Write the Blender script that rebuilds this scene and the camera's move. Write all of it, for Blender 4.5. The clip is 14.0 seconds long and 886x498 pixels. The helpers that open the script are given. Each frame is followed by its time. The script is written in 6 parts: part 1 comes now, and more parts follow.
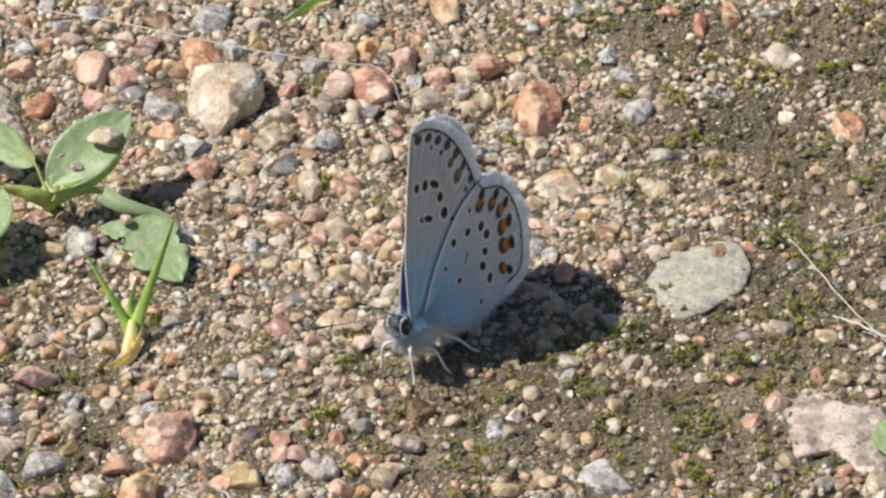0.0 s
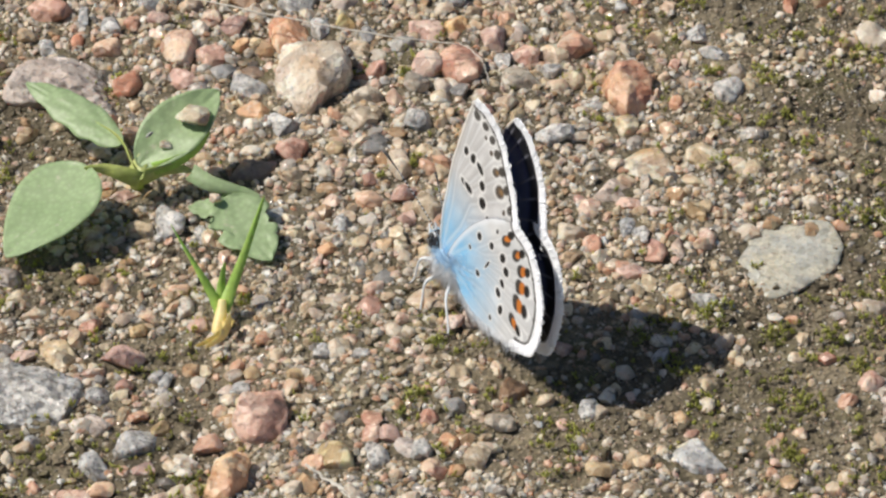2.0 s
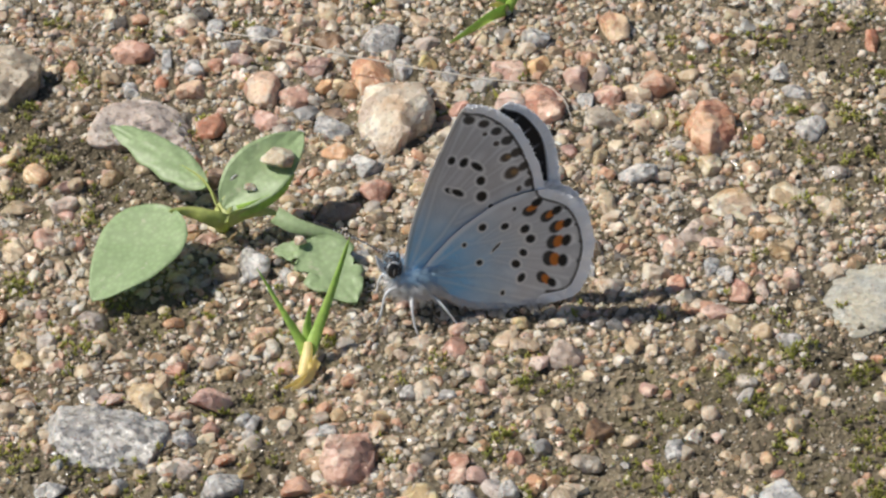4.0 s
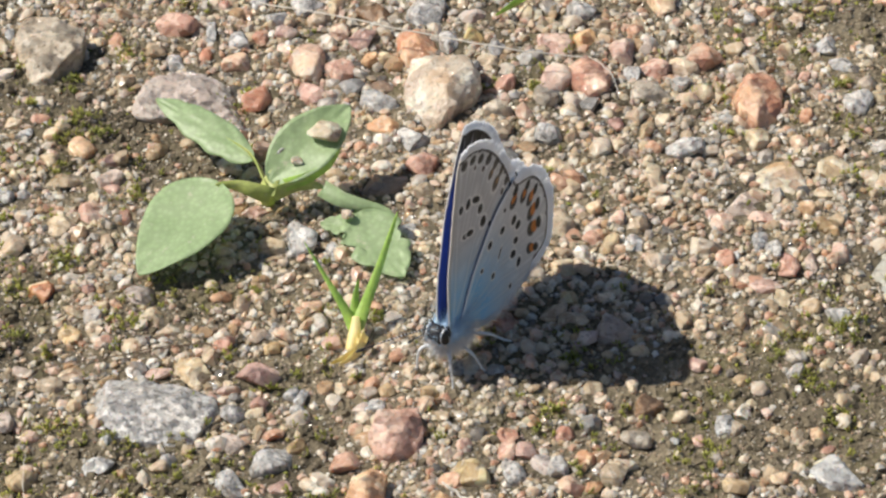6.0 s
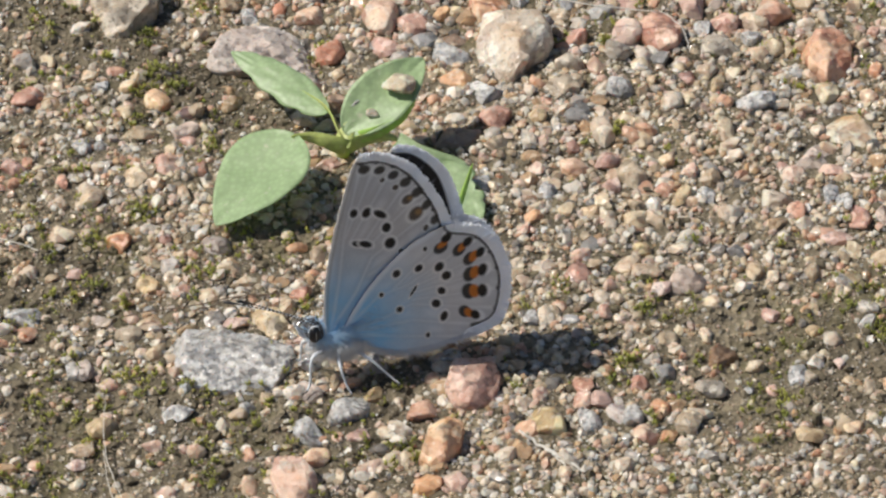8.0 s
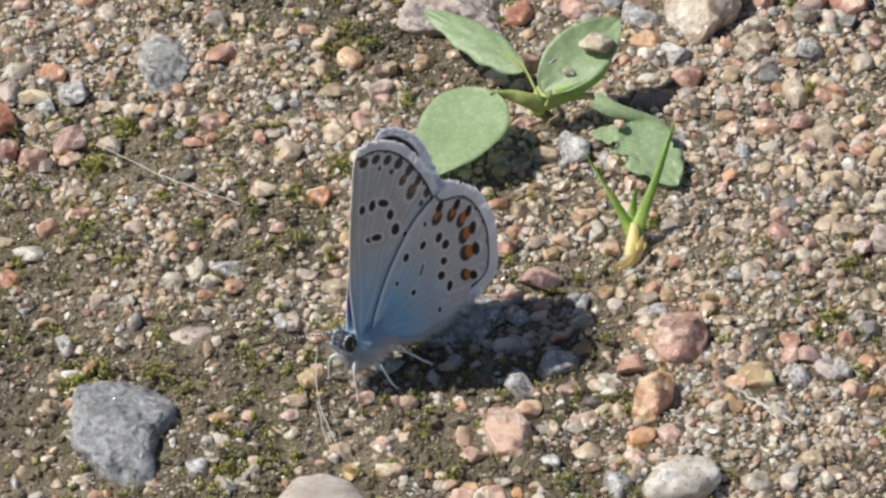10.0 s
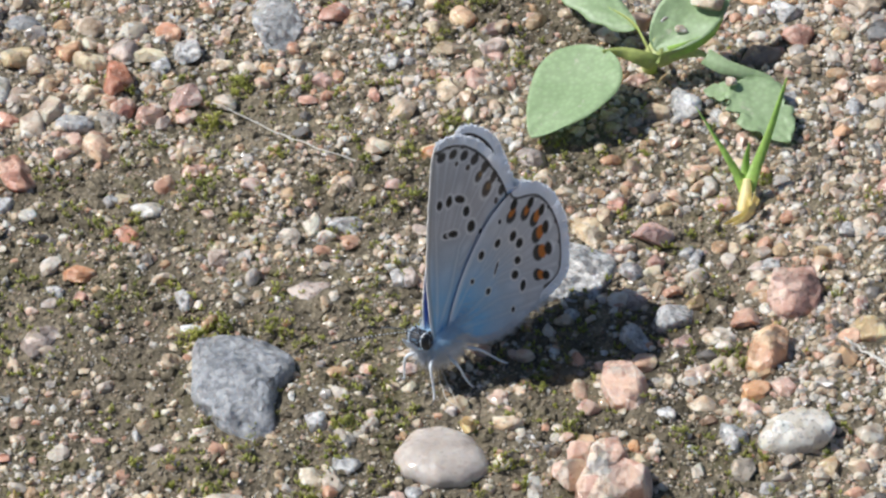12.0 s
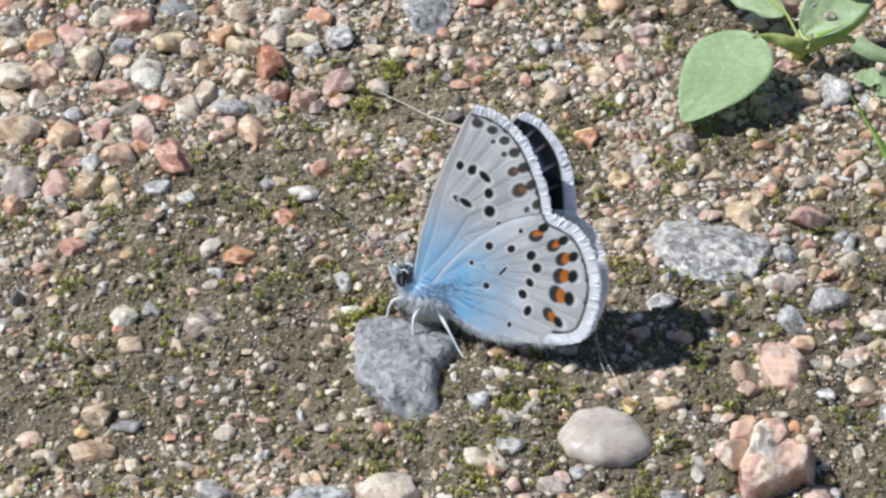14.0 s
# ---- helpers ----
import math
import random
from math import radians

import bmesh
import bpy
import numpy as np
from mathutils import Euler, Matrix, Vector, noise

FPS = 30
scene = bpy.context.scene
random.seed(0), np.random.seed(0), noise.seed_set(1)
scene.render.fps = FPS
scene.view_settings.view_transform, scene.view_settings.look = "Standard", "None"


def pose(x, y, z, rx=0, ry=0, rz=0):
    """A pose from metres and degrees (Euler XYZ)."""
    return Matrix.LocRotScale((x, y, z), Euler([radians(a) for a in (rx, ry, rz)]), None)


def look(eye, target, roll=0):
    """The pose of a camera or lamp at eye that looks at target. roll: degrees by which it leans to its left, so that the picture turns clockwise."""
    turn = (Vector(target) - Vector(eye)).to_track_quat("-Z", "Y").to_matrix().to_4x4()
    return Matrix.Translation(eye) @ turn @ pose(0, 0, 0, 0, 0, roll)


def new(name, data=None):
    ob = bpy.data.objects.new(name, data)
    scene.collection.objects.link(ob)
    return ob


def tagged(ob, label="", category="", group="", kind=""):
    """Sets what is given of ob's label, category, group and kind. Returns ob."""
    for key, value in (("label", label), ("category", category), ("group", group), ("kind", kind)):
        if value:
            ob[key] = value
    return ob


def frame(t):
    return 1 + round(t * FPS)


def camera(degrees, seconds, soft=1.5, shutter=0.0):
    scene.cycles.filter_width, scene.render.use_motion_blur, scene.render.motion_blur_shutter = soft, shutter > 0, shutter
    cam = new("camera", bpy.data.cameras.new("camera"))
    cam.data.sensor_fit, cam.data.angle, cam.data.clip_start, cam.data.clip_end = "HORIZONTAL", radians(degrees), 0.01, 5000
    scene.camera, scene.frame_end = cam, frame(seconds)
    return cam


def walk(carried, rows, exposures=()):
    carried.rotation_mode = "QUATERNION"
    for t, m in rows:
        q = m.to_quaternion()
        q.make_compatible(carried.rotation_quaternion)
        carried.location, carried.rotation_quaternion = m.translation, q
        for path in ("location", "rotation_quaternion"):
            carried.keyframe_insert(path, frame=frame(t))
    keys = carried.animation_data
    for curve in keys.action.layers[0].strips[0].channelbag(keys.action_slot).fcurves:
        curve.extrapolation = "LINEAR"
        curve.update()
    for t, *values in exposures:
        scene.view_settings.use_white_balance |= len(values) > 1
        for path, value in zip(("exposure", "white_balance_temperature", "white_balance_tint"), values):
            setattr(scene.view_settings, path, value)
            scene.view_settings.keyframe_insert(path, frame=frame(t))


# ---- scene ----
MM = 0.001

# camera
cam = camera(10.0, 14.0, soft=2.45)
walk(cam, [
    (0, pose(0.01609, -0.24697, 0.21285, 50.003, -0.510, -0.541)),
    (0.5, pose(0.01501, -0.24743, 0.21259, 50.201, -0.442, -0.545)),
    (1, pose(0.01398, -0.24689, 0.21171, 50.064, -0.410, -0.347)),
    (1.5, pose(0.01345, -0.24650, 0.21110, 49.994, -0.368, -0.258)),
    (2, pose(0.01299, -0.24608, 0.21116, 49.887, -0.189, -0.183)),
    (2.5, pose(0.01243, -0.24571, 0.21048, 49.914, -0.038, -0.133)),
    (3, pose(0.01240, -0.24519, 0.21200, 49.773, 0.243, -0.167)),
    (3.5, pose(0.01113, -0.24501, 0.21296, 49.880, 0.395, -0.035)),
    (3.7, pose(0.01180, -0.24569, 0.21286, 50.118, 0.513, 0.165)),
    (5.8, pose(0.00882, -0.24514, 0.21142, 50.074, 0.494, 0.188)),
    (6, pose(0.00888, -0.24428, 0.21267, 49.661, 0.496, 0.260)),
    (6.5, pose(0.00850, -0.24488, 0.21368, 49.605, 0.704, 0.176)),
    (7, pose(0.00718, -0.24615, 0.21261, 49.553, 0.729, 0.201)),
    (7.2, pose(0.00736, -0.24603, 0.21335, 49.351, 0.756, 0.320)),
    (9.3, pose(-0.00551, -0.25150, 0.21280, 49.607, -0.521, 0.062)),
    (9.5, pose(-0.00749, -0.25165, 0.21183, 49.644, -0.666, -0.041)),
    (10, pose(-0.01352, -0.25203, 0.21091, 49.718, -0.498, 0.050)),
    (10.5, pose(-0.01833, -0.25333, 0.20942, 49.600, -0.571, -0.075)),
    (11, pose(-0.01911, -0.25456, 0.21051, 49.510, -0.266, 0.271)),
    (11.5, pose(-0.01843, -0.25473, 0.21101, 49.474, -0.170, 0.320)),
    (12, pose(-0.01652, -0.25518, 0.21148, 49.493, 0.056, 0.589)),
    (12.5, pose(-0.01971, -0.25677, 0.21142, 49.325, 0.062, 0.466)),
    (13, pose(-0.02376, -0.25840, 0.21072, 49.605, -0.054, 0.509)),
    (13.5, pose(-0.02360, -0.25832, 0.21157, 49.514, 0.080, 0.623)),
    (14, pose(-0.02653, -0.25830, 0.21206, 49.562, -0.052, 0.699)),
], exposures=[(0, 0.02, 6490, 10), (1.5, -0.06, 6440, 10), (2.2, -0.12, 6440, 10), (3.5, -0.12, 6390, 10), (6, 0.06, 6490, 10), (7, -0.02, 6390, 10), (9.3, -0.08, 6290, 10), (10, -0.1, 6190, 10), (11.5, 0.03, 5910, 10), (12.5, 0.06, 5790, 10), (14, 0.06, 5770, 10)])

# light: one high sun from the side, clear sky
SUN_ELEVATION, SUN_AZIMUTH = radians(50), radians(171)  # azimuth of the sun, counter-clockwise from +x
sun_way = Vector((math.cos(SUN_AZIMUTH) * math.cos(SUN_ELEVATION), math.sin(SUN_AZIMUTH) * math.cos(SUN_ELEVATION), math.sin(SUN_ELEVATION)))
world = bpy.data.worlds.new("sky")
scene.world = world
world.use_nodes = True
sky = world.node_tree.nodes.new("ShaderNodeTexSky")
sky.sky_type, sky.sun_disc = "NISHITA", False
sky.sun_elevation, sky.sun_rotation = SUN_ELEVATION, math.pi / 2 - SUN_AZIMUTH
backdrop = world.node_tree.nodes["Background"]
backdrop.inputs["Strength"].default_value = 0.064
world.node_tree.links.new(sky.outputs["Color"], backdrop.inputs["Color"])
sun = new("sun", bpy.data.lights.new("sun", "SUN"))
sun.data.energy, sun.data.angle, sun.data.color = 4.85, radians(0.53), (1.0, 0.94, 0.84)
sun.matrix_basis = look(sun_way, (0, 0, 0))


# ---- materials ----
class Nodes:
    """Short hand for node materials."""

    def __init__(self, name):
        self.material = bpy.data.materials.new(name)
        self.material.use_nodes = True
        self.tree = self.material.node_tree
        self.shader = self.tree.nodes["Principled BSDF"]
        self.output = self.tree.nodes["Material Output"]

    def node(self, kind, how="", **inputs):
        n = self.tree.nodes.new("ShaderNode" + kind)
        if how and kind == "Mix":
            n.data_type, n.blend_type = "RGBA", how
        elif how and kind == "VertexColor":
            n.layer_name = how
        elif how:
            n.operation = how
        for key, value in inputs.items():
            self.put(n, key.replace("_", " "), value)
        return n

    def put(self, n, key, value):
        socket = n.inputs[int(key[1:])] if key[0] == "i" and key[1:].isdigit() else n.inputs[key]
        if isinstance(value, bpy.types.NodeSocket):
            self.tree.links.new(value, socket)
        else:
            socket.default_value = value

    def place(self):
        return self.node("TexCoord").outputs["Object"]

    def noise(self, scale, detail=4.0, rough=0.6, where=None):
        return self.node("TexNoise", Vector=where or self.place(), Scale=scale, Detail=detail, Roughness=rough).outputs["Fac"]

    def cells(self, scale, where=None, out="Color"):
        return self.node("TexVoronoi", Vector=where or self.place(), Scale=scale).outputs[out]

    def ramp(self, fac, *stops, mode="LINEAR"):
        n = self.node("ValToRGB", Fac=fac)
        n.color_ramp.interpolation = mode
        while len(n.color_ramp.elements) < len(stops):
            n.color_ramp.elements.new(0.5)
        for e, (at, colour) in zip(n.color_ramp.elements, stops):
            e.position, e.color = at, (*colour, 1)
        return n.outputs["Color"]

    def mix(self, fac, a, b, mode="MIX"):
        n = self.node("Mix", mode)
        for key, value in ((0, fac), (6, a), (7, b)):
            if isinstance(value, bpy.types.NodeSocket):
                self.tree.links.new(value, n.inputs[key])
            else:
                n.inputs[key].default_value = (*value, 1) if isinstance(value, tuple) and len(value) == 3 else value
        return n.outputs[2]

    def maths(self, how, a, b=0.0):
        return self.node("Math", how, i0=a, i1=b).outputs[0]

    def bump(self, height, strength, distance):
        self.put(self.shader, "Normal", self.node("Bump", Height=height, Strength=strength, Distance=distance).outputs["Normal"])

    def faces(self, scale, tilt, where=None):
        """Tips the surface a little from crystal to crystal, so that single faces catch the sun."""
        bumped = self.shader.inputs["Normal"].links[0].from_socket
        way = self.node("VectorMath", "SUBTRACT", i0=self.cells(scale, where), i1=(0.5, 0.5, 0.5)).outputs[0]
        scaled = self.node("VectorMath", "MULTIPLY", i0=way, i1=(tilt, tilt, tilt)).outputs[0]
        tipped = self.node("VectorMath", "ADD", i0=bumped, i1=scaled).outputs[0]
        self.put(self.shader, "Normal", self.node("VectorMath", "NORMALIZE", i0=tipped).outputs[0])

    def done(self, colour, rough, specular=0.5, clear=0.0):
        self.put(self.shader, "Base Color", colour if isinstance(colour, bpy.types.NodeSocket) else (*colour, 1))
        self.put(self.shader, "Roughness", rough)
        self.shader.inputs["Specular IOR Level"].default_value = specular
        self.shader.inputs["Subsurface Weight"].default_value = clear
        self.shader.inputs["Subsurface Radius"].default_value = (1.0, 0.7, 0.5)
        self.shader.inputs["Subsurface Scale"].default_value = 0.0008
        return self.material


def grey(v):
    return (v, v, v)


def stone_material(name, light, deep, fleck, flecks=0.3, crystal=900.0, rough=0.42, relief=1.0, clear=0.42, veined=0.45, mosaic=0.6):
    """Coarse crystalline stone: two tones in patches, mineral flecks, pits, dust."""
    n = Nodes(name)
    where = n.node("VectorMath", "ADD", i0=n.place(), i1=n.node("ObjectInfo").outputs["Random"]).outputs[0]
    patches = n.ramp(n.noise(330.0, 5.0, 0.65, where), (0.40, deep), (0.60, light))
    grains = n.node("TexVoronoi", Vector=where, Scale=crystal)
    tone = n.mix(mosaic, patches, n.ramp(n.node("SeparateColor", Color=grains.outputs["Color"]).outputs[0], (0.0, grey(0.24)), (0.5, grey(0.52)), (1.0, grey(0.82))), "OVERLAY")
    quartz = n.ramp(n.noise(760.0, 3.0, 0.6, where), (0.60, grey(0.0)), (0.66, grey(veined)))
    tone = n.mix(quartz, tone, (0.66, 0.62, 0.54))
    spots = n.ramp(n.noise(3200.0, 2.5, 0.6, where), (0.62 - 0.16 * flecks, grey(0.0)), (0.68 - 0.1 * flecks, grey(1.0)))
    spotted = n.mix(n.maths("MULTIPLY", spots, min(1.0, 0.3 + flecks)), tone, fleck)
    dust = n.ramp(n.noise(190.0, 4.0, 0.7, where), (0.5, grey(0.0)), (0.75, grey(0.3)))
    dusty = n.mix(dust, spotted, (0.24, 0.19, 0.13))
    vary = n.node("HueSaturation", Color=dusty, Hue=0.5, Saturation=n.maths("MULTIPLY_ADD", n.node("ObjectInfo").outputs["Random"], 0.5), Value=1.0)
    vary.inputs["Saturation"].links[0].from_node.inputs[2].default_value = 0.8
    n.bump(n.mix(0.5, n.cells(1700.0, where, "Distance"), n.noise(1100.0, 6.0, 0.75, where)), relief * 0.75, 0.0003)
    n.faces(crystal * 1.6, 0.6 * relief, where)
    n.faces(crystal * 0.6, 0.6 * relief, where)
    return n.done(vary.outputs["Color"], n.ramp(n.node("SeparateColor", Color=grains.outputs["Color"]).outputs[1], (0.0, grey(0.1)), (0.2, grey(rough - 0.2)), (1.0, grey(rough + 0.15))), 0.5, clear)


STONE = {
    "cream": stone_material("cream_granite", (0.64, 0.56, 0.46), (0.45, 0.33, 0.22), (0.16, 0.13, 0.11), 0.25, relief=0.7),
    "greytan": stone_material("grey_tan_granite", (0.52, 0.46, 0.38), (0.38, 0.32, 0.25), (0.14, 0.12, 0.10), 0.4),
    "mauve": stone_material("dusty_mauve_stone", (0.50, 0.425, 0.375), (0.42, 0.34, 0.29), (0.17, 0.13, 0.11), 0.3, rough=0.75),
    "red": stone_material("red_feldspar", (0.54, 0.31, 0.235), (0.42, 0.215, 0.15), (0.56, 0.40, 0.30), 0.25),
    "peach": stone_material("peach_feldspar", (0.70, 0.50, 0.36), (0.58, 0.37, 0.24), (0.34, 0.20, 0.12), 0.25),
    "pink": stone_material("pink_granite", (0.65, 0.45, 0.37), (0.53, 0.335, 0.265), (0.24, 0.15, 0.12), 0.3),
    "salmon": stone_material("salmon_feldspar", (0.67, 0.47, 0.37), (0.56, 0.35, 0.25), (0.66, 0.50, 0.38), 0.3),
    "dark": stone_material("dark_grey_stone", (0.29, 0.28, 0.27), (0.18, 0.175, 0.17), (0.36, 0.35, 0.33), 0.35),
    "slate": stone_material("blue_grey_basalt", (0.32, 0.32, 0.325), (0.275, 0.28, 0.285), (0.46, 0.45, 0.43), 0.2, crystal=2600.0, rough=0.6, relief=0.7, veined=0.1, mosaic=0.4),
    "grey": stone_material("speckled_grey_granite", (0.50, 0.48, 0.455), (0.42, 0.41, 0.395), (0.12, 0.12, 0.12), 0.45, crystal=2400.0, relief=0.8, veined=0.2, mosaic=0.65),
    "bluegrey": stone_material("pale_blue_grey_gneiss", (0.49, 0.475, 0.45), (0.38, 0.37, 0.355), (0.17, 0.17, 0.17), 0.35, crystal=2000.0, relief=0.8, veined=0.25),
    "brown": stone_material("brown_stone", (0.33, 0.23, 0.165), (0.23, 0.155, 0.105), (0.40, 0.31, 0.23), 0.3),
    "tan": stone_material("tan_quartzite", (0.56, 0.46, 0.33), (0.43, 0.33, 0.22), (0.24, 0.17, 0.11), 0.3),
    "white": stone_material("milky_quartz", (0.68, 0.59, 0.46), (0.54, 0.45, 0.33), (0.34, 0.29, 0.23), 0.15, rough=0.4),
    "whitegrey": stone_material("white_grey_granite", (0.66, 0.61, 0.52), (0.53, 0.485, 0.41), (0.16, 0.15, 0.14), 0.3, relief=0.6),
    "yellow": stone_material("honey_quartz", (0.61, 0.49, 0.30), (0.50, 0.37, 0.20), (0.64, 0.54, 0.38), 0.2, rough=0.45),
    "oval": stone_material("pale_green_grey_stone", (0.50, 0.47, 0.39), (0.42, 0.415, 0.38), (0.22, 0.21, 0.18), 0.25, crystal=2600.0, rough=0.6, relief=0.5, veined=0.2, mosaic=0.3),
    "beige": stone_material("smooth_beige_stone", (0.60, 0.545, 0.49), (0.50, 0.44, 0.39), (0.40, 0.31, 0.25), 0.1, crystal=2200.0, rough=0.45, relief=0.15, veined=0.25, mosaic=0.12),
    "rock": stone_material("coarse_pink_feldspar", (0.73, 0.55, 0.44), (0.62, 0.43, 0.33), (0.42, 0.24, 0.16), 0.3, crystal=600.0),
}


def gravel_material(name="mixed_grit", dust=(0.24, 0.19, 0.13), dusty_share=0.36):
    """Loose grit: clear quartz, cream and pink feldspar, a few dark grains; every grain has its own colour."""
    n = Nodes(name)
    pick = n.node("NewGeometry").outputs["Random Per Island"]
    base = n.ramp(pick, (0.0, (0.46, 0.36, 0.25)), (0.13, (0.60, 0.47, 0.32)), (0.27, (0.67, 0.56, 0.44)), (0.39, (0.68, 0.48, 0.38)), (0.50, (0.44, 0.40, 0.36)),
                  (0.57, (0.68, 0.51, 0.37)), (0.67, (0.58, 0.34, 0.23)), (0.74, (0.54, 0.47, 0.39)), (0.83, (0.74, 0.66, 0.56)), (0.91, (0.48, 0.32, 0.19)), (0.965, (0.16, 0.15, 0.14)), mode="CONSTANT")
    tone = n.mix(0.6, base, n.ramp(n.noise(1100.0, 4.0, 0.65), (0.35, grey(0.27)), (0.65, grey(0.76))), "OVERLAY")
    dusty = n.mix(n.ramp(n.noise(260.0, 4.0, 0.7), (0.36, grey(dusty_share ** 3 * 0.6)), (0.66, grey(dusty_share))), tone, dust)
    n.bump(n.noise(2600.0, 3.0, 0.7), 0.7, 0.0001)
    n.faces(2600.0, 0.5)
    return n.done(dusty, n.ramp(pick, (0.0, grey(0.12)), (0.3, grey(0.5)), (0.5, grey(0.16)), (0.8, grey(0.5)), (1.0, grey(0.1))), 0.5, 0.5)


def soil_material():
    n = Nodes("sandy_soil")
    broad = n.ramp(n.noise(70.0, 6.0, 0.65), (0.35, (0.094, 0.077, 0.050)), (0.65, (0.225, 0.186, 0.125)))
    fine = n.ramp(n.cells(2300.0), (0.0, grey(0.2)), (1.0, grey(0.8)))
    tone = n.mix(0.75, broad, fine, "OVERLAY")
    green = n.ramp(n.noise(120.0, 6.0, 0.75), (0.52, grey(0.0)), (0.68, grey(0.6)))
    mossy = n.mix(green, tone, (0.12, 0.115, 0.038))
    grains = n.node("TexVoronoi", Vector=n.place(), Scale=2600.0)
    seat = n.ramp(grains.outputs["Distance"], (0.28, grey(1.0)), (0.38, grey(0.0)))
    some = n.ramp(n.node("SeparateColor", Color=grains.outputs["Color"]).outputs[0], (0.76, grey(0.0)), (0.78, grey(0.6)))
    sandy = n.mix(n.mix(1.0, seat, some, "MULTIPLY"), mossy, (0.36, 0.30, 0.21))
    n.bump(n.mix(0.5, n.cells(2300.0, out="Distance"), n.noise(1500.0, 5.0, 0.75)), 1.0, 0.0004)
    return n.done(sandy, 0.85, 0.3)


def moss_material():
    n = Nodes("moss_tips")
    pick = n.node("NewGeometry").outputs["Random Per Island"]
    return n.done(n.ramp(pick, (0.0, (0.09, 0.105, 0.02)), (0.4, (0.17, 0.19, 0.035)), (0.75, (0.28, 0.28, 0.055)), (1.0, (0.22, 0.16, 0.05))), 0.8, 0.3, 0.2)


MOSS_BITS = moss_material()
SOIL, GRIT, SAND = soil_material(), gravel_material(), gravel_material("soil_sand", (0.19, 0.15, 0.10), 0.82)


# ---- ground ----
def soil_height(x, y):
    """Height of the soil in mm at x, y in mm."""
    return 0.55 * noise.noise((x / 16, y / 16, 3.1)) + 0.28 * noise.noise((x / 4.3, y / 4.3, 7.7)) + 0.16 * noise.noise((x / 1.3, y / 1.3, 1.7)) + 0.09 * noise.noise((x / 0.6, y / 0.6, 4.2)) + 0.5 * abs(noise.noise((x / 2.6, y / 2.6, 6.4))) - 0.32


def bare(x, y):
    """How bare of pebbles the soil is, 0 to 1: trodden mossy patches among the gravel."""
    patches = ((-45, -15, 14, 9), (-40, -3, 9, 5), (-33, 6, 6, 5), (-34, -25, 9, 6), (-24, -18, 8, 6), (-52, -26, 8, 6), (46, 14, 7, 6), (40, 19, 6, 4.5), (47, 3, 9, 6), (39, -3, 8, 6),
               (35, -11, 9, 6), (35, 30, 6, 3), (48, 27, 6, 5), (23, -6, 8, 4), (21, -12, 9, 4), (29, -9, 7, 4), (-17, 18, 5, 4), (-23, 24, 6, 5), (-11, 2, 4, 3), (-12, 16, 4, 3),
               (-24, -2, 6, 4), (-22, 3, 4, 3), (-14, -13, 6, 3), (-7, -16, 6, 3), (-27, -14, 6, 5), (-22, -18, 6, 4), (-11, 20, 3, 2), (-13, -19, 5, 3), (-17, -24, 5, 3), (-22, -28, 6, 3), (-10, -17, 4, 3), (-48, -15, 8, 6), (-38, -21, 5, 5),
               (-12, -23, 6, 4), (-14, -31, 6, 4), (-5, -24, 4, 3), (-3, -30, 5, 4), (-3, -15, 4, 3), (-1.5, -10, 3, 4), (-4, -6, 3, 2))
    v = max(math.exp(-(((x - a) / c) ** 2 + ((y - b) / d) ** 2)) for a, b, c, d in patches)
    return min(1.0, max(0.0, v * 1.45 + 0.45 * noise.noise((x / 3.2, y / 3.2, 9.0)) + 0.38 * noise.noise((x / 8.5, y / 8.5, 14.0))))


def spaced(low, high, step, far):
    """Grid lines: fine between low and high, ever wider outwards."""
    out, d = [], step
    while d < far:
        d *= 1.6
        out.append(d)
    return [low - d for d in reversed(out)] + list(np.arange(low, high, step)) + [high + d for d in out]


def build_ground():
    xs, ys = spaced(-68, 60, 0.36, 60000), spaced(-42, 44, 0.36, 60000)
    verts = [(x * MM, y * MM, soil_height(x, y) * MM) for y in ys for x in xs]
    w = len(xs)
    faces = [(j * w + i, j * w + i + 1, (j + 1) * w + i + 1, (j + 1) * w + i) for j in range(len(ys) - 1) for i in range(w - 1)]
    me = bpy.data.meshes.new("ground")
    me.from_pydata(verts, [], faces)
    me.materials.append(SOIL)
    me.polygons.foreach_set("use_smooth", [True] * len(faces))
    return tagged(new("ground", me), "bare sandy soil, dark and slightly mossy, strewn with gravel", "ground", kind="structure")


def ball(level):
    if not level:
        v = np.array([(1, 0, 0), (-1, 0, 0), (0, 1, 0), (0, -1, 0), (0, 0, 1), (0, 0, -1)], float)
        return v, np.array([(0, 2, 4), (2, 1, 4), (1, 3, 4), (3, 0, 4), (2, 0, 5), (1, 2, 5), (3, 1, 5), (0, 3, 5)])
    bm = bmesh.new()
    bmesh.ops.create_icosphere(bm, subdivisions=level, radius=1.0)
    v = np.array([p.co[:] for p in bm.verts])
    f = np.array([[p.index for p in q.verts] for q in bm.faces])
    bm.free()
    return v, f


BALL = {level: ball(level) for level in range(6)}


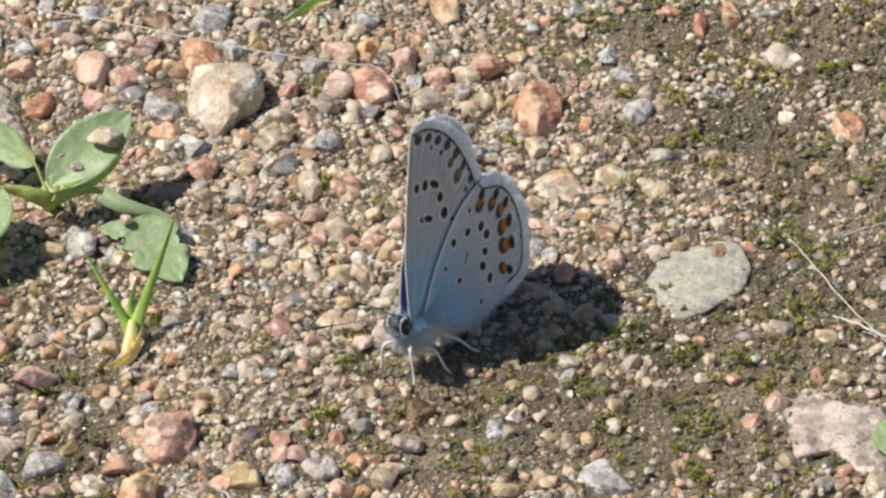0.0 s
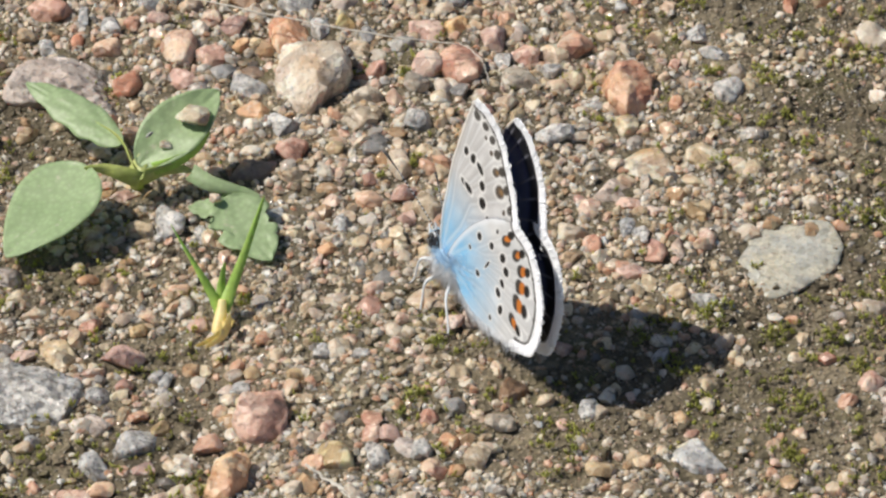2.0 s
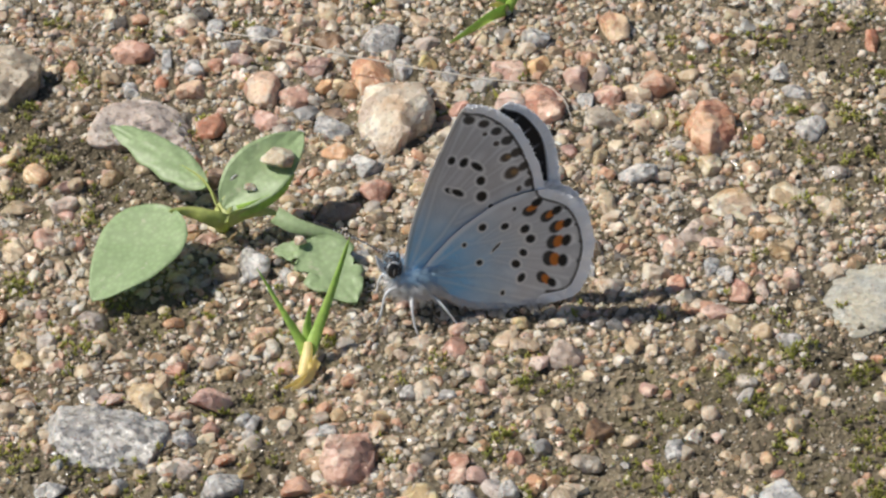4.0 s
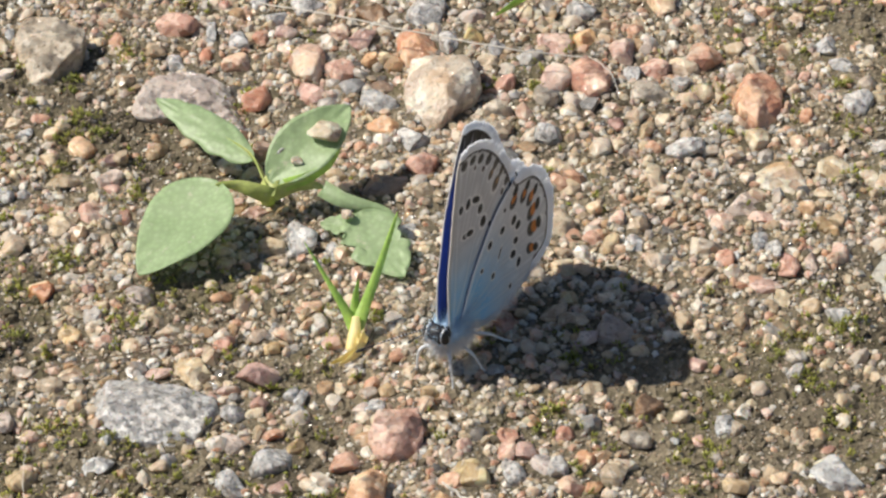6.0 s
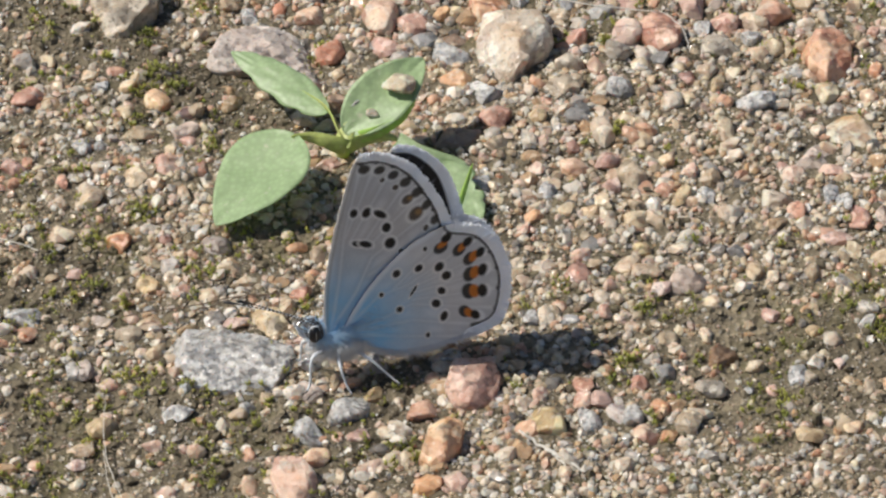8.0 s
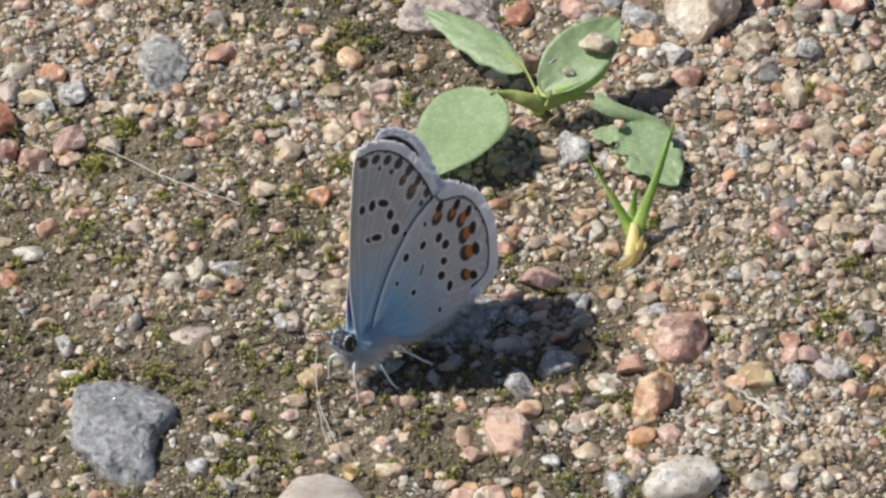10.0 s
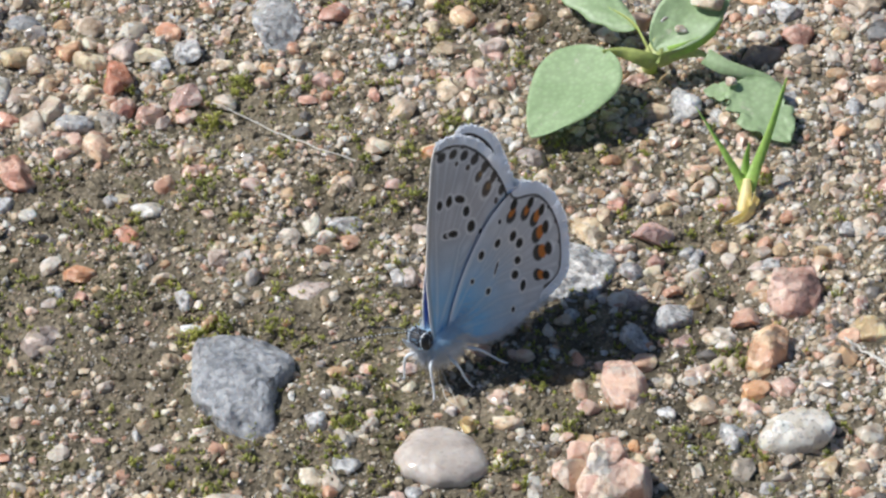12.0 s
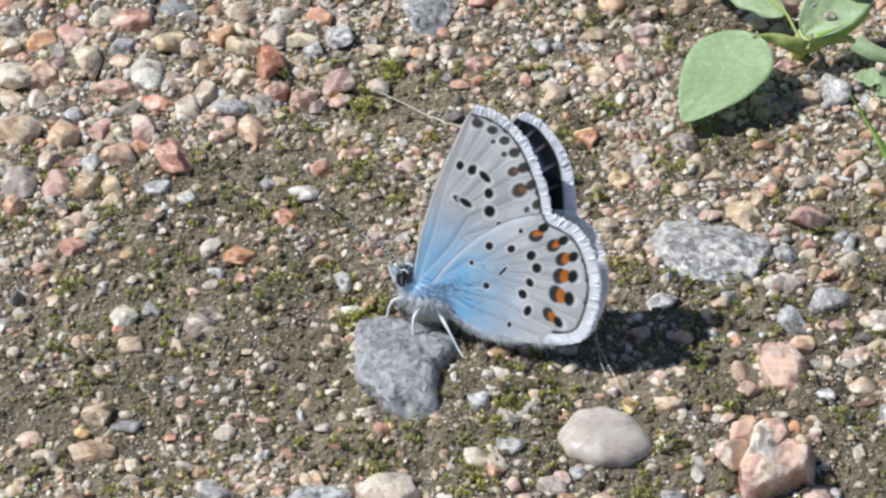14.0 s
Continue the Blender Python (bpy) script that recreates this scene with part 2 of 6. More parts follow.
def chip(rng, level, edge=14.0, planes=11, low=0.62, grain=1.0):
    """Directions of a ball drawn in to a stone with broken sides and worn edges, about one unit in radius."""
    v, f = BALL[level]
    n = rng.normal(size=(planes, 3))
    n /= np.linalg.norm(n, axis=1)[:, None]
    d = rng.uniform(low, 1.0, planes)
    reach = np.maximum(v @ n.T, 0.0) / d
    r = 1.0 / (np.power(np.power(reach, edge).sum(1) + 0.85 ** edge, 1.0 / edge))
    if level > 1:
        off = Vector(rng.uniform(0, 50, 3).tolist())
        rough = []
        for p in map(Vector, v):
            k = (0.06 + 0.06 * (edge < 12)) * noise.noise(p * 1.6 + off) + 0.05 * noise.noise(p * 4.1 + off)
            if level > 3:
                k += grain * (0.035 * abs(noise.noise(p * 8.5 + off)) + 0.022 * noise.noise(p * 18.0 + off))
            rough.append(k)
        r = r * (1 + np.array(rough))
    return v * r[:, None], f


def broken(p, rng, count, depth, flat=0.8):
    """Cuts flat broken faces into a stone: what stands out past a plane is laid on it."""
    for _ in range(count):
        n = rng.normal(size=3)
        n[2] = abs(n[2]) * flat
        n /= np.linalg.norm(n)
        reach = p @ n
        over = np.maximum(0.0, reach - reach.max() * rng.uniform(1 - depth, 1 - depth * 0.35))
        p = p - np.outer(over * 0.94, n)
    return p


LOOKS = {
    "cream": ("granite_pebble", "cream and grey granite pebble lying among smaller gravel"),
    "greytan": ("granite_pebble", "rough grey-tan granite lump lying on mossy soil"),
    "mauve": ("flat_stone", "dusty mauve stone sunk almost level with the soil"),
    "red": ("feldspar_pebble", "small brick-red feldspar chip lying on the grit"),
    "peach": ("feldspar_pebble", "pale peach feldspar pebble with worn edges"),
    "pink": ("granite_pebble", "dusty pink granite pebble half sunk in grit"),
    "salmon": ("feldspar_pebble", "salmon-orange feldspar pebble with flat broken faces"),
    "dark": ("dark_pebble", "dark grey angular pebble among the gravel"),
    "slate": ("slate_stone", "large angular blue-grey stone bedded in bare soil"),
    "grey": ("granite_pebble", "speckled grey granite pebble resting on soil"),
    "bluegrey": ("gneiss_pebble", "pale blue-grey gneiss pebble bedded in soil"),
    "brown": ("brown_pebble", "dull brown pebble among the gravel"),
    "tan": ("quartzite_pebble", "tan quartzite pebble with rounded edges"),
    "white": ("quartz_pebble", "milky white quartz pebble on dark soil"),
    "whitegrey": ("granite_pebble", "whitish granite cobble with dark mineral flecks"),
    "yellow": ("quartz_pebble", "honey-yellow quartz pebble on the grit"),
    "oval": ("flat_stone", "large pale oval stone bedded flush in mossy soil"),
    "beige": ("smooth_stone", "smooth beige stone with a low rounded back"),
    "rock": ("feldspar_rock", "coarse lumpy pink feldspar rock, the biggest around"),
}
PLACED = []


def pebble(kind, x, y, z, width, depth, height):
    """One stone, in mm: centre and size. Its own random shape and turn."""
    rng = np.random.default_rng(int(abs(x * 971 + y * 313) * 10) % 99991)
    big = max(width, depth)
    worn = kind in ("oval", "beige", "whitegrey")
    v, f = chip(rng, 5 if big > 4.2 else 4 if big > 1.5 else 3, 9.0 if worn else 30.0, 8 if worn else 9, 0.8 if worn else 0.52, 0.4 if worn else 1.0)
    turn = rng.uniform(0, 6.28)
    c, s = math.cos(turn), math.sin(turn)
    v = v @ np.array([[c, -s, 0], [s, c, 0], [0, 0, 1]])
    v = v / ((v.max(0) - v.min(0)) / 2)
    v = v * np.array([width, depth, height]) / 2 * MM
    if not worn:
        v = broken(v, rng, 6, 0.36)
    name, label = LOOKS[kind]
    me = bpy.data.meshes.new(name)
    me.from_pydata(v.tolist(), [], f.tolist())
    me.polygons.foreach_set("use_smooth", [True] * len(f))
    me.materials.append(STONE[kind])
    ob = tagged(new(name, me), label, "pebble" if big < 4 else "stone", "stones on the ground")
    ob.matrix_basis = pose(x * MM, y * MM, (z + soil_height(x, y) * 0.6 - 0.12 * height) * MM, 0, 0, 0)
    PLACED.append((x, y, width / 2, depth / 2, 0.62))
    return ob


def block(kind, x, y, z, height, corners):
    """A larger stone with the given plan, in mm round its centre: flat-backed, chipped, rounded at the rim."""
    rng = np.random.default_rng(int(abs(x * 971 + y * 313) * 10) % 99991)
    v, f = BALL[5]
    plan = np.array(corners, float)
    nxt = np.roll(plan, -1, 0)
    turn = np.linspace(-math.pi, math.pi, 181)
    reach = np.zeros(181)
    for i, w in enumerate(turn):
        d = np.array((math.cos(w), math.sin(w)))
        for a, b in zip(plan, nxt):
            e = b - a
            k = d[0] * -e[1] + d[1] * e[0]
            if abs(k) > 1e-9:
                s, u = (a[0] * -e[1] + a[1] * e[0]) / k, (d[0] * a[1] - d[1] * a[0]) / k
                if s > 0 and -1e-6 <= u <= 1 + 1e-6:
                    reach[i] = max(reach[i], s)
    reach = np.convolve(np.concatenate([reach[-4:-1], reach, reach[1:4]]), np.ones(7) / 7, "valid")
    flat = np.hypot(v[:, 0], v[:, 1])
    angle = np.arctan2(v[:, 1], v[:, 0])
    worn = kind in ("oval", "beige", "whitegrey")
    off = Vector(rng.uniform(0, 50, 3).tolist())
    size = plan.max() * 1.0
    tilt = rng.normal(size=2) * 0.09
    out = flat ** (0.8 if worn else 0.62) * np.interp(angle, turn, reach)
    p = np.stack([np.cos(angle) * out, np.sin(angle) * out, np.sign(v[:, 2]) * np.abs(v[:, 2]) ** (0.9 if worn else 0.55) * height / 2], 1)
    p[:, 2] += p[:, 0] * tilt[0] + p[:, 1] * tilt[1]
    amp = 0.35 if worn else 0.9
    if not worn:
        full = np.ptp(p, axis=0)
        p = broken(p, rng, 9, 0.3, 4.0)
        p *= full / np.ptp(p, axis=0)
    for i, q in enumerate(p):
        a = Vector(q) + off
        k = amp * (0.16 * noise.noise(a * 0.55) + 0.09 * noise.noise(a * 1.5) + 0.05 * noise.noise(a * 4.0) + 0.025 * noise.noise(a * 9.0))
        q += v[i] * k * min(1.6, size * 0.4)
    name, label = LOOKS[kind]
    me = bpy.data.meshes.new(name)
    me.from_pydata((p * MM).tolist(), [], f.tolist())
    me.polygons.foreach_set("use_smooth", [True] * len(f))
    me.materials.append(STONE[kind])
    ob = tagged(new(name, me), label, "stone", "stones on the ground")
    ob.matrix_basis = pose(x * MM, y * MM, (z + soil_height(x, y) * 0.5) * MM)
    PLACED.append((x, y, np.abs(plan[:, 0]).max() * 0.92, np.abs(plan[:, 1]).max() * 0.92, 0.66 if height < 1.6 else 0.8))
    return ob


def lumpy_rock(kind, x, y, lumps):
    """A coarse crystalline rock: broken lumps grown together in one mesh. lumps: place and size of each, in mm."""
    rng = np.random.default_rng(77)
    verts, faces = [], []
    for px, py, pz, a, b, c in lumps:
        v, f = chip(rng, 4, 34.0, 9, 0.5, 0.5)
        v = broken(v / (np.ptp(v, axis=0) / 2) * np.array((a, b, c)) / 2, rng, 7, 0.4) + np.array((px, py, pz))
        faces += (f + len(verts)).tolist()
        verts += (v * MM).tolist()
    name, label = LOOKS[kind]
    me = bpy.data.meshes.new(name)
    me.from_pydata(verts, [], faces)
    me.polygons.foreach_set("use_smooth", [True] * len(faces))
    me.materials.append(STONE[kind])
    ob = tagged(new(name, me), label, "stone", "stones on the ground")
    ob.matrix_basis = pose(x * MM, y * MM, 0)
    PLACED.append((x, y, 2.5, 2.2, 0.8))
    return ob


ground = build_ground()

# the stones that stand out, one by one: kind, centre, size
block("slate", -31.58, -22.08, 0.22, 2.20, ((-3.3, 3.6), (-1.4, 4.3), (2.0, 4.6), (3.0, 3.7), (3.3, 2.1), (2.2, 0.8), (2.1, -3.1), (1.8, -4.6), (0.3, -3.9), (-1.4, -2.4), (-3.1, -0.6)))
block("grey", -12.16, -9.37, 0.15, 1.50, ((-4.1, -1.2), (-3.7, 1.4), (-2.1, 2.9), (1.1, 2.5), (3.6, 1.4), (4.1, -0.2), (3.6, -2.3), (1.3, -2.9), (-1.2, -2.5), (-3.3, -2.1)))
block("cream", 5.80, 21.96, 0.30, 3.00, ((-2.6, 0.5), (-2.1, 2.9), (-0.1, 3.5), (1.8, 2.9), (2.6, 0.7), (2.1, -1.1), (0.6, -2.3), (-0.5, -3.5), (-1.5, -3.2), (-2.4, -1.6)))
block("oval", 36.53, 3.89, -0.2, 0.90, ((-4.0, 0.1), (-2.4, 2.9), (0.2, 3.9), (3.2, 3.5), (4.0, 0.9), (3.2, -1.4), (0.9, -3.1), (-0.9, -3.9), (-2.7, -2.8)))
block("mauve", 45.40, -11.19, 0.08, 0.80, ((-3.3, 4.0), (-0.2, 4.0), (2.9, 3.4), (3.9, 1.3), (3.5, -3.4), (1.0, -4.0), (-0.6, -1.9), (-3.8, -2.4), (-3.9, 0.2)))
block("beige", -19.12, -27.15, -0.12, 2.40, ((-3.0, -0.3), (-1.8, 2.3), (-0.1, 3.0), (1.8, 2.1), (2.9, 0.3), (3.0, -1.2), (1.5, -2.7), (-0.4, -3.0), (-2.4, -2.0)))
lumpy_rock("rock", -9.75, -29.90, ((0.2, -0.6, 0.7, 6.0, 5.0, 4.0), (0.8, 0.6, 1.6, 3.4, 3.0, 3.0), (-0.9, 1.7, 1.2, 2.0, 1.8, 2.2), (-1.6, 0.4, 0.8, 2.2, 2.2, 2.2)))
block("whitegrey", 2.69, -25.24, 0.22, 2.20, ((-2.5, -0.4), (-1.6, 1.1), (0.3, 1.9), (2.0, 1.3), (2.5, -0.1), (1.5, -1.4), (-0.6, -1.9), (-2.1, -1.4)))
block("mauve", -10.78, 21.47, 0.14, 1.40, ((-4.2, -1.6), (-3.3, 1.7), (-1.2, 3.2), (1.1, 2.7), (2.7, 1.0), (4.2, -2.0), (2.8, -3.2), (-0.6, -2.0)))
block("greytan", -21.01, 26.55, 0.30, 3.00, ((-2.5, 1.5), (-1.7, 3.2), (0.3, 2.9), (2.5, 1.4), (2.3, -0.7), (0.3, -3.2), (-1.1, -2.9), (-2.0, -0.4)))
block("pink", 3.04, -11.61, 0.22, 2.20, ((-1.7, -1.0), (-1.2, 1.3), (-0.1, 2.2), (1.4, 1.5), (1.7, -0.3), (1.5, -1.8), (0.2, -2.2), (-1.2, -2.1)))
block("salmon", -7.76, -21.37, 0.19, 1.90, ((-1.6, 0.6), (-1.3, 2.1), (0.4, 1.7), (1.6, 0.1), (1.4, -0.7), (0.3, -2.1), (-1.0, -1.3)))
block("salmon", 26.81, 20.99, 0.22, 2.20, ((-1.8, 0.7), (-0.9, 2.2), (0.8, 2.5), (1.8, 1.3), (1.6, -1.2), (0.4, -2.5), (-1.1, -1.4)))
block("bluegrey", -30.71, 15.86, 0.10, 1.00, ((-1.9, 2.0), (-1.0, 3.2), (1.3, 2.6), (1.9, 0.2), (1.1, -2.6), (-0.4, -3.2), (-1.7, -0.5)))
block("cream", -32.50, -33.15, 0.13, 1.30, ((-2.0, 1.2), (-0.8, 1.9), (1.2, 2.1), (2.0, 0.5), (2.0, -1.5), (-0.4, -2.1), (-1.4, -0.3)))
block("pink", 15.68, 24.02, 0.16, 1.60, ((-1.6, 0.6), (-0.8, 1.9), (0.9, 1.6), (1.6, -0.0), (1.2, -1.6), (-0.1, -1.9), (-1.2, -0.9)))
block("peach", 0.91, -17.62, 0.20, 2.00, ((-1.6, -1.3), (-0.8, 1.1), (0.5, 2.2), (1.6, 1.7), (1.3, -0.5), (0.2, -2.1), (-1.1, -2.2)))
pebble("greytan", -58.83, 13.39, 0.18, 2.27, 2.40, 1.25)
pebble("cream", -59.05, 11.24, 0.15, 2.26, 2.09, 1.09)
pebble("peach", -56.79, 11.84, 0.20, 2.49, 2.69, 1.40)
pebble("pink", -54.74, 12.54, 0.15, 2.72, 2.09, 1.09)
pebble("white", -52.91, 14.10, 0.18, 2.50, 2.40, 1.25)
pebble("pink", -50.60, 14.07, 0.22, 3.18, 3.00, 1.57)
pebble("pink", -54.91, 15.07, 0.13, 1.59, 2.20, 0.96)
pebble("brown", -55.83, 14.48, 0.09, 1.36, 1.20, 0.63)
pebble("slate", -47.80, 15.64, 0.15, 2.74, 2.11, 1.10)
pebble("yellow", -48.17, 11.92, 0.22, 2.71, 2.99, 1.56)
pebble("cream", -46.83, 11.74, 0.13, 1.58, 1.79, 0.94)
pebble("peach", -44.76, 12.65, 0.17, 2.04, 2.41, 1.22)
pebble("cream", -43.33, 15.19, 0.16, 2.51, 2.17, 1.13)
pebble("white", -43.18, 11.51, 0.21, 2.49, 3.19, 1.49)
pebble("white", -43.46, 13.68, 0.11, 1.59, 1.50, 0.78)
pebble("mauve", -41.32, 13.00, 0.18, 2.27, 2.39, 1.25)
pebble("whitegrey", -40.63, 15.26, 0.13, 2.05, 1.80, 0.94)
pebble("yellow", -39.19, 12.49, 0.11, 2.94, 1.49, 0.78)
pebble("salmon", -38.13, 15.27, 0.15, 1.82, 2.52, 1.09)
pebble("grey", -36.70, 12.75, 0.18, 2.27, 2.39, 1.25)
pebble("grey", -38.40, 11.85, 0.13, 1.58, 1.79, 0.94)
pebble("red", -41.38, 9.53, 0.23, 2.70, 3.73, 1.62)
pebble("bluegrey", -51.40, 11.30, 0.19, 2.26, 2.72, 1.36)
pebble("peach", -51.29, 9.52, 0.13, 2.02, 1.78, 0.93)
pebble("white", -53.38, 9.42, 0.19, 2.25, 4.25, 1.35)
pebble("tan", -54.06, 11.00, 0.15, 1.81, 2.49, 1.08)
pebble("white", -56.16, 10.97, 0.15, 2.48, 2.09, 1.09)
pebble("salmon", -58.02, 10.23, 0.09, 1.35, 1.19, 0.62)
pebble("peach", -56.55, 8.42, 0.22, 2.69, 2.96, 1.55)
pebble("white", -58.40, 7.79, 0.22, 3.59, 2.96, 1.55)
pebble("pink", -55.29, 9.50, 0.11, 1.35, 1.49, 0.78)
pebble("white", -58.44, 5.75, 0.15, 2.68, 2.06, 1.08)
pebble("cream", -56.55, 5.82, 0.11, 1.34, 2.61, 0.80)
pebble("yellow", -55.31, 7.00, 0.15, 1.79, 2.07, 1.07)
pebble("pink", -51.50, 6.75, 0.15, 3.58, 2.07, 1.08)
pebble("red", -48.76, 5.25, 0.17, 2.67, 2.35, 1.23)
pebble("whitegrey", -49.33, 8.53, 0.21, 2.47, 3.80, 1.48)
pebble("cream", -47.95, 7.71, 0.15, 1.79, 2.08, 1.08)
pebble("cream", -45.94, 9.26, 0.15, 1.80, 2.48, 1.08)
pebble("white", -45.60, 6.17, 0.19, 2.23, 3.85, 1.34)
pebble("cream", -46.68, 5.16, 0.17, 2.01, 2.77, 1.20)
pebble("bluegrey", -43.83, 4.74, 0.15, 2.67, 2.06, 1.07)
pebble("tan", -43.22, 8.07, 0.15, 1.79, 2.08, 1.08)
pebble("peach", -41.86, 7.23, 0.11, 1.34, 1.48, 0.77)
pebble("pink", -40.70, 6.57, 0.17, 2.01, 2.38, 1.21)
pebble("salmon", -39.17, 6.28, 0.17, 2.01, 2.38, 1.21)
pebble("mauve", -37.82, 5.47, 0.11, 1.56, 1.47, 0.77)
pebble("pink", -36.57, 7.80, 0.19, 2.69, 2.66, 1.39)
pebble("salmon", -36.52, 6.07, 0.13, 1.79, 1.77, 0.92)
pebble("greytan", -41.59, 5.09, 0.13, 1.56, 2.15, 0.94)
pebble("peach", -42.05, 2.62, 0.19, 2.22, 3.44, 1.33)
pebble("salmon", -49.39, 2.97, 0.17, 2.00, 3.51, 1.20)
pebble("salmon", -49.46, 0.84, 0.11, 1.76, 1.46, 0.76)
pebble("peach", -50.69, -0.43, 0.17, 3.08, 2.32, 1.21)
pebble("pink", -47.34, -0.18, 0.24, 2.86, 3.56, 1.72)
pebble("pink", -52.35, 2.21, 0.17, 1.99, 2.36, 1.20)
pebble("peach", -54.80, 2.41, 0.22, 2.66, 3.28, 1.59)
pebble("bluegrey", -54.16, 4.03, 0.13, 1.78, 1.76, 0.92)
pebble("cream", -57.59, 2.08, 0.21, 3.32, 2.92, 1.53)
pebble("cream", -55.69, -0.78, 0.17, 1.98, 2.73, 1.19)
pebble("pink", -54.19, -0.98, 0.11, 1.98, 1.45, 0.76)
pebble("grey", -52.52, -0.99, 0.13, 1.54, 2.12, 0.92)
pebble("mauve", -57.25, -2.33, 0.22, 2.63, 3.63, 1.58)
pebble("pink", -54.78, -3.13, 0.18, 2.19, 3.02, 1.31)
pebble("cream", -52.93, -3.10, 0.18, 2.19, 3.02, 1.31)
pebble("bluegrey", -47.91, -3.55, 0.13, 2.18, 1.73, 0.90)
pebble("tan", -51.07, -3.30, 0.13, 1.53, 2.11, 0.92)
pebble("bluegrey", -40.90, -2.82, 0.08, 1.31, 1.15, 0.60)
pebble("whitegrey", -38.47, -3.68, 0.11, 2.18, 1.44, 0.75)
pebble("peach", -37.44, -1.08, 0.13, 1.76, 1.74, 0.91)
pebble("greytan", -50.43, 4.67, 0.13, 1.56, 2.15, 0.93)
pebble("red", -6.53, 21.97, 0.19, 2.29, 3.49, 1.37)
pebble("red", -3.19, 22.52, 0.17, 2.10, 2.27, 1.19)
pebble("peach", -3.18, 25.81, 0.24, 2.89, 3.30, 1.73)
pebble("pink", -1.05, 24.48, 0.19, 2.30, 2.84, 1.38)
pebble("dark", -0.45, 23.02, 0.13, 2.10, 1.77, 0.92)
pebble("grey", 1.48, 21.58, 0.18, 2.86, 2.52, 1.32)
pebble("salmon", 4.04, 27.06, 0.31, 3.67, 4.38, 2.20)
pebble("grey", 4.49, 30.94, 0.23, 3.31, 3.08, 1.61)
pebble("peach", 1.89, 19.00, 0.16, 2.84, 2.25, 1.18)
pebble("grey", 3.98, 17.41, 0.22, 2.64, 2.99, 1.56)
pebble("brown", 0.79, 31.38, 0.17, 2.73, 2.31, 1.21)
pebble("cream", -2.82, 30.81, 0.15, 1.95, 2.05, 1.07)
pebble("pink", -5.00, 28.97, 0.13, 1.94, 1.79, 0.94)
pebble("grey", -8.27, 28.36, 0.15, 1.94, 2.04, 1.07)
pebble("pink", -12.39, 29.89, 0.23, 3.50, 3.08, 1.61)
pebble("pink", 13.39, 28.14, 0.21, 3.09, 2.81, 1.47)
pebble("salmon", 17.79, 26.72, 0.19, 2.31, 2.85, 1.39)
pebble("salmon", 13.33, 24.29, 0.20, 2.68, 2.78, 1.46)
pebble("red", 10.26, 23.48, 0.15, 1.91, 2.02, 1.06)
pebble("salmon", 23.66, 26.29, 0.23, 2.89, 3.15, 1.65)
pebble("tan", 25.52, 27.36, 0.11, 1.93, 1.53, 0.80)
pebble("bluegrey", 24.81, 19.59, 0.09, 1.33, 1.25, 0.65)
pebble("white", 26.99, 17.50, 0.16, 2.08, 2.24, 1.17)
pebble("grey", 21.85, 16.18, 0.22, 2.94, 2.98, 1.56)
pebble("cream", 27.93, 13.60, -0.05, 4.67, 4.19, 1.03)
pebble("white", 31.68, 13.99, 0.22, 3.00, 3.07, 1.60)
pebble("cream", 33.89, 13.30, 0.14, 1.68, 2.32, 1.01)
pebble("mauve", 25.72, 10.11, -0.04, 3.34, 4.24, 0.73)
pebble("tan", 13.72, 8.66, 0.19, 2.29, 3.04, 1.38)
pebble("cream", 11.66, 13.22, 0.18, 2.17, 3.45, 1.30)
pebble("dark", 9.81, 15.31, 0.17, 2.07, 2.85, 1.24)
pebble("pink", 11.92, 10.23, 0.14, 1.86, 1.96, 1.03)
pebble("tan", 8.89, 18.22, 0.15, 2.65, 2.00, 1.04)
pebble("red", 4.56, 14.48, 0.18, 2.63, 2.48, 1.29)
pebble("brown", 1.95, 12.43, -0.04, 3.55, 3.36, 0.78)
pebble("salmon", -17.51, 9.92, 0.16, 1.86, 2.89, 1.11)
pebble("red", -14.91, 9.85, 0.09, 1.11, 1.86, 0.67)
pebble("cream", -22.05, 6.57, 0.18, 2.14, 2.76, 1.28)
pebble("white", -17.67, 6.04, 0.10, 1.18, 1.50, 0.71)
pebble("cream", -16.00, 7.11, 0.09, 1.11, 1.66, 0.66)
pebble("tan", -5.35, 6.60, 0.18, 2.14, 2.43, 1.27)
pebble("grey", -3.15, 6.74, 0.19, 2.21, 3.81, 1.33)
pebble("grey", -1.11, 5.83, 0.12, 1.40, 1.93, 0.84)
pebble("mauve", -13.49, 1.71, 0.16, 2.11, 2.17, 1.13)
pebble("white", -12.70, -0.48, 0.13, 1.74, 1.82, 0.95)
pebble("white", -11.45, -1.73, 0.11, 2.17, 1.53, 0.80)
pebble("cream", -6.95, 1.09, 0.15, 1.82, 2.19, 1.09)
pebble("salmon", -2.46, 0.40, 0.09, 1.82, 1.20, 0.63)
pebble("cream", -2.07, -1.31, 0.14, 1.63, 1.93, 0.98)
pebble("tan", -9.74, -5.79, 0.19, 2.69, 2.60, 1.36)
pebble("pink", -5.73, -6.03, 0.17, 3.22, 2.36, 1.23)
pebble("grey", -7.04, -9.59, 0.13, 1.60, 2.51, 0.96)
pebble("red", -5.59, -8.41, 0.10, 1.42, 1.41, 0.74)
pebble("grey", 1.82, -8.97, 0.11, 1.60, 1.50, 0.78)
pebble("grey", -4.62, -13.99, 0.22, 3.69, 3.01, 1.57)
pebble("salmon", -0.16, -14.12, 0.16, 2.28, 2.22, 1.16)
pebble("peach", 1.38, -16.47, 0.19, 2.79, 2.53, 1.32)
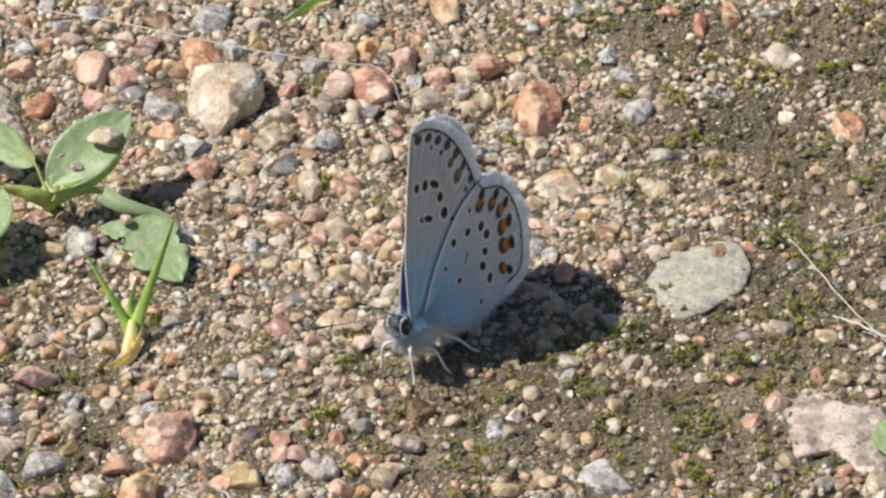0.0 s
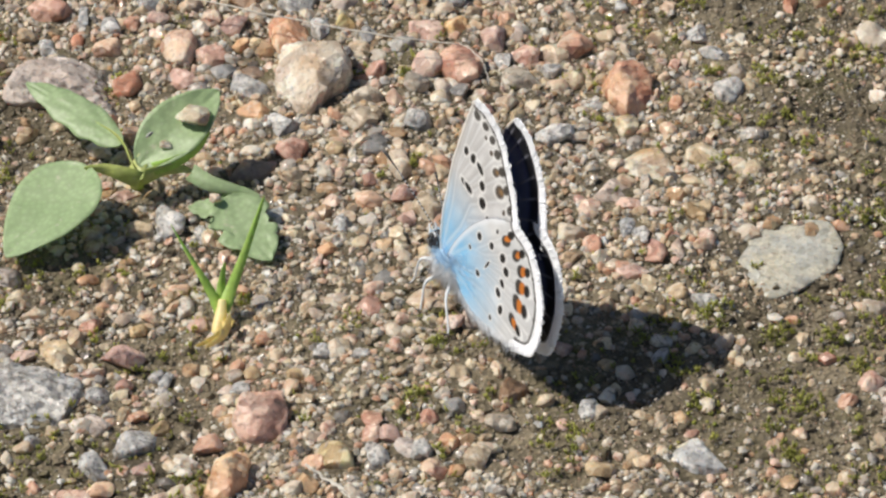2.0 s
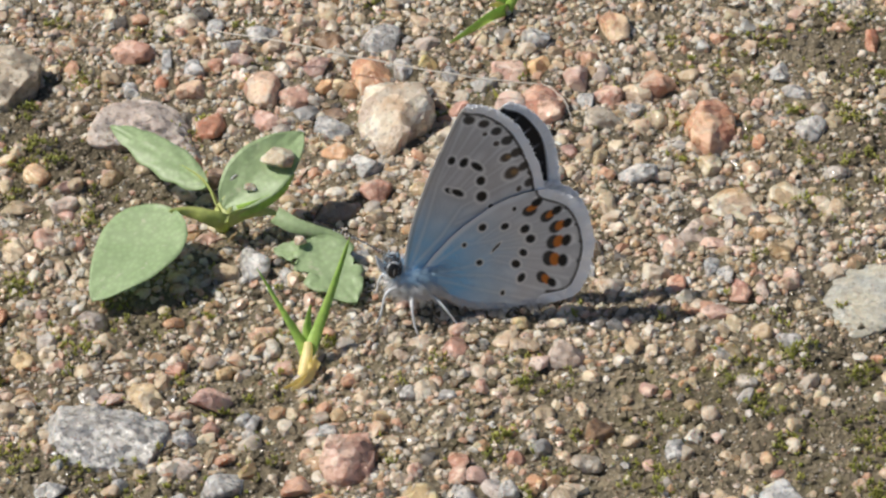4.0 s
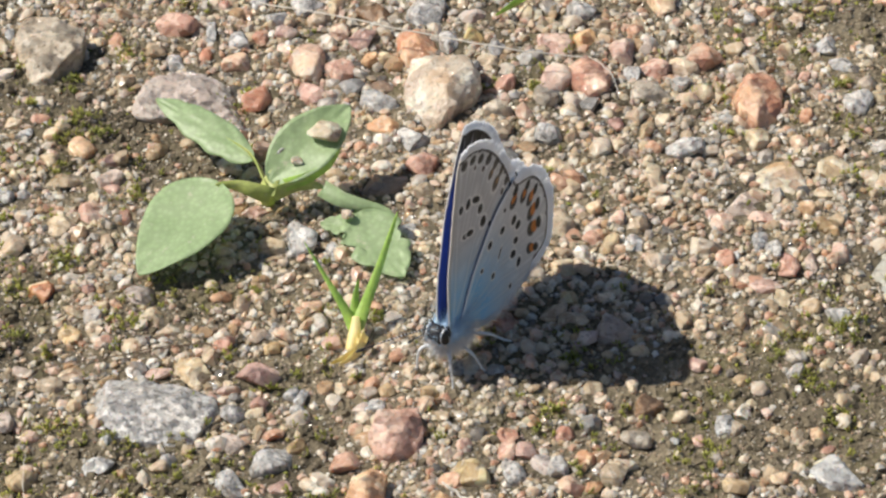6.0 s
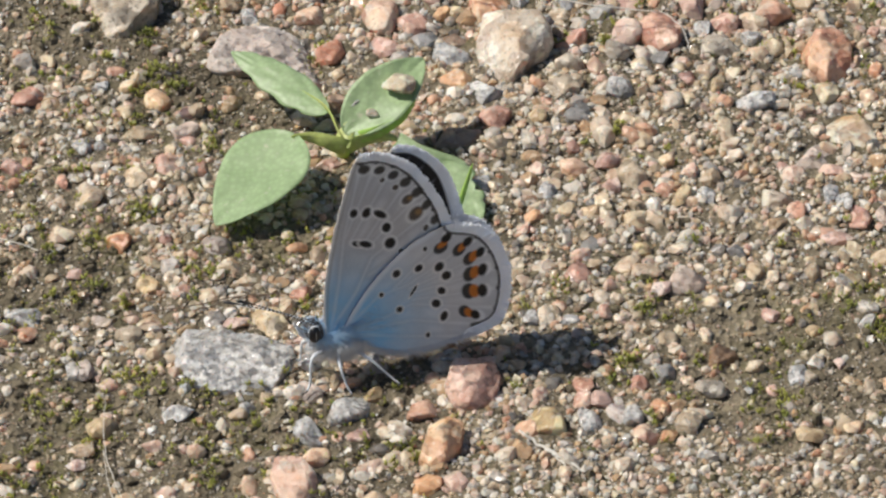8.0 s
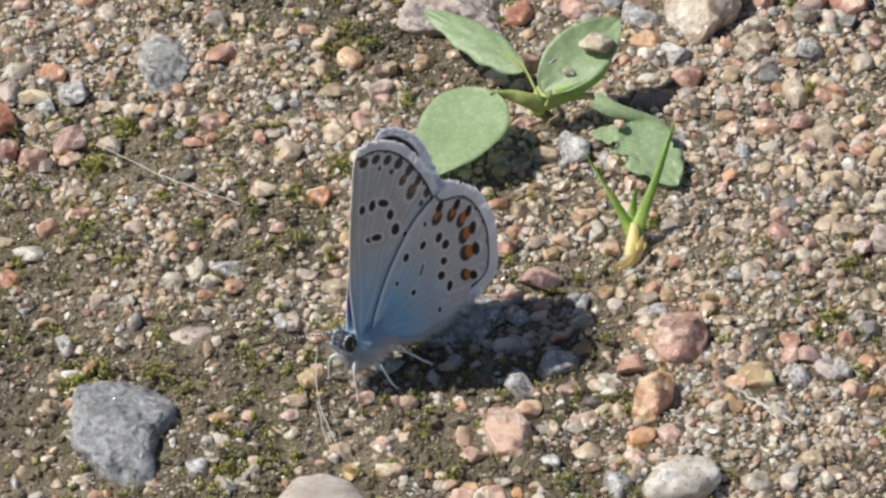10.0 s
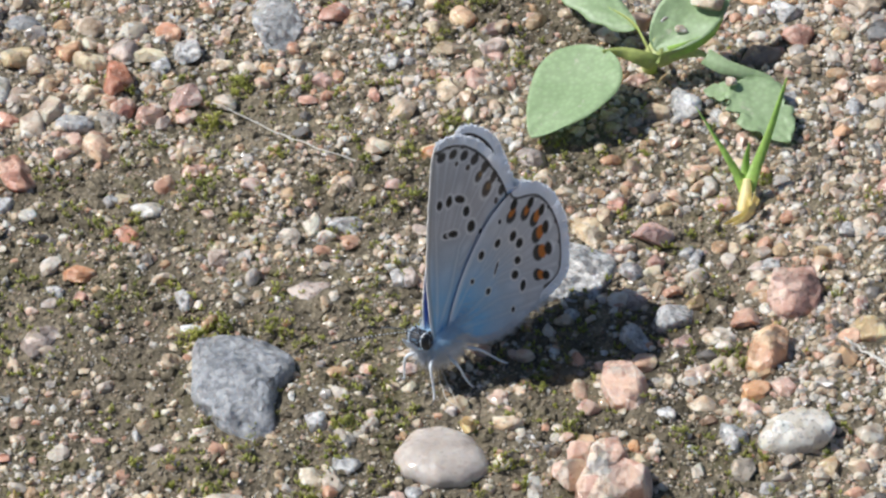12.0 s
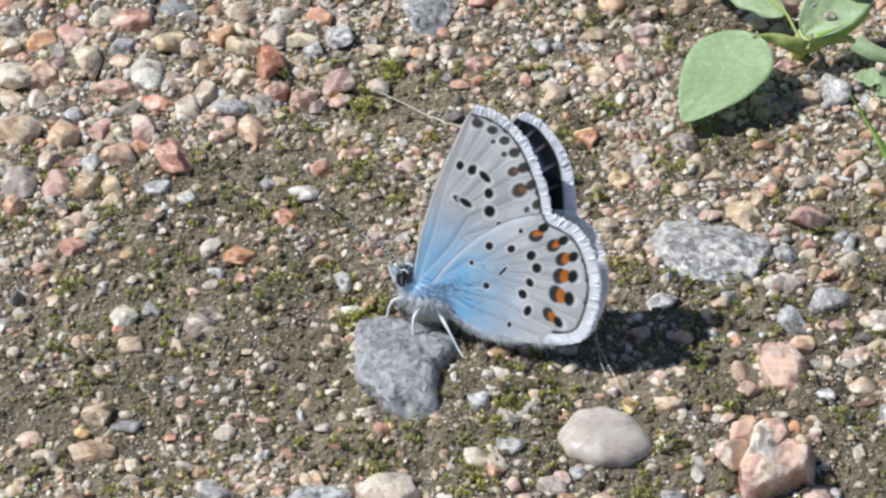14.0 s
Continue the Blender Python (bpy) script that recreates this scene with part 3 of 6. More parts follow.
pebble("yellow", 7.90, -15.82, 0.23, 2.97, 3.14, 1.64)
pebble("grey", 10.28, -15.25, 0.15, 2.10, 2.08, 1.09)
pebble("pink", -4.03, -16.52, 0.09, 1.74, 1.29, 0.67)
pebble("grey", -7.19, -15.79, 0.20, 2.38, 2.78, 1.43)
pebble("bluegrey", -15.30, -14.45, 0.13, 2.46, 1.76, 0.92)
pebble("cream", -19.50, -3.27, 0.10, 1.26, 1.43, 0.75)
pebble("red", -7.97, -3.14, 0.12, 1.62, 1.66, 0.87)
pebble("brown", 18.68, -8.57, 0.16, 2.31, 2.25, 1.18)
pebble("red", 13.55, -11.63, 0.13, 1.59, 1.77, 0.93)
pebble("pink", 10.12, -13.15, 0.12, 1.41, 1.63, 0.84)
pebble("peach", 13.92, -16.44, 0.13, 1.74, 1.84, 0.96)
pebble("grey", 23.74, -10.86, 0.14, 1.70, 1.87, 0.98)
pebble("tan", 29.47, 0.56, 0.12, 1.52, 1.68, 0.88)
pebble("tan", 27.56, -1.44, 0.10, 1.37, 1.43, 0.75)
pebble("bluegrey", 30.18, -15.50, -0.04, 3.84, 3.67, 0.84)
pebble("red", 9.68, -1.19, 0.15, 1.81, 2.18, 1.09)
pebble("mauve", 16.83, -1.58, 0.19, 3.43, 2.62, 1.37)
pebble("white", 32.87, -5.97, 0.09, 1.07, 1.18, 0.62)
pebble("tan", 30.97, -7.82, 0.08, 1.00, 1.19, 0.60)
pebble("grey", 34.00, 21.28, 0.20, 2.66, 2.76, 1.44)
pebble("cream", -22.97, 19.37, 0.11, 1.52, 1.50, 0.79)
pebble("tan", 19.47, 18.23, 0.13, 1.70, 1.75, 0.91)
pebble("tan", 19.89, 13.48, 0.13, 1.50, 3.02, 0.90)
pebble("red", 38.48, 30.85, 0.10, 1.17, 3.67, 0.70)
pebble("peach", 40.68, 31.75, 0.15, 1.76, 3.43, 1.06)
pebble("grey", 43.45, 32.14, 0.09, 2.16, 1.29, 0.68)
pebble("white", 44.08, 26.84, 0.24, 2.91, 3.33, 1.74)
pebble("salmon", 47.98, 19.38, 0.24, 2.86, 4.28, 1.72)
pebble("tan", 47.72, 13.21, 0.11, 1.43, 1.49, 0.78)
pebble("white", 38.69, 9.68, 0.11, 1.30, 1.48, 0.77)
pebble("pink", 41.28, -8.31, 0.15, 1.79, 2.78, 1.07)
pebble("white", 33.15, -6.23, 0.08, 1.01, 1.39, 0.60)
pebble("bluegrey", 39.40, -9.94, 0.08, 1.14, 1.03, 0.54)
pebble("tan", 45.75, -5.83, 0.10, 1.44, 1.42, 0.74)
pebble("bluegrey", 31.23, -0.22, 0.12, 2.18, 1.68, 0.88)
pebble("cream", -9.07, 33.33, 0.15, 2.94, 2.07, 1.08)
pebble("grey", -6.71, 33.01, 0.15, 1.76, 2.78, 1.06)
pebble("peach", 20.72, 32.60, 0.23, 2.75, 3.11, 1.62)
pebble("grey", 15.43, 31.38, 0.17, 2.15, 2.32, 1.21)
pebble("pink", 26.03, 2.78, 0.11, 1.83, 1.45, 0.76)
pebble("tan", 31.56, 8.49, 0.13, 1.67, 1.72, 0.90)
pebble("tan", 16.70, 6.76, 0.12, 1.48, 2.36, 0.89)
pebble("white", -34.77, -17.91, 0.05, 1.34, 0.65, 0.34)
pebble("yellow", -17.64, -24.27, 0.11, 1.32, 1.70, 0.79)
pebble("grey", -26.98, -24.13, 0.13, 1.56, 1.84, 0.93)
pebble("white", -27.02, -29.11, 0.15, 2.05, 2.03, 1.06)
pebble("bluegrey", -25.17, -27.82, 0.13, 2.06, 1.81, 0.95)
pebble("whitegrey", 7.25, -24.98, 0.13, 2.08, 1.83, 0.95)
pebble("grey", -1.07, -25.36, 0.17, 2.07, 3.16, 1.24)
pebble("white", 4.68, -27.79, 0.13, 1.55, 2.13, 0.93)
pebble("salmon", -10.17, -22.59, 0.14, 1.74, 1.93, 1.01)
pebble("peach", -6.60, -18.67, 0.17, 2.28, 2.32, 1.21)
pebble("pink", -5.32, -16.71, 0.08, 0.99, 1.18, 0.59)
pebble("peach", 0.32, -21.08, 0.19, 2.27, 2.54, 1.33)
pebble("pink", 2.24, -21.03, 0.16, 1.92, 2.34, 1.15)
pebble("white", -1.87, -18.93, 0.12, 1.93, 1.62, 0.85)
pebble("cream", -2.86, -22.16, 0.15, 2.09, 2.07, 1.08)
pebble("grey", -5.32, -23.29, 0.12, 1.56, 1.60, 0.84)
pebble("white", -3.40, -28.32, 0.09, 1.03, 1.72, 0.62)
pebble("cream", -21.17, -17.82, 0.14, 2.11, 1.86, 0.97)
pebble("pink", -21.40, -19.24, 0.08, 1.58, 1.16, 0.60)
pebble("salmon", -23.96, -19.01, 0.09, 1.16, 1.25, 0.65)
pebble("grey", -22.15, -10.14, 0.10, 1.15, 2.07, 0.69)
pebble("white", -27.82, -5.52, 0.13, 1.63, 1.82, 0.95)
pebble("grey", -25.48, -5.22, 0.14, 2.90, 1.91, 1.00)
pebble("grey", -35.63, -12.76, 0.13, 1.49, 2.25, 0.90)
pebble("mauve", -27.84, -11.67, -0.04, 3.92, 3.74, 0.86)
pebble("tan", -29.83, -8.54, 0.08, 0.90, 1.43, 0.54)
pebble("pink", -35.50, 0.38, 0.12, 2.39, 1.70, 0.89)
pebble("pink", -31.77, -1.40, 0.11, 1.83, 1.45, 0.76)
pebble("peach", -42.55, -10.12, 0.14, 2.69, 1.89, 0.99)
pebble("red", -39.90, -6.20, 0.12, 1.99, 1.67, 0.87)
pebble("mauve", -33.68, -8.37, 0.14, 1.62, 1.91, 0.97)
pebble("cream", -23.80, 2.78, 0.16, 2.22, 2.19, 1.15)
pebble("cream", -32.59, 11.07, 0.11, 1.50, 1.49, 0.78)
pebble("peach", -31.27, 10.96, 0.11, 1.32, 1.49, 0.78)
pebble("pink", -27.29, 9.59, 0.13, 1.87, 1.73, 0.91)
pebble("pink", -28.55, 7.84, 0.08, 1.87, 1.08, 0.57)
pebble("red", -26.71, 16.89, 0.17, 2.48, 2.26, 1.18)
pebble("red", -53.22, -9.51, 0.18, 2.19, 2.40, 1.26)
pebble("whitegrey", -49.50, -16.38, 0.16, 1.97, 2.13, 1.11)
pebble("mauve", -44.67, -16.39, -0.04, 3.22, 4.09, 0.71)
pebble("bluegrey", -43.26, -32.85, 0.17, 2.75, 2.27, 1.19)
pebble("grey", -37.06, -33.06, -0.06, 5.16, 2.31, 1.13)
pebble("peach", -10.21, -26.11, 0.15, 1.75, 2.11, 1.05)
pebble("pink", -6.28, -32.75, 0.17, 2.07, 2.55, 1.24)
pebble("white", -21.21, -20.99, 0.09, 1.24, 1.17, 0.61)
pebble("pink", -21.92, -31.07, 0.12, 1.38, 1.60, 0.83)
pebble("peach", -19.69, -33.34, 0.13, 2.75, 1.82, 0.95)
pebble("bluegrey", -15.04, -32.54, 0.13, 1.72, 1.82, 0.95)
pebble("whitegrey", -2.18, -33.42, 0.13, 2.75, 1.81, 0.95)
pebble("red", -45.98, -27.57, 0.07, 1.05, 0.92, 0.48)
pebble("peach", -36.95, -31.19, 0.09, 1.04, 1.43, 0.62)
pebble("white", -34.06, -29.61, 0.06, 0.76, 1.41, 0.46)
pebble("cream", -50.77, -28.86, 0.17, 3.13, 2.30, 1.20)
pebble("brown", -51.48, -33.40, 0.13, 2.06, 1.82, 0.95)
pebble("pink", -21.11, 19.87, 0.07, 1.90, 1.00, 0.52)
pebble("cream", -19.39, 19.84, 0.08, 1.06, 1.10, 0.58)
pebble("grey", -21.94, 18.05, 0.10, 1.14, 1.43, 0.68)
pebble("cream", -20.25, 18.25, 0.11, 1.33, 1.50, 0.78)
pebble("yellow", -17.71, 18.16, 0.06, 0.76, 0.91, 0.45)
pebble("bluegrey", -23.82, 29.18, 0.06, 0.70, 1.74, 0.42)
pebble("tan", -24.68, 27.68, 0.11, 1.35, 1.53, 0.80)
pebble("grey", -12.43, 26.07, 0.13, 1.54, 1.99, 0.92)
pebble("red", -10.42, 26.71, 0.09, 1.16, 1.27, 0.67)
pebble("bluegrey", -10.04, 29.10, 0.08, 0.97, 2.93, 0.58)
pebble("pink", -6.72, 28.49, 0.13, 1.55, 1.79, 0.93)
pebble("peach", -8.19, 25.76, 0.13, 2.69, 1.78, 0.93)
pebble("yellow", -9.15, 20.14, 0.08, 0.95, 1.11, 0.57)
pebble("cream", -8.41, 15.27, 0.15, 1.88, 1.99, 1.04)
pebble("brown", -6.01, 16.73, 0.14, 1.70, 2.01, 1.02)
pebble("cream", -17.26, 26.20, 0.07, 1.08, 1.02, 0.53)
pebble("tan", -20.27, 15.45, 0.11, 1.50, 1.49, 0.78)
pebble("peach", -18.07, 16.55, 0.16, 2.64, 2.24, 1.17)
pebble("pink", -16.13, 15.42, 0.09, 1.50, 1.24, 0.65)
pebble("tan", -13.17, 16.55, 0.11, 1.89, 1.49, 0.78)
pebble("pink", 0.25, 28.22, 0.18, 2.13, 2.60, 1.28)
pebble("peach", 0.74, 25.76, 0.15, 1.73, 2.05, 1.04)
pebble("tan", 1.81, 26.09, 0.11, 1.35, 1.86, 0.81)
pebble("peach", -1.31, 28.92, 0.13, 1.74, 1.79, 0.94)
pebble("brown", 1.46, 23.32, 0.11, 2.30, 1.52, 0.79)
pebble("grey", 6.24, 27.53, 0.16, 1.93, 3.00, 1.16)
pebble("yellow", 7.90, 28.49, 0.13, 1.55, 1.79, 0.93)
pebble("dark", 9.52, 27.22, 0.13, 1.74, 1.78, 0.93)
pebble("tan", 8.74, 26.03, 0.09, 1.73, 1.27, 0.66)
pebble("dark", 7.78, 25.42, 0.10, 1.15, 1.59, 0.69)
pebble("bluegrey", 11.63, 26.22, 0.16, 1.93, 2.32, 1.16)
pebble("greytan", 12.72, 21.89, 0.17, 2.48, 2.27, 1.18)
pebble("white", 8.33, 20.55, 0.07, 0.84, 1.35, 0.50)
pebble("greytan", 9.66, 20.74, 0.15, 2.28, 2.01, 1.05)
pebble("peach", 11.18, 20.46, 0.11, 1.33, 2.48, 0.80)
pebble("pink", 7.94, 16.50, 0.09, 1.13, 1.24, 0.65)
pebble("grey", 12.85, 17.97, 0.16, 2.27, 2.25, 1.17)
pebble("mauve", 7.99, 30.70, 0.13, 2.33, 1.80, 0.94)
pebble("grey", -3.71, 32.22, 0.15, 3.12, 2.06, 1.08)
pebble("grey", -5.54, 30.53, 0.15, 1.94, 2.05, 1.07)
pebble("peach", 15.51, 28.36, 0.16, 1.93, 2.33, 1.16)
pebble("mauve", 19.55, 27.41, 0.13, 1.54, 1.79, 0.93)
pebble("pink", 20.06, 25.18, 0.17, 2.30, 2.28, 1.19)
pebble("grey", 18.70, 24.65, 0.11, 1.34, 2.18, 0.81)
pebble("cream", 22.17, 25.44, 0.19, 2.31, 2.54, 1.33)
pebble("greytan", 19.40, 22.42, 0.17, 3.44, 2.27, 1.19)
pebble("grey", 21.90, 23.07, 0.11, 1.72, 1.51, 0.79)
pebble("white", 23.39, 22.09, 0.14, 1.72, 2.03, 1.03)
pebble("tan", 24.26, 22.78, 0.08, 0.95, 2.89, 0.57)
pebble("white", 18.95, 20.02, 0.14, 1.71, 2.02, 1.03)
pebble("white", 20.64, 19.32, 0.11, 1.33, 1.50, 0.78)
pebble("pink", 17.60, 19.18, 0.11, 1.33, 1.50, 0.78)
pebble("cream", 14.62, 21.61, 0.13, 1.71, 1.76, 0.92)
pebble("dark", 15.76, 21.32, 0.11, 1.52, 1.51, 0.79)
pebble("cream", 16.40, 16.16, 0.15, 1.88, 1.99, 1.04)
pebble("cream", 23.54, 16.14, 0.09, 1.69, 1.24, 0.65)
pebble("salmon", 30.14, 19.95, 0.10, 1.14, 1.57, 0.68)
pebble("cream", 30.84, 22.39, 0.08, 0.95, 1.96, 0.57)
pebble("grey", 31.87, 27.21, 0.16, 1.93, 2.32, 1.16)
pebble("grey", 32.92, 25.40, 0.11, 1.92, 1.52, 0.79)
pebble("pink", 30.17, 24.22, 0.09, 1.15, 1.26, 0.66)
pebble("bluegrey", 26.82, 30.52, 0.08, 0.97, 1.34, 0.58)
pebble("cream", 30.11, 30.44, 0.11, 1.55, 1.54, 0.80)
pebble("cream", 34.74, 26.97, 0.08, 0.96, 1.66, 0.58)
pebble("red", 9.60, 11.89, 0.09, 1.12, 1.23, 0.64)
pebble("cream", 15.90, 10.35, 0.11, 1.30, 1.47, 0.77)
pebble("salmon", 15.65, 7.47, 0.11, 1.48, 1.46, 0.76)
pebble("tan", 13.60, 5.80, 0.10, 1.47, 1.36, 0.71)
pebble("peach", 16.40, 8.06, 0.09, 1.11, 1.22, 0.64)
pebble("peach", 17.28, 6.08, 0.07, 1.47, 0.97, 0.51)
pebble("grey", 18.22, 6.87, 0.11, 1.29, 2.10, 0.77)
pebble("white", 22.68, 6.17, 0.18, 2.21, 2.43, 1.27)
pebble("red", 23.49, 9.90, 0.07, 0.93, 0.98, 0.51)
pebble("pink", 26.61, 9.33, 0.13, 1.85, 1.71, 0.89)
pebble("pink", 28.24, 8.52, 0.07, 1.66, 0.98, 0.51)
pebble("grey", 26.49, 6.76, 0.12, 1.47, 2.35, 0.88)
pebble("pink", 24.03, 5.11, 0.11, 1.28, 2.40, 0.77)
pebble("bluegrey", 24.97, 5.43, 0.06, 0.73, 1.01, 0.44)
pebble("pink", 28.39, 4.42, 0.17, 2.01, 2.46, 1.21)
pebble("mauve", 29.79, 4.50, 0.09, 1.10, 2.14, 0.66)
pebble("tan", 30.98, 8.11, 0.14, 1.85, 1.95, 1.02)
pebble("peach", 31.57, 5.57, 0.12, 1.65, 1.70, 0.89)
pebble("pink", 26.65, 2.25, 0.12, 2.55, 1.68, 0.88)
pebble("cream", 25.41, 3.15, 0.09, 1.28, 1.21, 0.63)
pebble("cream", 22.89, 4.02, 0.09, 1.65, 1.21, 0.63)
pebble("dark", 20.06, 1.26, 0.09, 1.27, 1.20, 0.63)
pebble("cream", 16.43, 1.30, 0.09, 1.64, 1.20, 0.63)
pebble("yellow", 14.07, 1.32, 0.09, 1.64, 1.20, 0.63)
pebble("white", 13.75, 4.36, 0.12, 2.20, 1.69, 0.88)
pebble("tan", 11.74, 4.66, 0.12, 1.47, 2.03, 0.88)
pebble("cream", 19.82, 5.11, 0.14, 1.83, 1.94, 1.01)
pebble("peach", 22.51, -1.26, 0.09, 1.08, 1.50, 0.65)
pebble("tan", 21.27, -0.71, 0.11, 1.27, 2.06, 0.76)
pebble("salmon", 32.10, 11.37, 0.06, 0.74, 1.35, 0.45)
pebble("cream", 23.02, -2.06, 0.07, 0.90, 0.95, 0.50)
pebble("cream", 14.21, -0.95, 0.14, 2.17, 1.91, 1.00)
pebble("pink", 22.01, -5.08, 0.11, 1.36, 1.51, 0.79)
pebble("peach", 24.72, -4.54, 0.09, 1.26, 1.18, 0.62)
pebble("tan", 24.63, -6.42, 0.09, 1.25, 1.18, 0.62)
pebble("peach", 17.84, -6.88, 0.09, 1.07, 1.18, 0.62)
pebble("cream", 12.85, -7.08, 0.07, 0.89, 1.23, 0.53)
pebble("peach", 11.56, -10.25, 0.08, 1.24, 1.03, 0.54)
pebble("mauve", 12.21, -14.50, 0.15, 2.10, 2.08, 1.09)
pebble("peach", 14.85, -13.97, 0.12, 1.58, 1.62, 0.85)
pebble("tan", 16.56, -15.33, 0.17, 2.10, 2.31, 1.21)
pebble("greytan", 18.06, -11.97, 0.15, 2.11, 2.09, 1.09)
pebble("bluegrey", 20.34, -12.15, 0.06, 0.70, 0.85, 0.42)
pebble("pink", 21.92, -12.18, 0.07, 0.88, 1.22, 0.53)
pebble("pink", 26.27, -9.60, 0.07, 0.78, 1.26, 0.47)
pebble("peach", 29.16, -11.77, 0.10, 1.23, 1.40, 0.73)
pebble("tan", 26.72, -11.20, 0.09, 1.06, 1.17, 0.61)
pebble("peach", 26.85, -15.60, 0.08, 1.40, 1.15, 0.60)
pebble("white", 29.54, -14.34, 0.08, 1.40, 1.16, 0.60)
pebble("pink", 29.97, -13.03, 0.06, 1.23, 0.83, 0.44)
pebble("grey", 28.24, -5.69, 0.12, 1.43, 1.98, 0.86)
pebble("tan", 24.04, -16.12, 0.12, 2.09, 1.61, 0.84)
pebble("peach", 15.32, -16.50, 0.08, 1.39, 1.15, 0.60)
pebble("salmon", 9.96, -11.87, 0.14, 1.76, 1.86, 0.97)
pebble("dark", 15.09, -10.87, 0.14, 1.77, 1.87, 0.98)
pebble("grey", -23.04, 11.94, 0.13, 1.49, 1.73, 0.90)
pebble("grey", -21.74, 11.97, 0.09, 1.12, 1.23, 0.64)
pebble("tan", -19.11, 8.67, 0.16, 2.59, 2.20, 1.15)
pebble("mauve", -16.20, 13.30, 0.14, 2.25, 1.98, 1.03)
pebble("pink", -15.78, 12.33, 0.07, 1.31, 0.99, 0.52)
pebble("tan", -19.01, 13.33, 0.14, 3.00, 1.98, 1.03)
pebble("peach", -19.84, 2.45, 0.16, 2.19, 2.17, 1.13)
pebble("tan", -17.77, -1.97, 0.14, 2.53, 1.91, 1.00)
pebble("pink", -22.53, -1.03, 0.09, 1.45, 1.20, 0.62)
pebble("cream", -8.12, 6.61, 0.11, 1.47, 1.46, 0.76)
pebble("cream", -8.25, 4.91, 0.11, 1.28, 1.45, 0.76)
pebble("white", -8.90, 2.69, 0.09, 1.10, 1.21, 0.63)
pebble("peach", -8.21, 1.57, 0.09, 1.46, 1.20, 0.63)
pebble("tan", -5.58, 1.56, 0.07, 1.09, 0.96, 0.50)
pebble("pink", -7.72, 11.24, 0.07, 2.23, 0.98, 0.51)
pebble("pink", -6.38, 10.03, 0.11, 2.23, 1.47, 0.77)
pebble("bluegrey", -14.98, 3.63, 0.06, 0.73, 0.88, 0.44)
pebble("red", -16.93, 2.52, 0.07, 0.91, 0.96, 0.50)
pebble("tan", -4.91, -3.16, 0.10, 1.44, 1.43, 0.75)
pebble("cream", -5.84, -2.04, 0.09, 1.44, 1.19, 0.62)
pebble("cream", -20.80, -5.42, 0.10, 1.79, 1.42, 0.74)
pebble("cream", -17.55, -5.76, 0.14, 2.15, 1.89, 0.99)
pebble("tan", -15.17, -6.82, 0.10, 1.79, 1.41, 0.74)
pebble("pink", -12.18, -5.78, 0.10, 2.15, 1.42, 0.74)
pebble("mauve", -21.37, -10.21, 0.12, 1.42, 2.26, 0.85)
pebble("bluegrey", -14.90, -12.06, 0.07, 0.88, 1.52, 0.53)
pebble("dark", -7.10, -7.93, 0.07, 0.89, 0.94, 0.49)
pebble("grey", -3.00, -8.00, 0.09, 1.07, 1.48, 0.64)
pebble("cream", -2.11, -16.35, 0.10, 1.40, 1.38, 0.72)
pebble("grey", -11.13, -13.69, 0.10, 1.41, 1.39, 0.73)
pebble("greytan", -18.56, -6.82, 0.14, 2.14, 1.89, 0.99)
pebble("tan", -20.13, -15.73, 0.17, 2.45, 2.31, 1.21)
pebble("tan", -34.13, 11.49, 0.09, 1.53, 1.26, 0.66)
pebble("white", -30.49, 10.61, 0.08, 0.95, 1.11, 0.57)
pebble("white", -29.53, 10.33, 0.06, 0.76, 0.92, 0.46)
pebble("cream", -33.83, 7.45, 0.13, 1.89, 1.75, 0.91)
pebble("salmon", -31.23, 0.65, 0.07, 0.93, 0.98, 0.51)
pebble("cream", -29.51, -2.00, 0.09, 1.48, 1.22, 0.64)
pebble("salmon", -28.02, -2.82, 0.06, 0.92, 0.88, 0.46)
pebble("pink", -24.00, 8.22, 0.08, 0.95, 1.63, 0.57)
pebble("tan", -35.79, 3.57, 0.07, 0.94, 0.99, 0.52)
pebble("white", -52.27, -7.57, 0.08, 0.91, 1.58, 0.55)
pebble("tan", -49.52, -10.51, 0.11, 1.27, 1.44, 0.75)
pebble("salmon", -48.10, -10.00, 0.07, 0.80, 0.98, 0.48)
pebble("white", -51.42, -11.89, 0.07, 0.91, 0.96, 0.50)
pebble("grey", -50.96, -13.29, 0.09, 1.08, 1.19, 0.62)
pebble("grey", -44.00, -11.83, 0.09, 1.45, 1.20, 0.62)
pebble("mauve", -44.11, -13.20, 0.07, 1.44, 0.95, 0.50)
pebble("pink", -42.35, -12.37, 0.09, 1.09, 1.19, 0.62)
pebble("peach", -40.30, -9.54, 0.08, 0.91, 1.06, 0.55)
pebble("cream", -37.17, -10.39, 0.11, 1.82, 1.44, 0.75)
pebble("salmon", -34.73, -13.10, 0.06, 0.79, 0.86, 0.45)
pebble("dark", -47.94, -15.51, 0.12, 1.44, 1.98, 0.86)
pebble("white", -46.19, -17.85, 0.04, 0.54, 1.91, 0.32)
pebble("white", -44.24, -17.59, 0.07, 1.43, 0.94, 0.49)
pebble("tan", -48.98, -18.78, 0.12, 2.14, 1.65, 0.86)
pebble("salmon", -49.79, -17.37, 0.07, 1.07, 0.94, 0.49)
pebble("whitegrey", -35.01, -15.59, 0.07, 2.15, 0.95, 0.50)
pebble("whitegrey", -46.22, -4.48, 0.09, 1.47, 1.22, 0.64)
pebble("white", -37.52, -20.72, 0.04, 0.50, 0.69, 0.30)
pebble("cream", -36.19, -23.12, 0.06, 1.06, 0.84, 0.44)
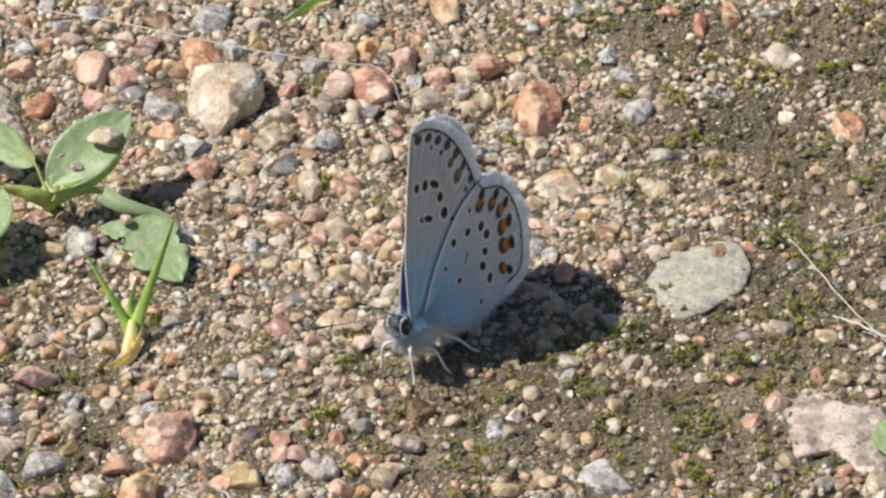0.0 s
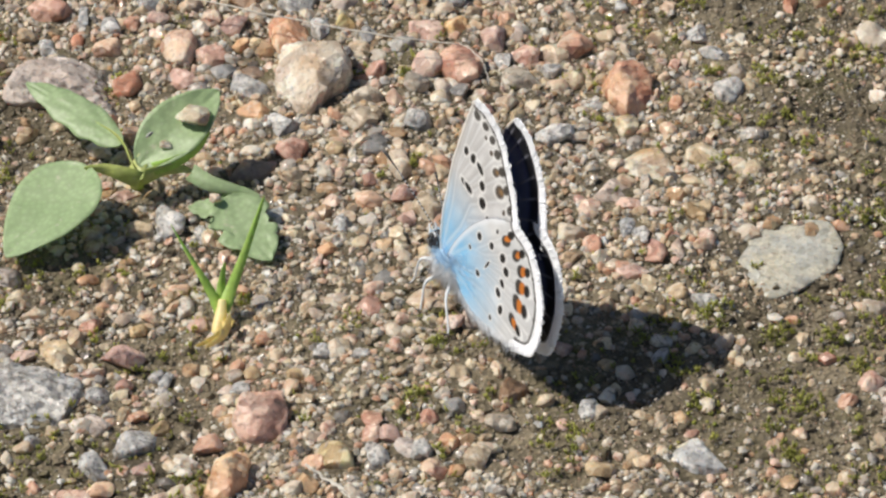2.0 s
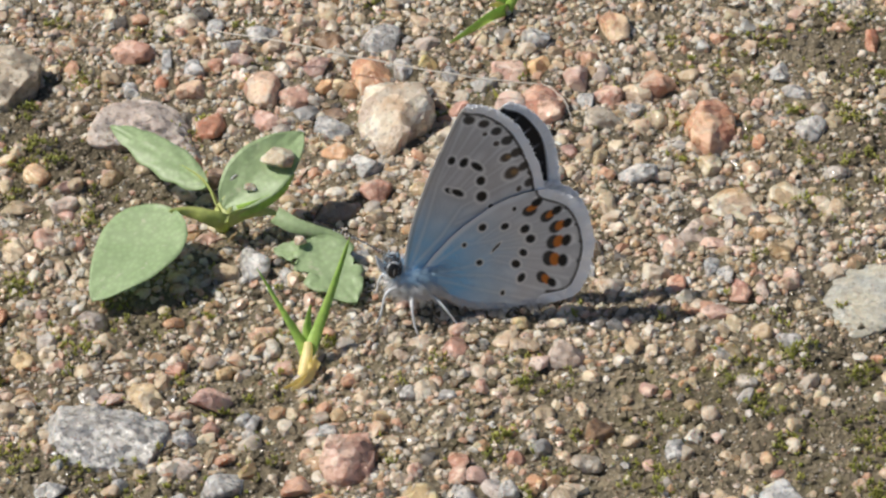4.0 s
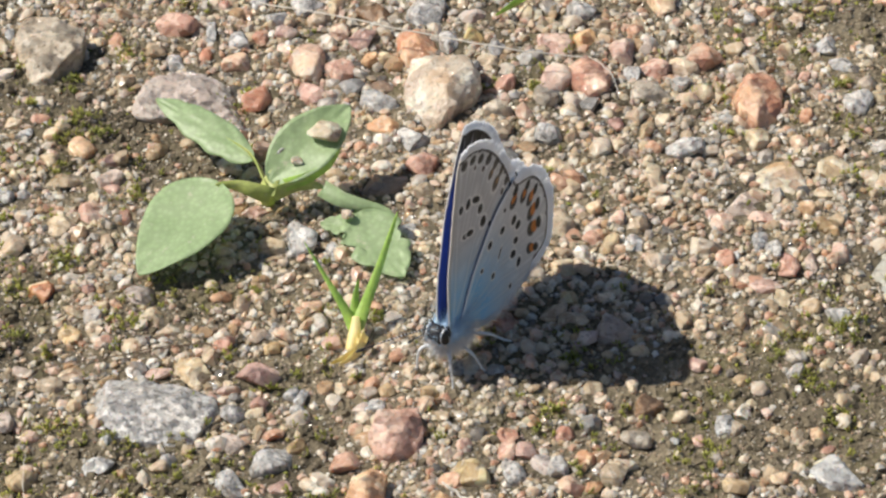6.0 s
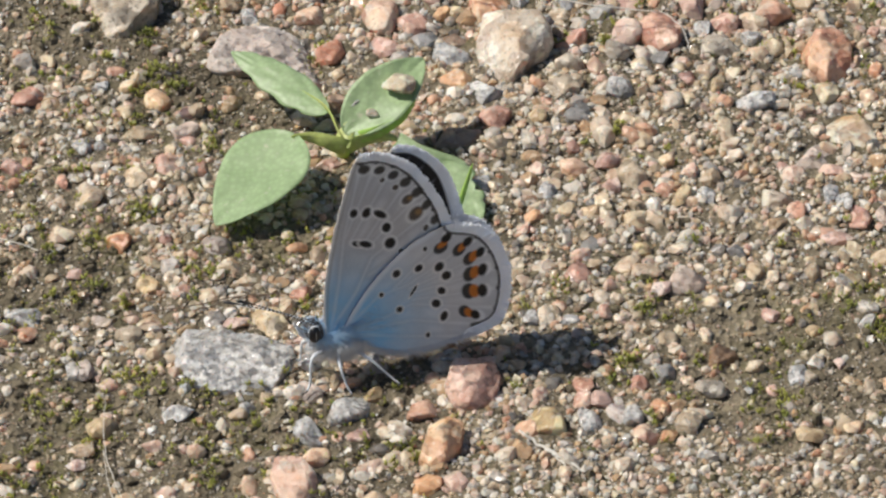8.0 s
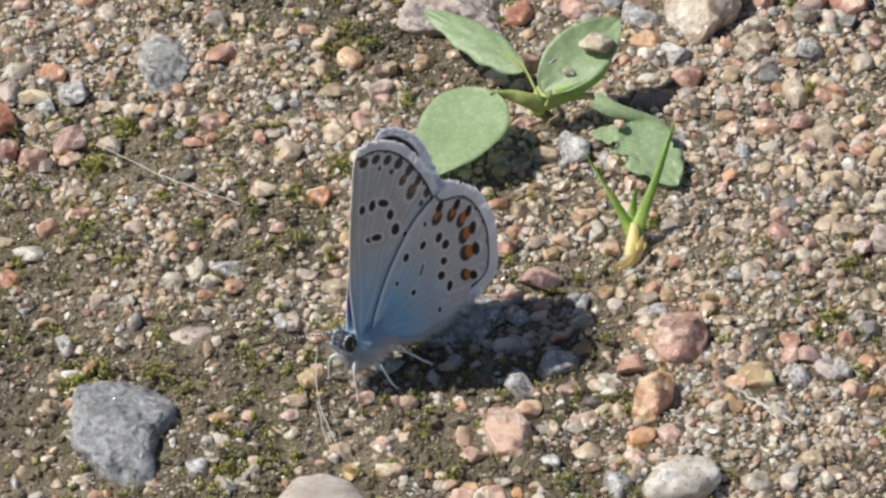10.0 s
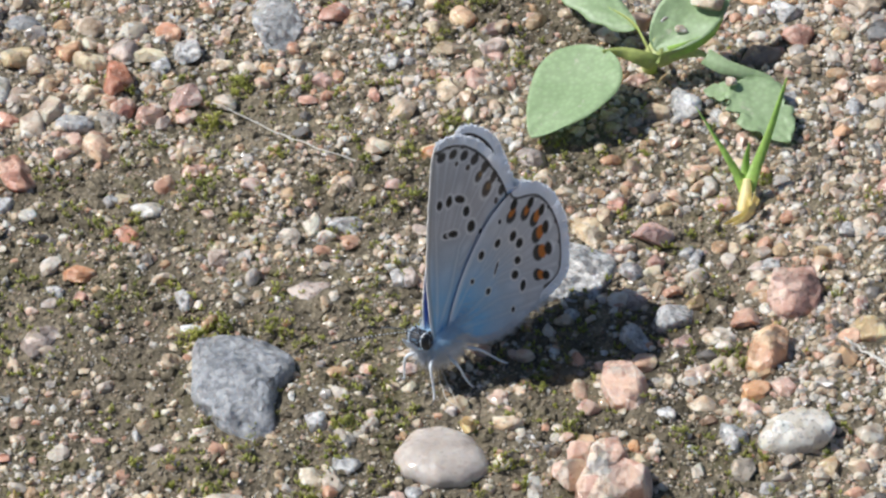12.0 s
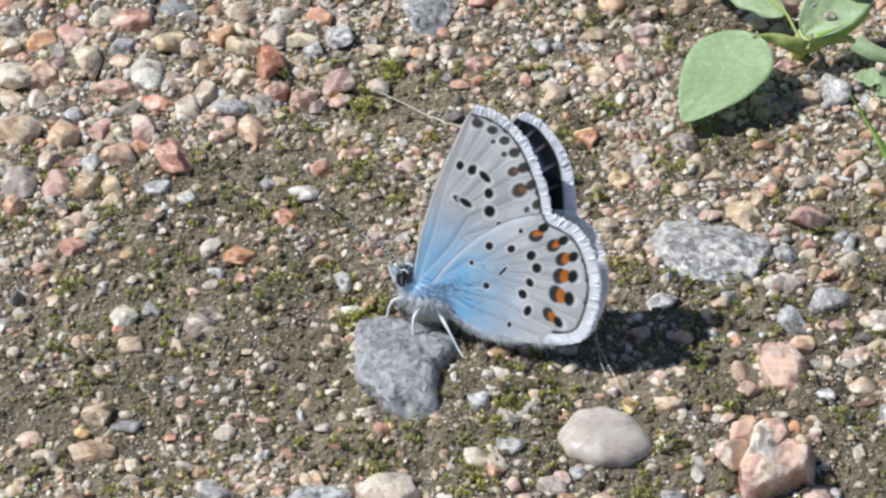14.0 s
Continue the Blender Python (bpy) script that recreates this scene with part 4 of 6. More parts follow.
pebble("white", -35.41, -25.38, 0.06, 0.77, 0.94, 0.46)
pebble("white", -34.54, -25.46, 0.05, 0.56, 0.65, 0.34)
pebble("cream", -33.82, -25.96, 0.04, 0.49, 0.92, 0.29)
pebble("peach", -32.41, -26.25, 0.07, 0.87, 1.21, 0.52)
pebble("bluegrey", -38.04, -25.40, 0.06, 0.70, 0.97, 0.42)
pebble("white", -39.22, -26.54, 0.05, 0.56, 0.89, 0.34)
pebble("mauve", -36.60, -26.54, 0.07, 1.22, 0.92, 0.48)
pebble("white", -37.14, -30.76, 0.06, 0.76, 1.23, 0.46)
pebble("salmon", -36.69, -31.77, 0.07, 0.97, 0.91, 0.48)
pebble("white", -45.36, -26.19, 0.04, 0.52, 0.72, 0.31)
pebble("tan", -50.50, -25.23, 0.17, 2.11, 2.32, 1.21)
pebble("dark", -48.84, -26.44, 0.10, 2.10, 1.39, 0.72)
pebble("yellow", -51.60, -26.97, 0.08, 1.40, 1.15, 0.60)
pebble("white", -49.96, -30.52, 0.05, 0.62, 1.27, 0.37)
pebble("white", -48.25, -30.28, 0.08, 1.39, 1.14, 0.60)
pebble("tan", -46.38, -32.54, 0.08, 1.03, 1.14, 0.59)
pebble("salmon", -40.12, -25.92, 0.04, 1.40, 0.55, 0.29)
pebble("pink", -41.84, -33.76, 0.08, 1.37, 1.13, 0.59)
pebble("white", -39.80, -33.30, 0.05, 0.69, 0.68, 0.36)
pebble("white", -47.69, -33.58, 0.10, 1.37, 1.36, 0.71)
pebble("tan", -29.05, -28.79, 0.06, 0.76, 1.24, 0.46)
pebble("pink", -24.68, -31.59, 0.10, 1.21, 1.37, 0.71)
pebble("mauve", -22.61, -31.59, 0.12, 2.07, 1.60, 0.83)
pebble("grey", -20.88, -30.43, 0.10, 1.38, 1.37, 0.72)
pebble("cream", -20.71, -29.97, 0.05, 0.62, 0.64, 0.33)
pebble("tan", -22.28, -20.62, 0.09, 1.24, 1.17, 0.61)
pebble("mauve", -18.58, -23.22, 0.07, 1.06, 0.93, 0.49)
pebble("cream", -15.25, -24.32, 0.14, 2.28, 1.86, 0.97)
pebble("white", -14.38, -24.86, 0.07, 0.88, 0.93, 0.48)
pebble("peach", -14.49, -21.07, 0.07, 0.89, 1.41, 0.53)
pebble("peach", -15.05, -22.90, 0.05, 0.71, 0.70, 0.36)
pebble("peach", -16.21, -29.94, 0.06, 0.87, 0.82, 0.43)
pebble("pink", -15.84, -28.38, 0.04, 0.52, 0.72, 0.31)
pebble("white", -15.83, -27.70, 0.04, 0.52, 0.55, 0.29)
pebble("whitegrey", -13.44, -30.19, 0.09, 1.04, 2.59, 0.62)
pebble("peach", -12.79, -24.47, 0.06, 0.70, 1.27, 0.42)
pebble("bluegrey", -3.47, -7.51, 0.11, 1.28, 1.45, 0.76)
pebble("grey", -3.18, -9.18, 0.09, 1.09, 1.20, 0.63)
pebble("tan", -5.72, -9.21, 0.09, 1.46, 1.20, 0.63)
pebble("mauve", -7.10, -12.08, 0.14, 1.81, 1.91, 1.00)
pebble("cream", -9.08, -12.02, 0.07, 0.90, 0.96, 0.50)
pebble("tan", -3.14, -12.56, 0.11, 1.26, 1.75, 0.76)
pebble("cream", 1.28, -7.46, 0.11, 1.28, 1.45, 0.76)
pebble("mauve", 0.84, -8.86, 0.09, 1.46, 1.20, 0.63)
pebble("tan", 2.38, -7.45, 0.11, 1.28, 1.45, 0.76)
pebble("white", -11.49, -14.28, 0.09, 1.44, 1.19, 0.62)
pebble("tan", -10.01, -12.86, 0.07, 0.90, 0.95, 0.50)
pebble("bluegrey", -9.07, -17.50, 0.06, 0.71, 0.86, 0.43)
pebble("cream", -5.08, -20.18, 0.08, 0.99, 1.37, 0.60)
pebble("white", -10.60, -27.63, 0.12, 1.74, 1.61, 0.84)
pebble("peach", -7.23, -26.00, 0.07, 0.87, 1.51, 0.52)
pebble("tan", -12.14, -26.58, 0.08, 1.05, 1.15, 0.60)
pebble("white", -6.13, -29.07, 0.06, 0.69, 0.84, 0.42)
pebble("cream", -5.64, -29.83, 0.06, 0.76, 0.82, 0.43)
pebble("yellow", -5.51, -30.97, 0.08, 0.97, 1.15, 0.58)
pebble("grey", -5.04, -31.97, 0.07, 0.86, 1.19, 0.52)
pebble("white", -12.29, -32.49, 0.12, 1.72, 1.59, 0.83)
pebble("bluegrey", -11.26, -32.70, 0.08, 1.03, 1.14, 0.59)
pebble("greytan", -0.72, -28.36, 0.17, 2.09, 2.30, 1.20)
pebble("tan", 0.52, -27.98, 0.06, 0.77, 1.53, 0.46)
pebble("peach", -0.67, -30.81, 0.07, 1.56, 1.00, 0.52)
pebble("grey", 0.77, -29.81, 0.10, 1.39, 1.37, 0.72)
pebble("brown", -2.59, -23.85, 0.07, 1.41, 0.93, 0.49)
pebble("white", -4.75, -33.36, 0.06, 0.69, 0.83, 0.41)
pebble("cream", -0.26, -26.44, 0.06, 0.77, 0.94, 0.46)
pebble("grey", -3.76, -26.47, 0.07, 1.05, 0.92, 0.48)
pebble("grey", 27.43, 6.07, 0.11, 1.29, 2.41, 0.78)
pebble("white", 33.90, -2.57, 0.05, 0.65, 0.72, 0.37)
pebble("cream", 36.81, -5.89, 0.09, 1.44, 1.19, 0.62)
pebble("pink", 38.79, -5.90, 0.10, 1.62, 1.42, 0.74)
pebble("cream", 45.28, -5.62, 0.10, 1.26, 1.33, 0.69)
pebble("pink", 47.50, -7.21, 0.07, 1.07, 0.95, 0.49)
pebble("salmon", 34.61, -15.03, 0.05, 0.77, 0.70, 0.36)
pebble("cream", 47.22, -15.52, 0.18, 2.11, 3.51, 1.26)
pebble("white", 40.00, -0.34, 0.04, 0.51, 0.70, 0.31)
pebble("tan", 28.02, -12.05, 0.10, 1.41, 1.40, 0.73)
pebble("tan", 45.97, 4.45, 0.05, 0.55, 1.38, 0.33)
pebble("white", 47.00, 3.30, 0.06, 0.73, 1.01, 0.44)
pebble("yellow", 41.96, 8.15, 0.07, 0.93, 0.98, 0.51)
pebble("tan", 43.80, -0.64, 0.06, 0.91, 0.86, 0.45)
pebble("peach", 36.81, -2.30, 0.06, 0.91, 0.86, 0.45)
pebble("greytan", 28.05, -4.55, 0.10, 1.62, 1.43, 0.75)
pebble("cream", 25.83, -7.26, 0.10, 1.43, 1.42, 0.74)
pebble("tan", 24.33, -11.00, 0.10, 1.42, 1.40, 0.73)
pebble("tan", 30.20, -5.08, 0.09, 1.08, 1.19, 0.62)
pebble("tan", 14.30, 12.43, 0.13, 1.69, 1.73, 0.90)
pebble("pink", 12.10, 7.76, 0.12, 1.48, 1.72, 0.89)
pebble("peach", 9.48, 9.47, 0.14, 2.23, 1.96, 1.03)
pebble("cream", 10.65, 4.89, 0.12, 1.47, 1.70, 0.88)
pebble("cream", 15.07, 4.31, 0.14, 1.65, 1.96, 0.99)
pebble("grey", 8.04, 7.18, 0.12, 1.48, 1.71, 0.89)
pebble("peach", 6.99, 4.34, 0.11, 1.65, 1.46, 0.76)
pebble("dark", 10.70, 1.54, 0.09, 1.64, 1.21, 0.63)
pebble("cream", 12.90, -0.18, 0.12, 2.18, 1.68, 0.88)
pebble("pink", 15.09, -2.39, 0.12, 1.81, 1.67, 0.87)
pebble("cream", 6.40, -1.83, 0.10, 1.45, 1.43, 0.75)
pebble("white", 12.21, -3.45, 0.09, 1.44, 1.19, 0.62)
pebble("grey", 6.85, -5.65, 0.10, 1.62, 1.42, 0.74)
pebble("tan", 3.98, -5.66, 0.10, 1.44, 1.42, 0.74)
pebble("peach", 8.62, -4.55, 0.09, 1.26, 1.19, 0.62)
pebble("tan", 5.11, -7.81, 0.10, 1.43, 1.41, 0.74)
pebble("bluegrey", 9.36, -5.63, 0.09, 1.44, 1.18, 0.62)
pebble("pink", 10.89, -13.13, 0.12, 1.59, 1.63, 0.85)
pebble("grey", 13.02, -14.71, 0.14, 1.76, 1.86, 0.97)
pebble("tan", 20.79, -9.94, 0.10, 1.60, 1.41, 0.74)
pebble("cream", 17.23, -14.69, 0.12, 2.11, 1.62, 0.85)
pebble("tan", 15.46, -7.27, 0.10, 1.79, 1.42, 0.74)
pebble("tan", 19.54, 13.15, 0.03, 0.38, 0.52, 0.23)
pebble("grey", 3.59, 7.73, 0.14, 1.85, 1.96, 1.02)
pebble("tan", 4.59, 11.83, 0.13, 2.24, 1.73, 0.90)
pebble("tan", 7.52, 14.79, 0.13, 1.51, 1.74, 0.90)


def table(value, low=(-70.0, -44.0), high=(62.0, 46.0), pitch=0.4):
    """value(x, y) read once over the ground, then looked up for many points at a time."""
    xs, ys = np.arange(low[0], high[0], pitch), np.arange(low[1], high[1], pitch)
    grid = np.array([[value(x, y) for y in ys] for x in xs])

    def at(x, y):
        u, v = (x - low[0]) / pitch, (y - low[1]) / pitch
        i, j = np.clip(u.astype(int), 0, len(xs) - 2), np.clip(v.astype(int), 0, len(ys) - 2)
        a, b = u - i, v - j
        return grid[i, j] * (1 - a) * (1 - b) + grid[i + 1, j] * a * (1 - b) + grid[i, j + 1] * (1 - a) * b + grid[i + 1, j + 1] * a * b

    return at


HEIGHT, BARE = table(soil_height), table(bare)


def taken(pitch=0.1):
    """Where stones already lie, as a fine grid over the ground."""
    xs, ys = np.arange(-70, 62, pitch), np.arange(-44, 46, pitch)
    grid = np.zeros((len(xs), len(ys)), bool)
    for x, y, a, b, share in PLACED:
        i, j = int((x - a + 70) / pitch), int((y - b + 44) / pitch)
        m, n = int(2 * a / pitch) + 2, int(2 * b / pitch) + 2
        if i < 0 or j < 0:
            continue
        cut = grid[i:i + m, j:j + n]
        cut |= (((xs[i:i + m] - x) / a) ** 2)[:, None] + (((ys[j:j + n] - y) / b) ** 2)[None, :] < share
    return lambda x, y: grid[((x + 70) / pitch).astype(int), ((y + 44) / pitch).astype(int)]


def scatter(name, label, count, low, high, power, level, keep, sink, seed, material, shapes=24, squash=(0.55, 0.95)):
    """Loose grains over the ground, joined: too many to count."""
    rng = np.random.default_rng(seed)
    forms = np.array([chip(rng, level, 34.0, 8, 0.5)[0] for _ in range(shapes)])
    tri = BALL[level][1]
    many = count * 4
    x, y = rng.uniform(-66, 58, many), rng.uniform(-39, 42, many)
    size = low + (high - low) * rng.random(many) ** power
    good = np.nonzero((rng.random(many) < keep(x, y)) & ~COVERED(x, y))[0][:count]
    x, y, size, n = x[good], y[good], size[good], len(good)
    q = rng.normal(size=(n, 4))
    w, a, b, c = (q / np.linalg.norm(q, axis=1)[:, None]).T
    turn = np.array([[1 - 2 * (b * b + c * c), 2 * (a * b - c * w), 2 * (a * c + b * w)], [2 * (a * b + c * w), 1 - 2 * (a * a + c * c), 2 * (b * c - a * w)], [2 * (a * c - b * w), 2 * (b * c + a * w), 1 - 2 * (a * a + b * b)]]).transpose(2, 0, 1)
    v = forms[rng.integers(0, shapes, n)] * np.stack([np.ones(n), rng.uniform(0.7, 1.0, n), rng.uniform(*squash, n)], 1)[:, None, :]
    v = np.einsum("nij,njk->nik", v, turn) * (size / 2)[:, None, None]
    v[:, :, 2] *= 0.8
    v += np.stack([x, y, HEIGHT(x, y) + size * sink], 1)[:, None, :]
    f = (tri[None] + (np.arange(n) * forms.shape[1])[:, None, None]).reshape(-1, 3)
    v = v.reshape(-1, 3) * MM
    me = bpy.data.meshes.new(name)
    me.vertices.add(len(v))
    me.vertices.foreach_set("co", v.ravel())
    me.loops.add(f.size)
    me.loops.foreach_set("vertex_index", f.ravel().astype(np.int32))
    me.polygons.add(len(f))
    me.polygons.foreach_set("loop_start", np.arange(0, f.size, 3, dtype=np.int32))
    me.polygons.foreach_set("use_smooth", np.full(len(f), level > 2, dtype=bool))
    me.update(calc_edges=True)
    me.materials.append(material)
    return tagged(new(name, me), label, "gravel", kind="stuff")


def pebbly(x, y):
    """Share of gravel kept: heaped in one bank, thin on the bare patches."""
    bank = np.exp(-(((x + 50) / 13) ** 2 + ((y - 13) / 7) ** 2))
    return np.maximum(np.minimum(1.0, 0.2 + bank * 1.2), 1 - 0.93 * BARE(x, y))


COVERED = taken()
scatter("gravel", "loose mixed gravel of pink, tan and grey chips", 2600, 0.8, 1.8, 1.7, 2, pebbly, 0.0, 5, GRIT)
scatter("grit", "fine pale angular grit between the pebbles", 44000, 0.24, 1.0, 1.45, 1, lambda x, y: 1 - 0.88 * BARE(x, y), 0.02, 6, GRIT, squash=(0.5, 0.95))
scatter("sand", "coarse sand grains on the dark soil", 82000, 0.10, 0.42, 1.7, 0, lambda x, y: 0.8 + 0.2 * BARE(x, y), 0.12, 7, SAND, squash=(0.6, 1.0))
scatter("soil_crumbs", "dark crumbly clods of sandy soil", 5600, 0.25, 1.2, 2.2, 1, lambda x, y: 0.12 + 0.88 * BARE(x, y), 0.03, 8, SOIL, squash=(0.5, 0.9))
clumped = table(lambda x, y: max(0.0, 2.2 * noise.noise((x / 2.6, y / 2.6, 21.0)) - 0.25), pitch=0.5)
scatter("moss_crumbs", "tiny yellow-green moss tips scattered over damp soil", 11000, 0.12, 0.42, 1.3, 1, lambda x, y: np.minimum(1.0, clumped(x, y)) * (0.12 + 0.88 * BARE(x, y)), 0.2, 11, MOSS_BITS)

# ---- building blocks ----
def part(name, bm, material, parent, label="", smooth=True):
    """One mesh, from a bmesh or from (verts, faces), as a part under a thing or a part."""
    me = bpy.data.meshes.new(name)
    if isinstance(bm, tuple):
        me.from_pydata([tuple(v) for v in bm[0]], [], [tuple(f) for f in bm[1]])
    else:
        bm.to_mesh(me)
        bm.free()
    me.polygons.foreach_set("use_smooth", [smooth] * len(me.polygons))
    if material:
        me.materials.append(material)
    ob = new(name, me)
    ob.parent = parent
    return tagged(ob, label)


def thing(name, label, category, group=""):
    return tagged(new(name), label, category, group)


def tube(points, radii, sides=8):
    """A tapered tube along points, in mm, with closed ends."""
    pts = [Vector(p) for p in points]
    verts, faces = [], []
    side = Vector((0.3, 0.9, 0.2))
    for i, p in enumerate(pts):
        way = (pts[min(i + 1, len(pts) - 1)] - pts[max(i - 1, 0)]).normalized()
        a = (side - way * side.dot(way)).normalized()
        b = way.cross(a)
        for k in range(sides):
            w = 2 * math.pi * k / sides
            verts.append((p + (a * math.cos(w) + b * math.sin(w)) * radii[i]) * MM)
        if i:
            faces += [((i - 1) * sides + k, (i - 1) * sides + (k + 1) % sides, i * sides + (k + 1) % sides, i * sides + k) for k in range(sides)]
    faces.append(tuple(range(sides))[::-1])
    faces.append(tuple((len(pts) - 1) * sides + k for k in range(sides)))
    return verts, faces


def curve(points, count):
    """A smooth line through points (Catmull-Rom)."""
    p = np.array([points[0], *points, points[-1]], float)
    out = []
    for u in np.linspace(0, len(points) - 1, count):
        i = min(int(u), len(points) - 2)
        f = u - i
        a, b, c, d = p[i:i + 4]
        out.append(0.5 * (2 * b + (c - a) * f + (2 * a - 5 * b + 4 * c - d) * f * f + (3 * b - a - 3 * c + d) * f ** 3))
    return np.array(out)


def blob(centre, radii, level=3, bumps=0.05):
    v, f = BALL[level]
    k = np.array([1 + bumps * noise.noise(Vector(p) * 3.0) for p in v])[:, None]
    return ((v * k * np.array(radii) + np.array(centre)) * MM).tolist(), f.tolist()


def plain_material(name, colour, rough, bump=0.0, scale=4000.0, vary=0.3):
    n = Nodes(name)
    if bump:
        n.bump(n.noise(scale, 3.0, 0.6), bump, 0.00005)
    return n.done(n.mix(vary, colour, n.ramp(n.noise(scale * 0.4, 3.0, 0.6), (0.35, grey(0.3)), (0.65, grey(0.7))), "OVERLAY"), rough)




# ---- plants and litter ----
def leaf_material(name, young, old, dusty=0.2):
    n = Nodes(name)
    tone = n.mix(n.ramp(n.noise(330.0, 4.0, 0.6), (0.35, grey(0.0)), (0.68, grey(1.0))), young, old)
    fine = n.mix(0.35, tone, n.ramp(n.cells(2600.0, out="Distance"), (0.0, grey(0.66)), (0.7, grey(0.38))), "OVERLAY")
    dust = n.ramp(n.noise(1500.0, 3.0, 0.7), (0.62, grey(0.0)), (0.72, grey(dusty * 2)))
    final = n.mix(dust, fine, (0.45, 0.42, 0.34))
    n.bump(n.mix(0.5, n.cells(2600.0, out="Distance"), n.noise(900.0, 3.0, 0.6)), 0.4, 0.0001)
    n.done(final, 0.48, 0.4)
    through_light = n.node("BsdfTranslucent", Color=n.mix(0.5, final, (0.24, 0.33, 0.06), "MULTIPLY"))
    both = n.node("AddShader")
    n.tree.links.new(n.shader.outputs[0], both.inputs[0])
    n.tree.links.new(through_light.outputs[0], both.inputs[1])
    n.tree.links.new(both.outputs[0], n.output.inputs[0])
    return n.material


LEAF = leaf_material("broad_leaf", (0.305, 0.38, 0.22), (0.24, 0.32, 0.165), 0.3)
STALK = leaf_material("pale_stalk", (0.40, 0.42, 0.15), (0.30, 0.36, 0.11), 0.15)
WITHERED = leaf_material("withered_leaf", (0.44, 0.34, 0.20), (0.30, 0.22, 0.12), 0.2)
BLADE = leaf_material("grass_blade", (0.28, 0.42, 0.09), (0.36, 0.48, 0.12), 0.05)
YELLOWED = leaf_material("yellowed_sheath", (0.58, 0.48, 0.20), (0.66, 0.58, 0.34), 0.1)
MOSS = leaf_material("moss", (0.35, 0.34, 0.07), (0.20, 0.22, 0.045), 0.15)
FIBRE, TWIG = plain_material("dry_fibre", (0.66, 0.62, 0.54), 0.6), plain_material("dark_fibre", (0.16, 0.11, 0.07), 0.7)


def leaf_blade(base, left, right, tip, cup=0.3, ragged=0.0, rows=34, cols=14):
    """A leaf through its base, two points of its middle edges and its tip, in mm; thin but solid, with a midrib."""
    base, left, right, tip = (np.array(p, float) for p in (base, left, right, tip))
    middle, half = (left + right) / 2, (right - left) / 2
    up = np.cross(half, tip - base)
    up = up / np.linalg.norm(up) * (1 if up[2] > 0 else -1)
    verts, faces = [], []
    for sheet in (0.035, -0.035):
        for i in range(rows + 1):
            s = i / rows
            spine = base * (1 - s) ** 2 + 2 * s * (1 - s) * (2 * middle - (base + tip) / 2) + tip * s * s
            wide = max(0.03, math.sin(math.pi * min(1.0, s ** 0.85 * 0.985 + 0.012)) ** 0.72)
            for j in range(cols + 1):
                w = 2 * j / cols - 1
                nick = 1 - ragged * max(0.0, noise.noise((s * 7, w * 2.2, 3.0 + ragged))) * abs(w)
                lift = cup * (w * w - 0.4) * wide - 0.09 * math.exp(-(w * 9) ** 2) + 0.1 * noise.noise((s * 5, w * 2, 8.0)) + 0.05 * math.cos(abs(w) * 7 - s * 24) * min(1, abs(w) * 4)
                verts.append((spine + half * w * wide * nick + up * (lift * 0.6 + sheet)) * MM)
    size, w1 = (rows + 1) * (cols + 1), cols + 1
    for i in range(rows):
        for j in range(cols):
            q = (i * w1 + j, i * w1 + j + 1, (i + 1) * w1 + j + 1, (i + 1) * w1 + j)
            faces += [q, tuple(size + k for k in q[::-1])]
    rim = [j for j in range(w1)] + [i * w1 + cols for i in range(1, rows + 1)] + [rows * w1 + j for j in range(cols - 1, -1, -1)] + [i * w1 for i in range(rows - 1, 0, -1)]
    faces += [(a, size + a, size + b, b) for a, b in zip(rim, rim[1:] + rim[:1])]
    return verts, faces


def strap(points, width, twist=0.0, rows=26):
    """A grass blade: a folded strip that narrows to its tip, in mm."""
    line = curve(points, rows + 1)
    verts, faces = [], []
    for i, p in enumerate(line):
        s = i / rows
        way = line[min(i + 1, rows)] - line[max(i - 1, 0)]
        way = way / np.linalg.norm(way)
        side = np.cross(way, (math.sin(twist + s * 0.6), -math.cos(twist + s * 0.6), 0.35))
        side = side / np.linalg.norm(side)
        up = np.cross(side, way)
        w = width / 2 * min(1.0, (1 - s) ** 0.6 * 1.1 + 0.02)
        for a, b in ((-1, 0.25), (0, 0.0), (1, 0.25), (1, 0.17), (0, -0.1), (-1, 0.17)):
            verts.append((p + side * a * w + up * b * w * 1.4) * MM)
        if i:
            k = (i - 1) * 6
            faces += [(k + j, k + (j + 1) % 6, k + 6 + (j + 1) % 6, k + 6 + j) for j in range(6)]
    faces += [(5, 4, 3, 2, 1, 0), tuple(rows * 6 + j for j in range(6))]
    return verts, faces


def fibre(label, points, radius, material):
    line = curve(points, 30)
    wobble = np.array([[0.12 * noise.noise((i * 0.35, k, points[0][0])) for k in range(3)] for i in range(30)])
    return tagged(part("dry_fibre", tube(line + wobble, [radius * (0.6 + 0.4 * math.sin(math.pi * (i + 3) / 36)) for i in range(30)], 6), material, None), label, "fibre")


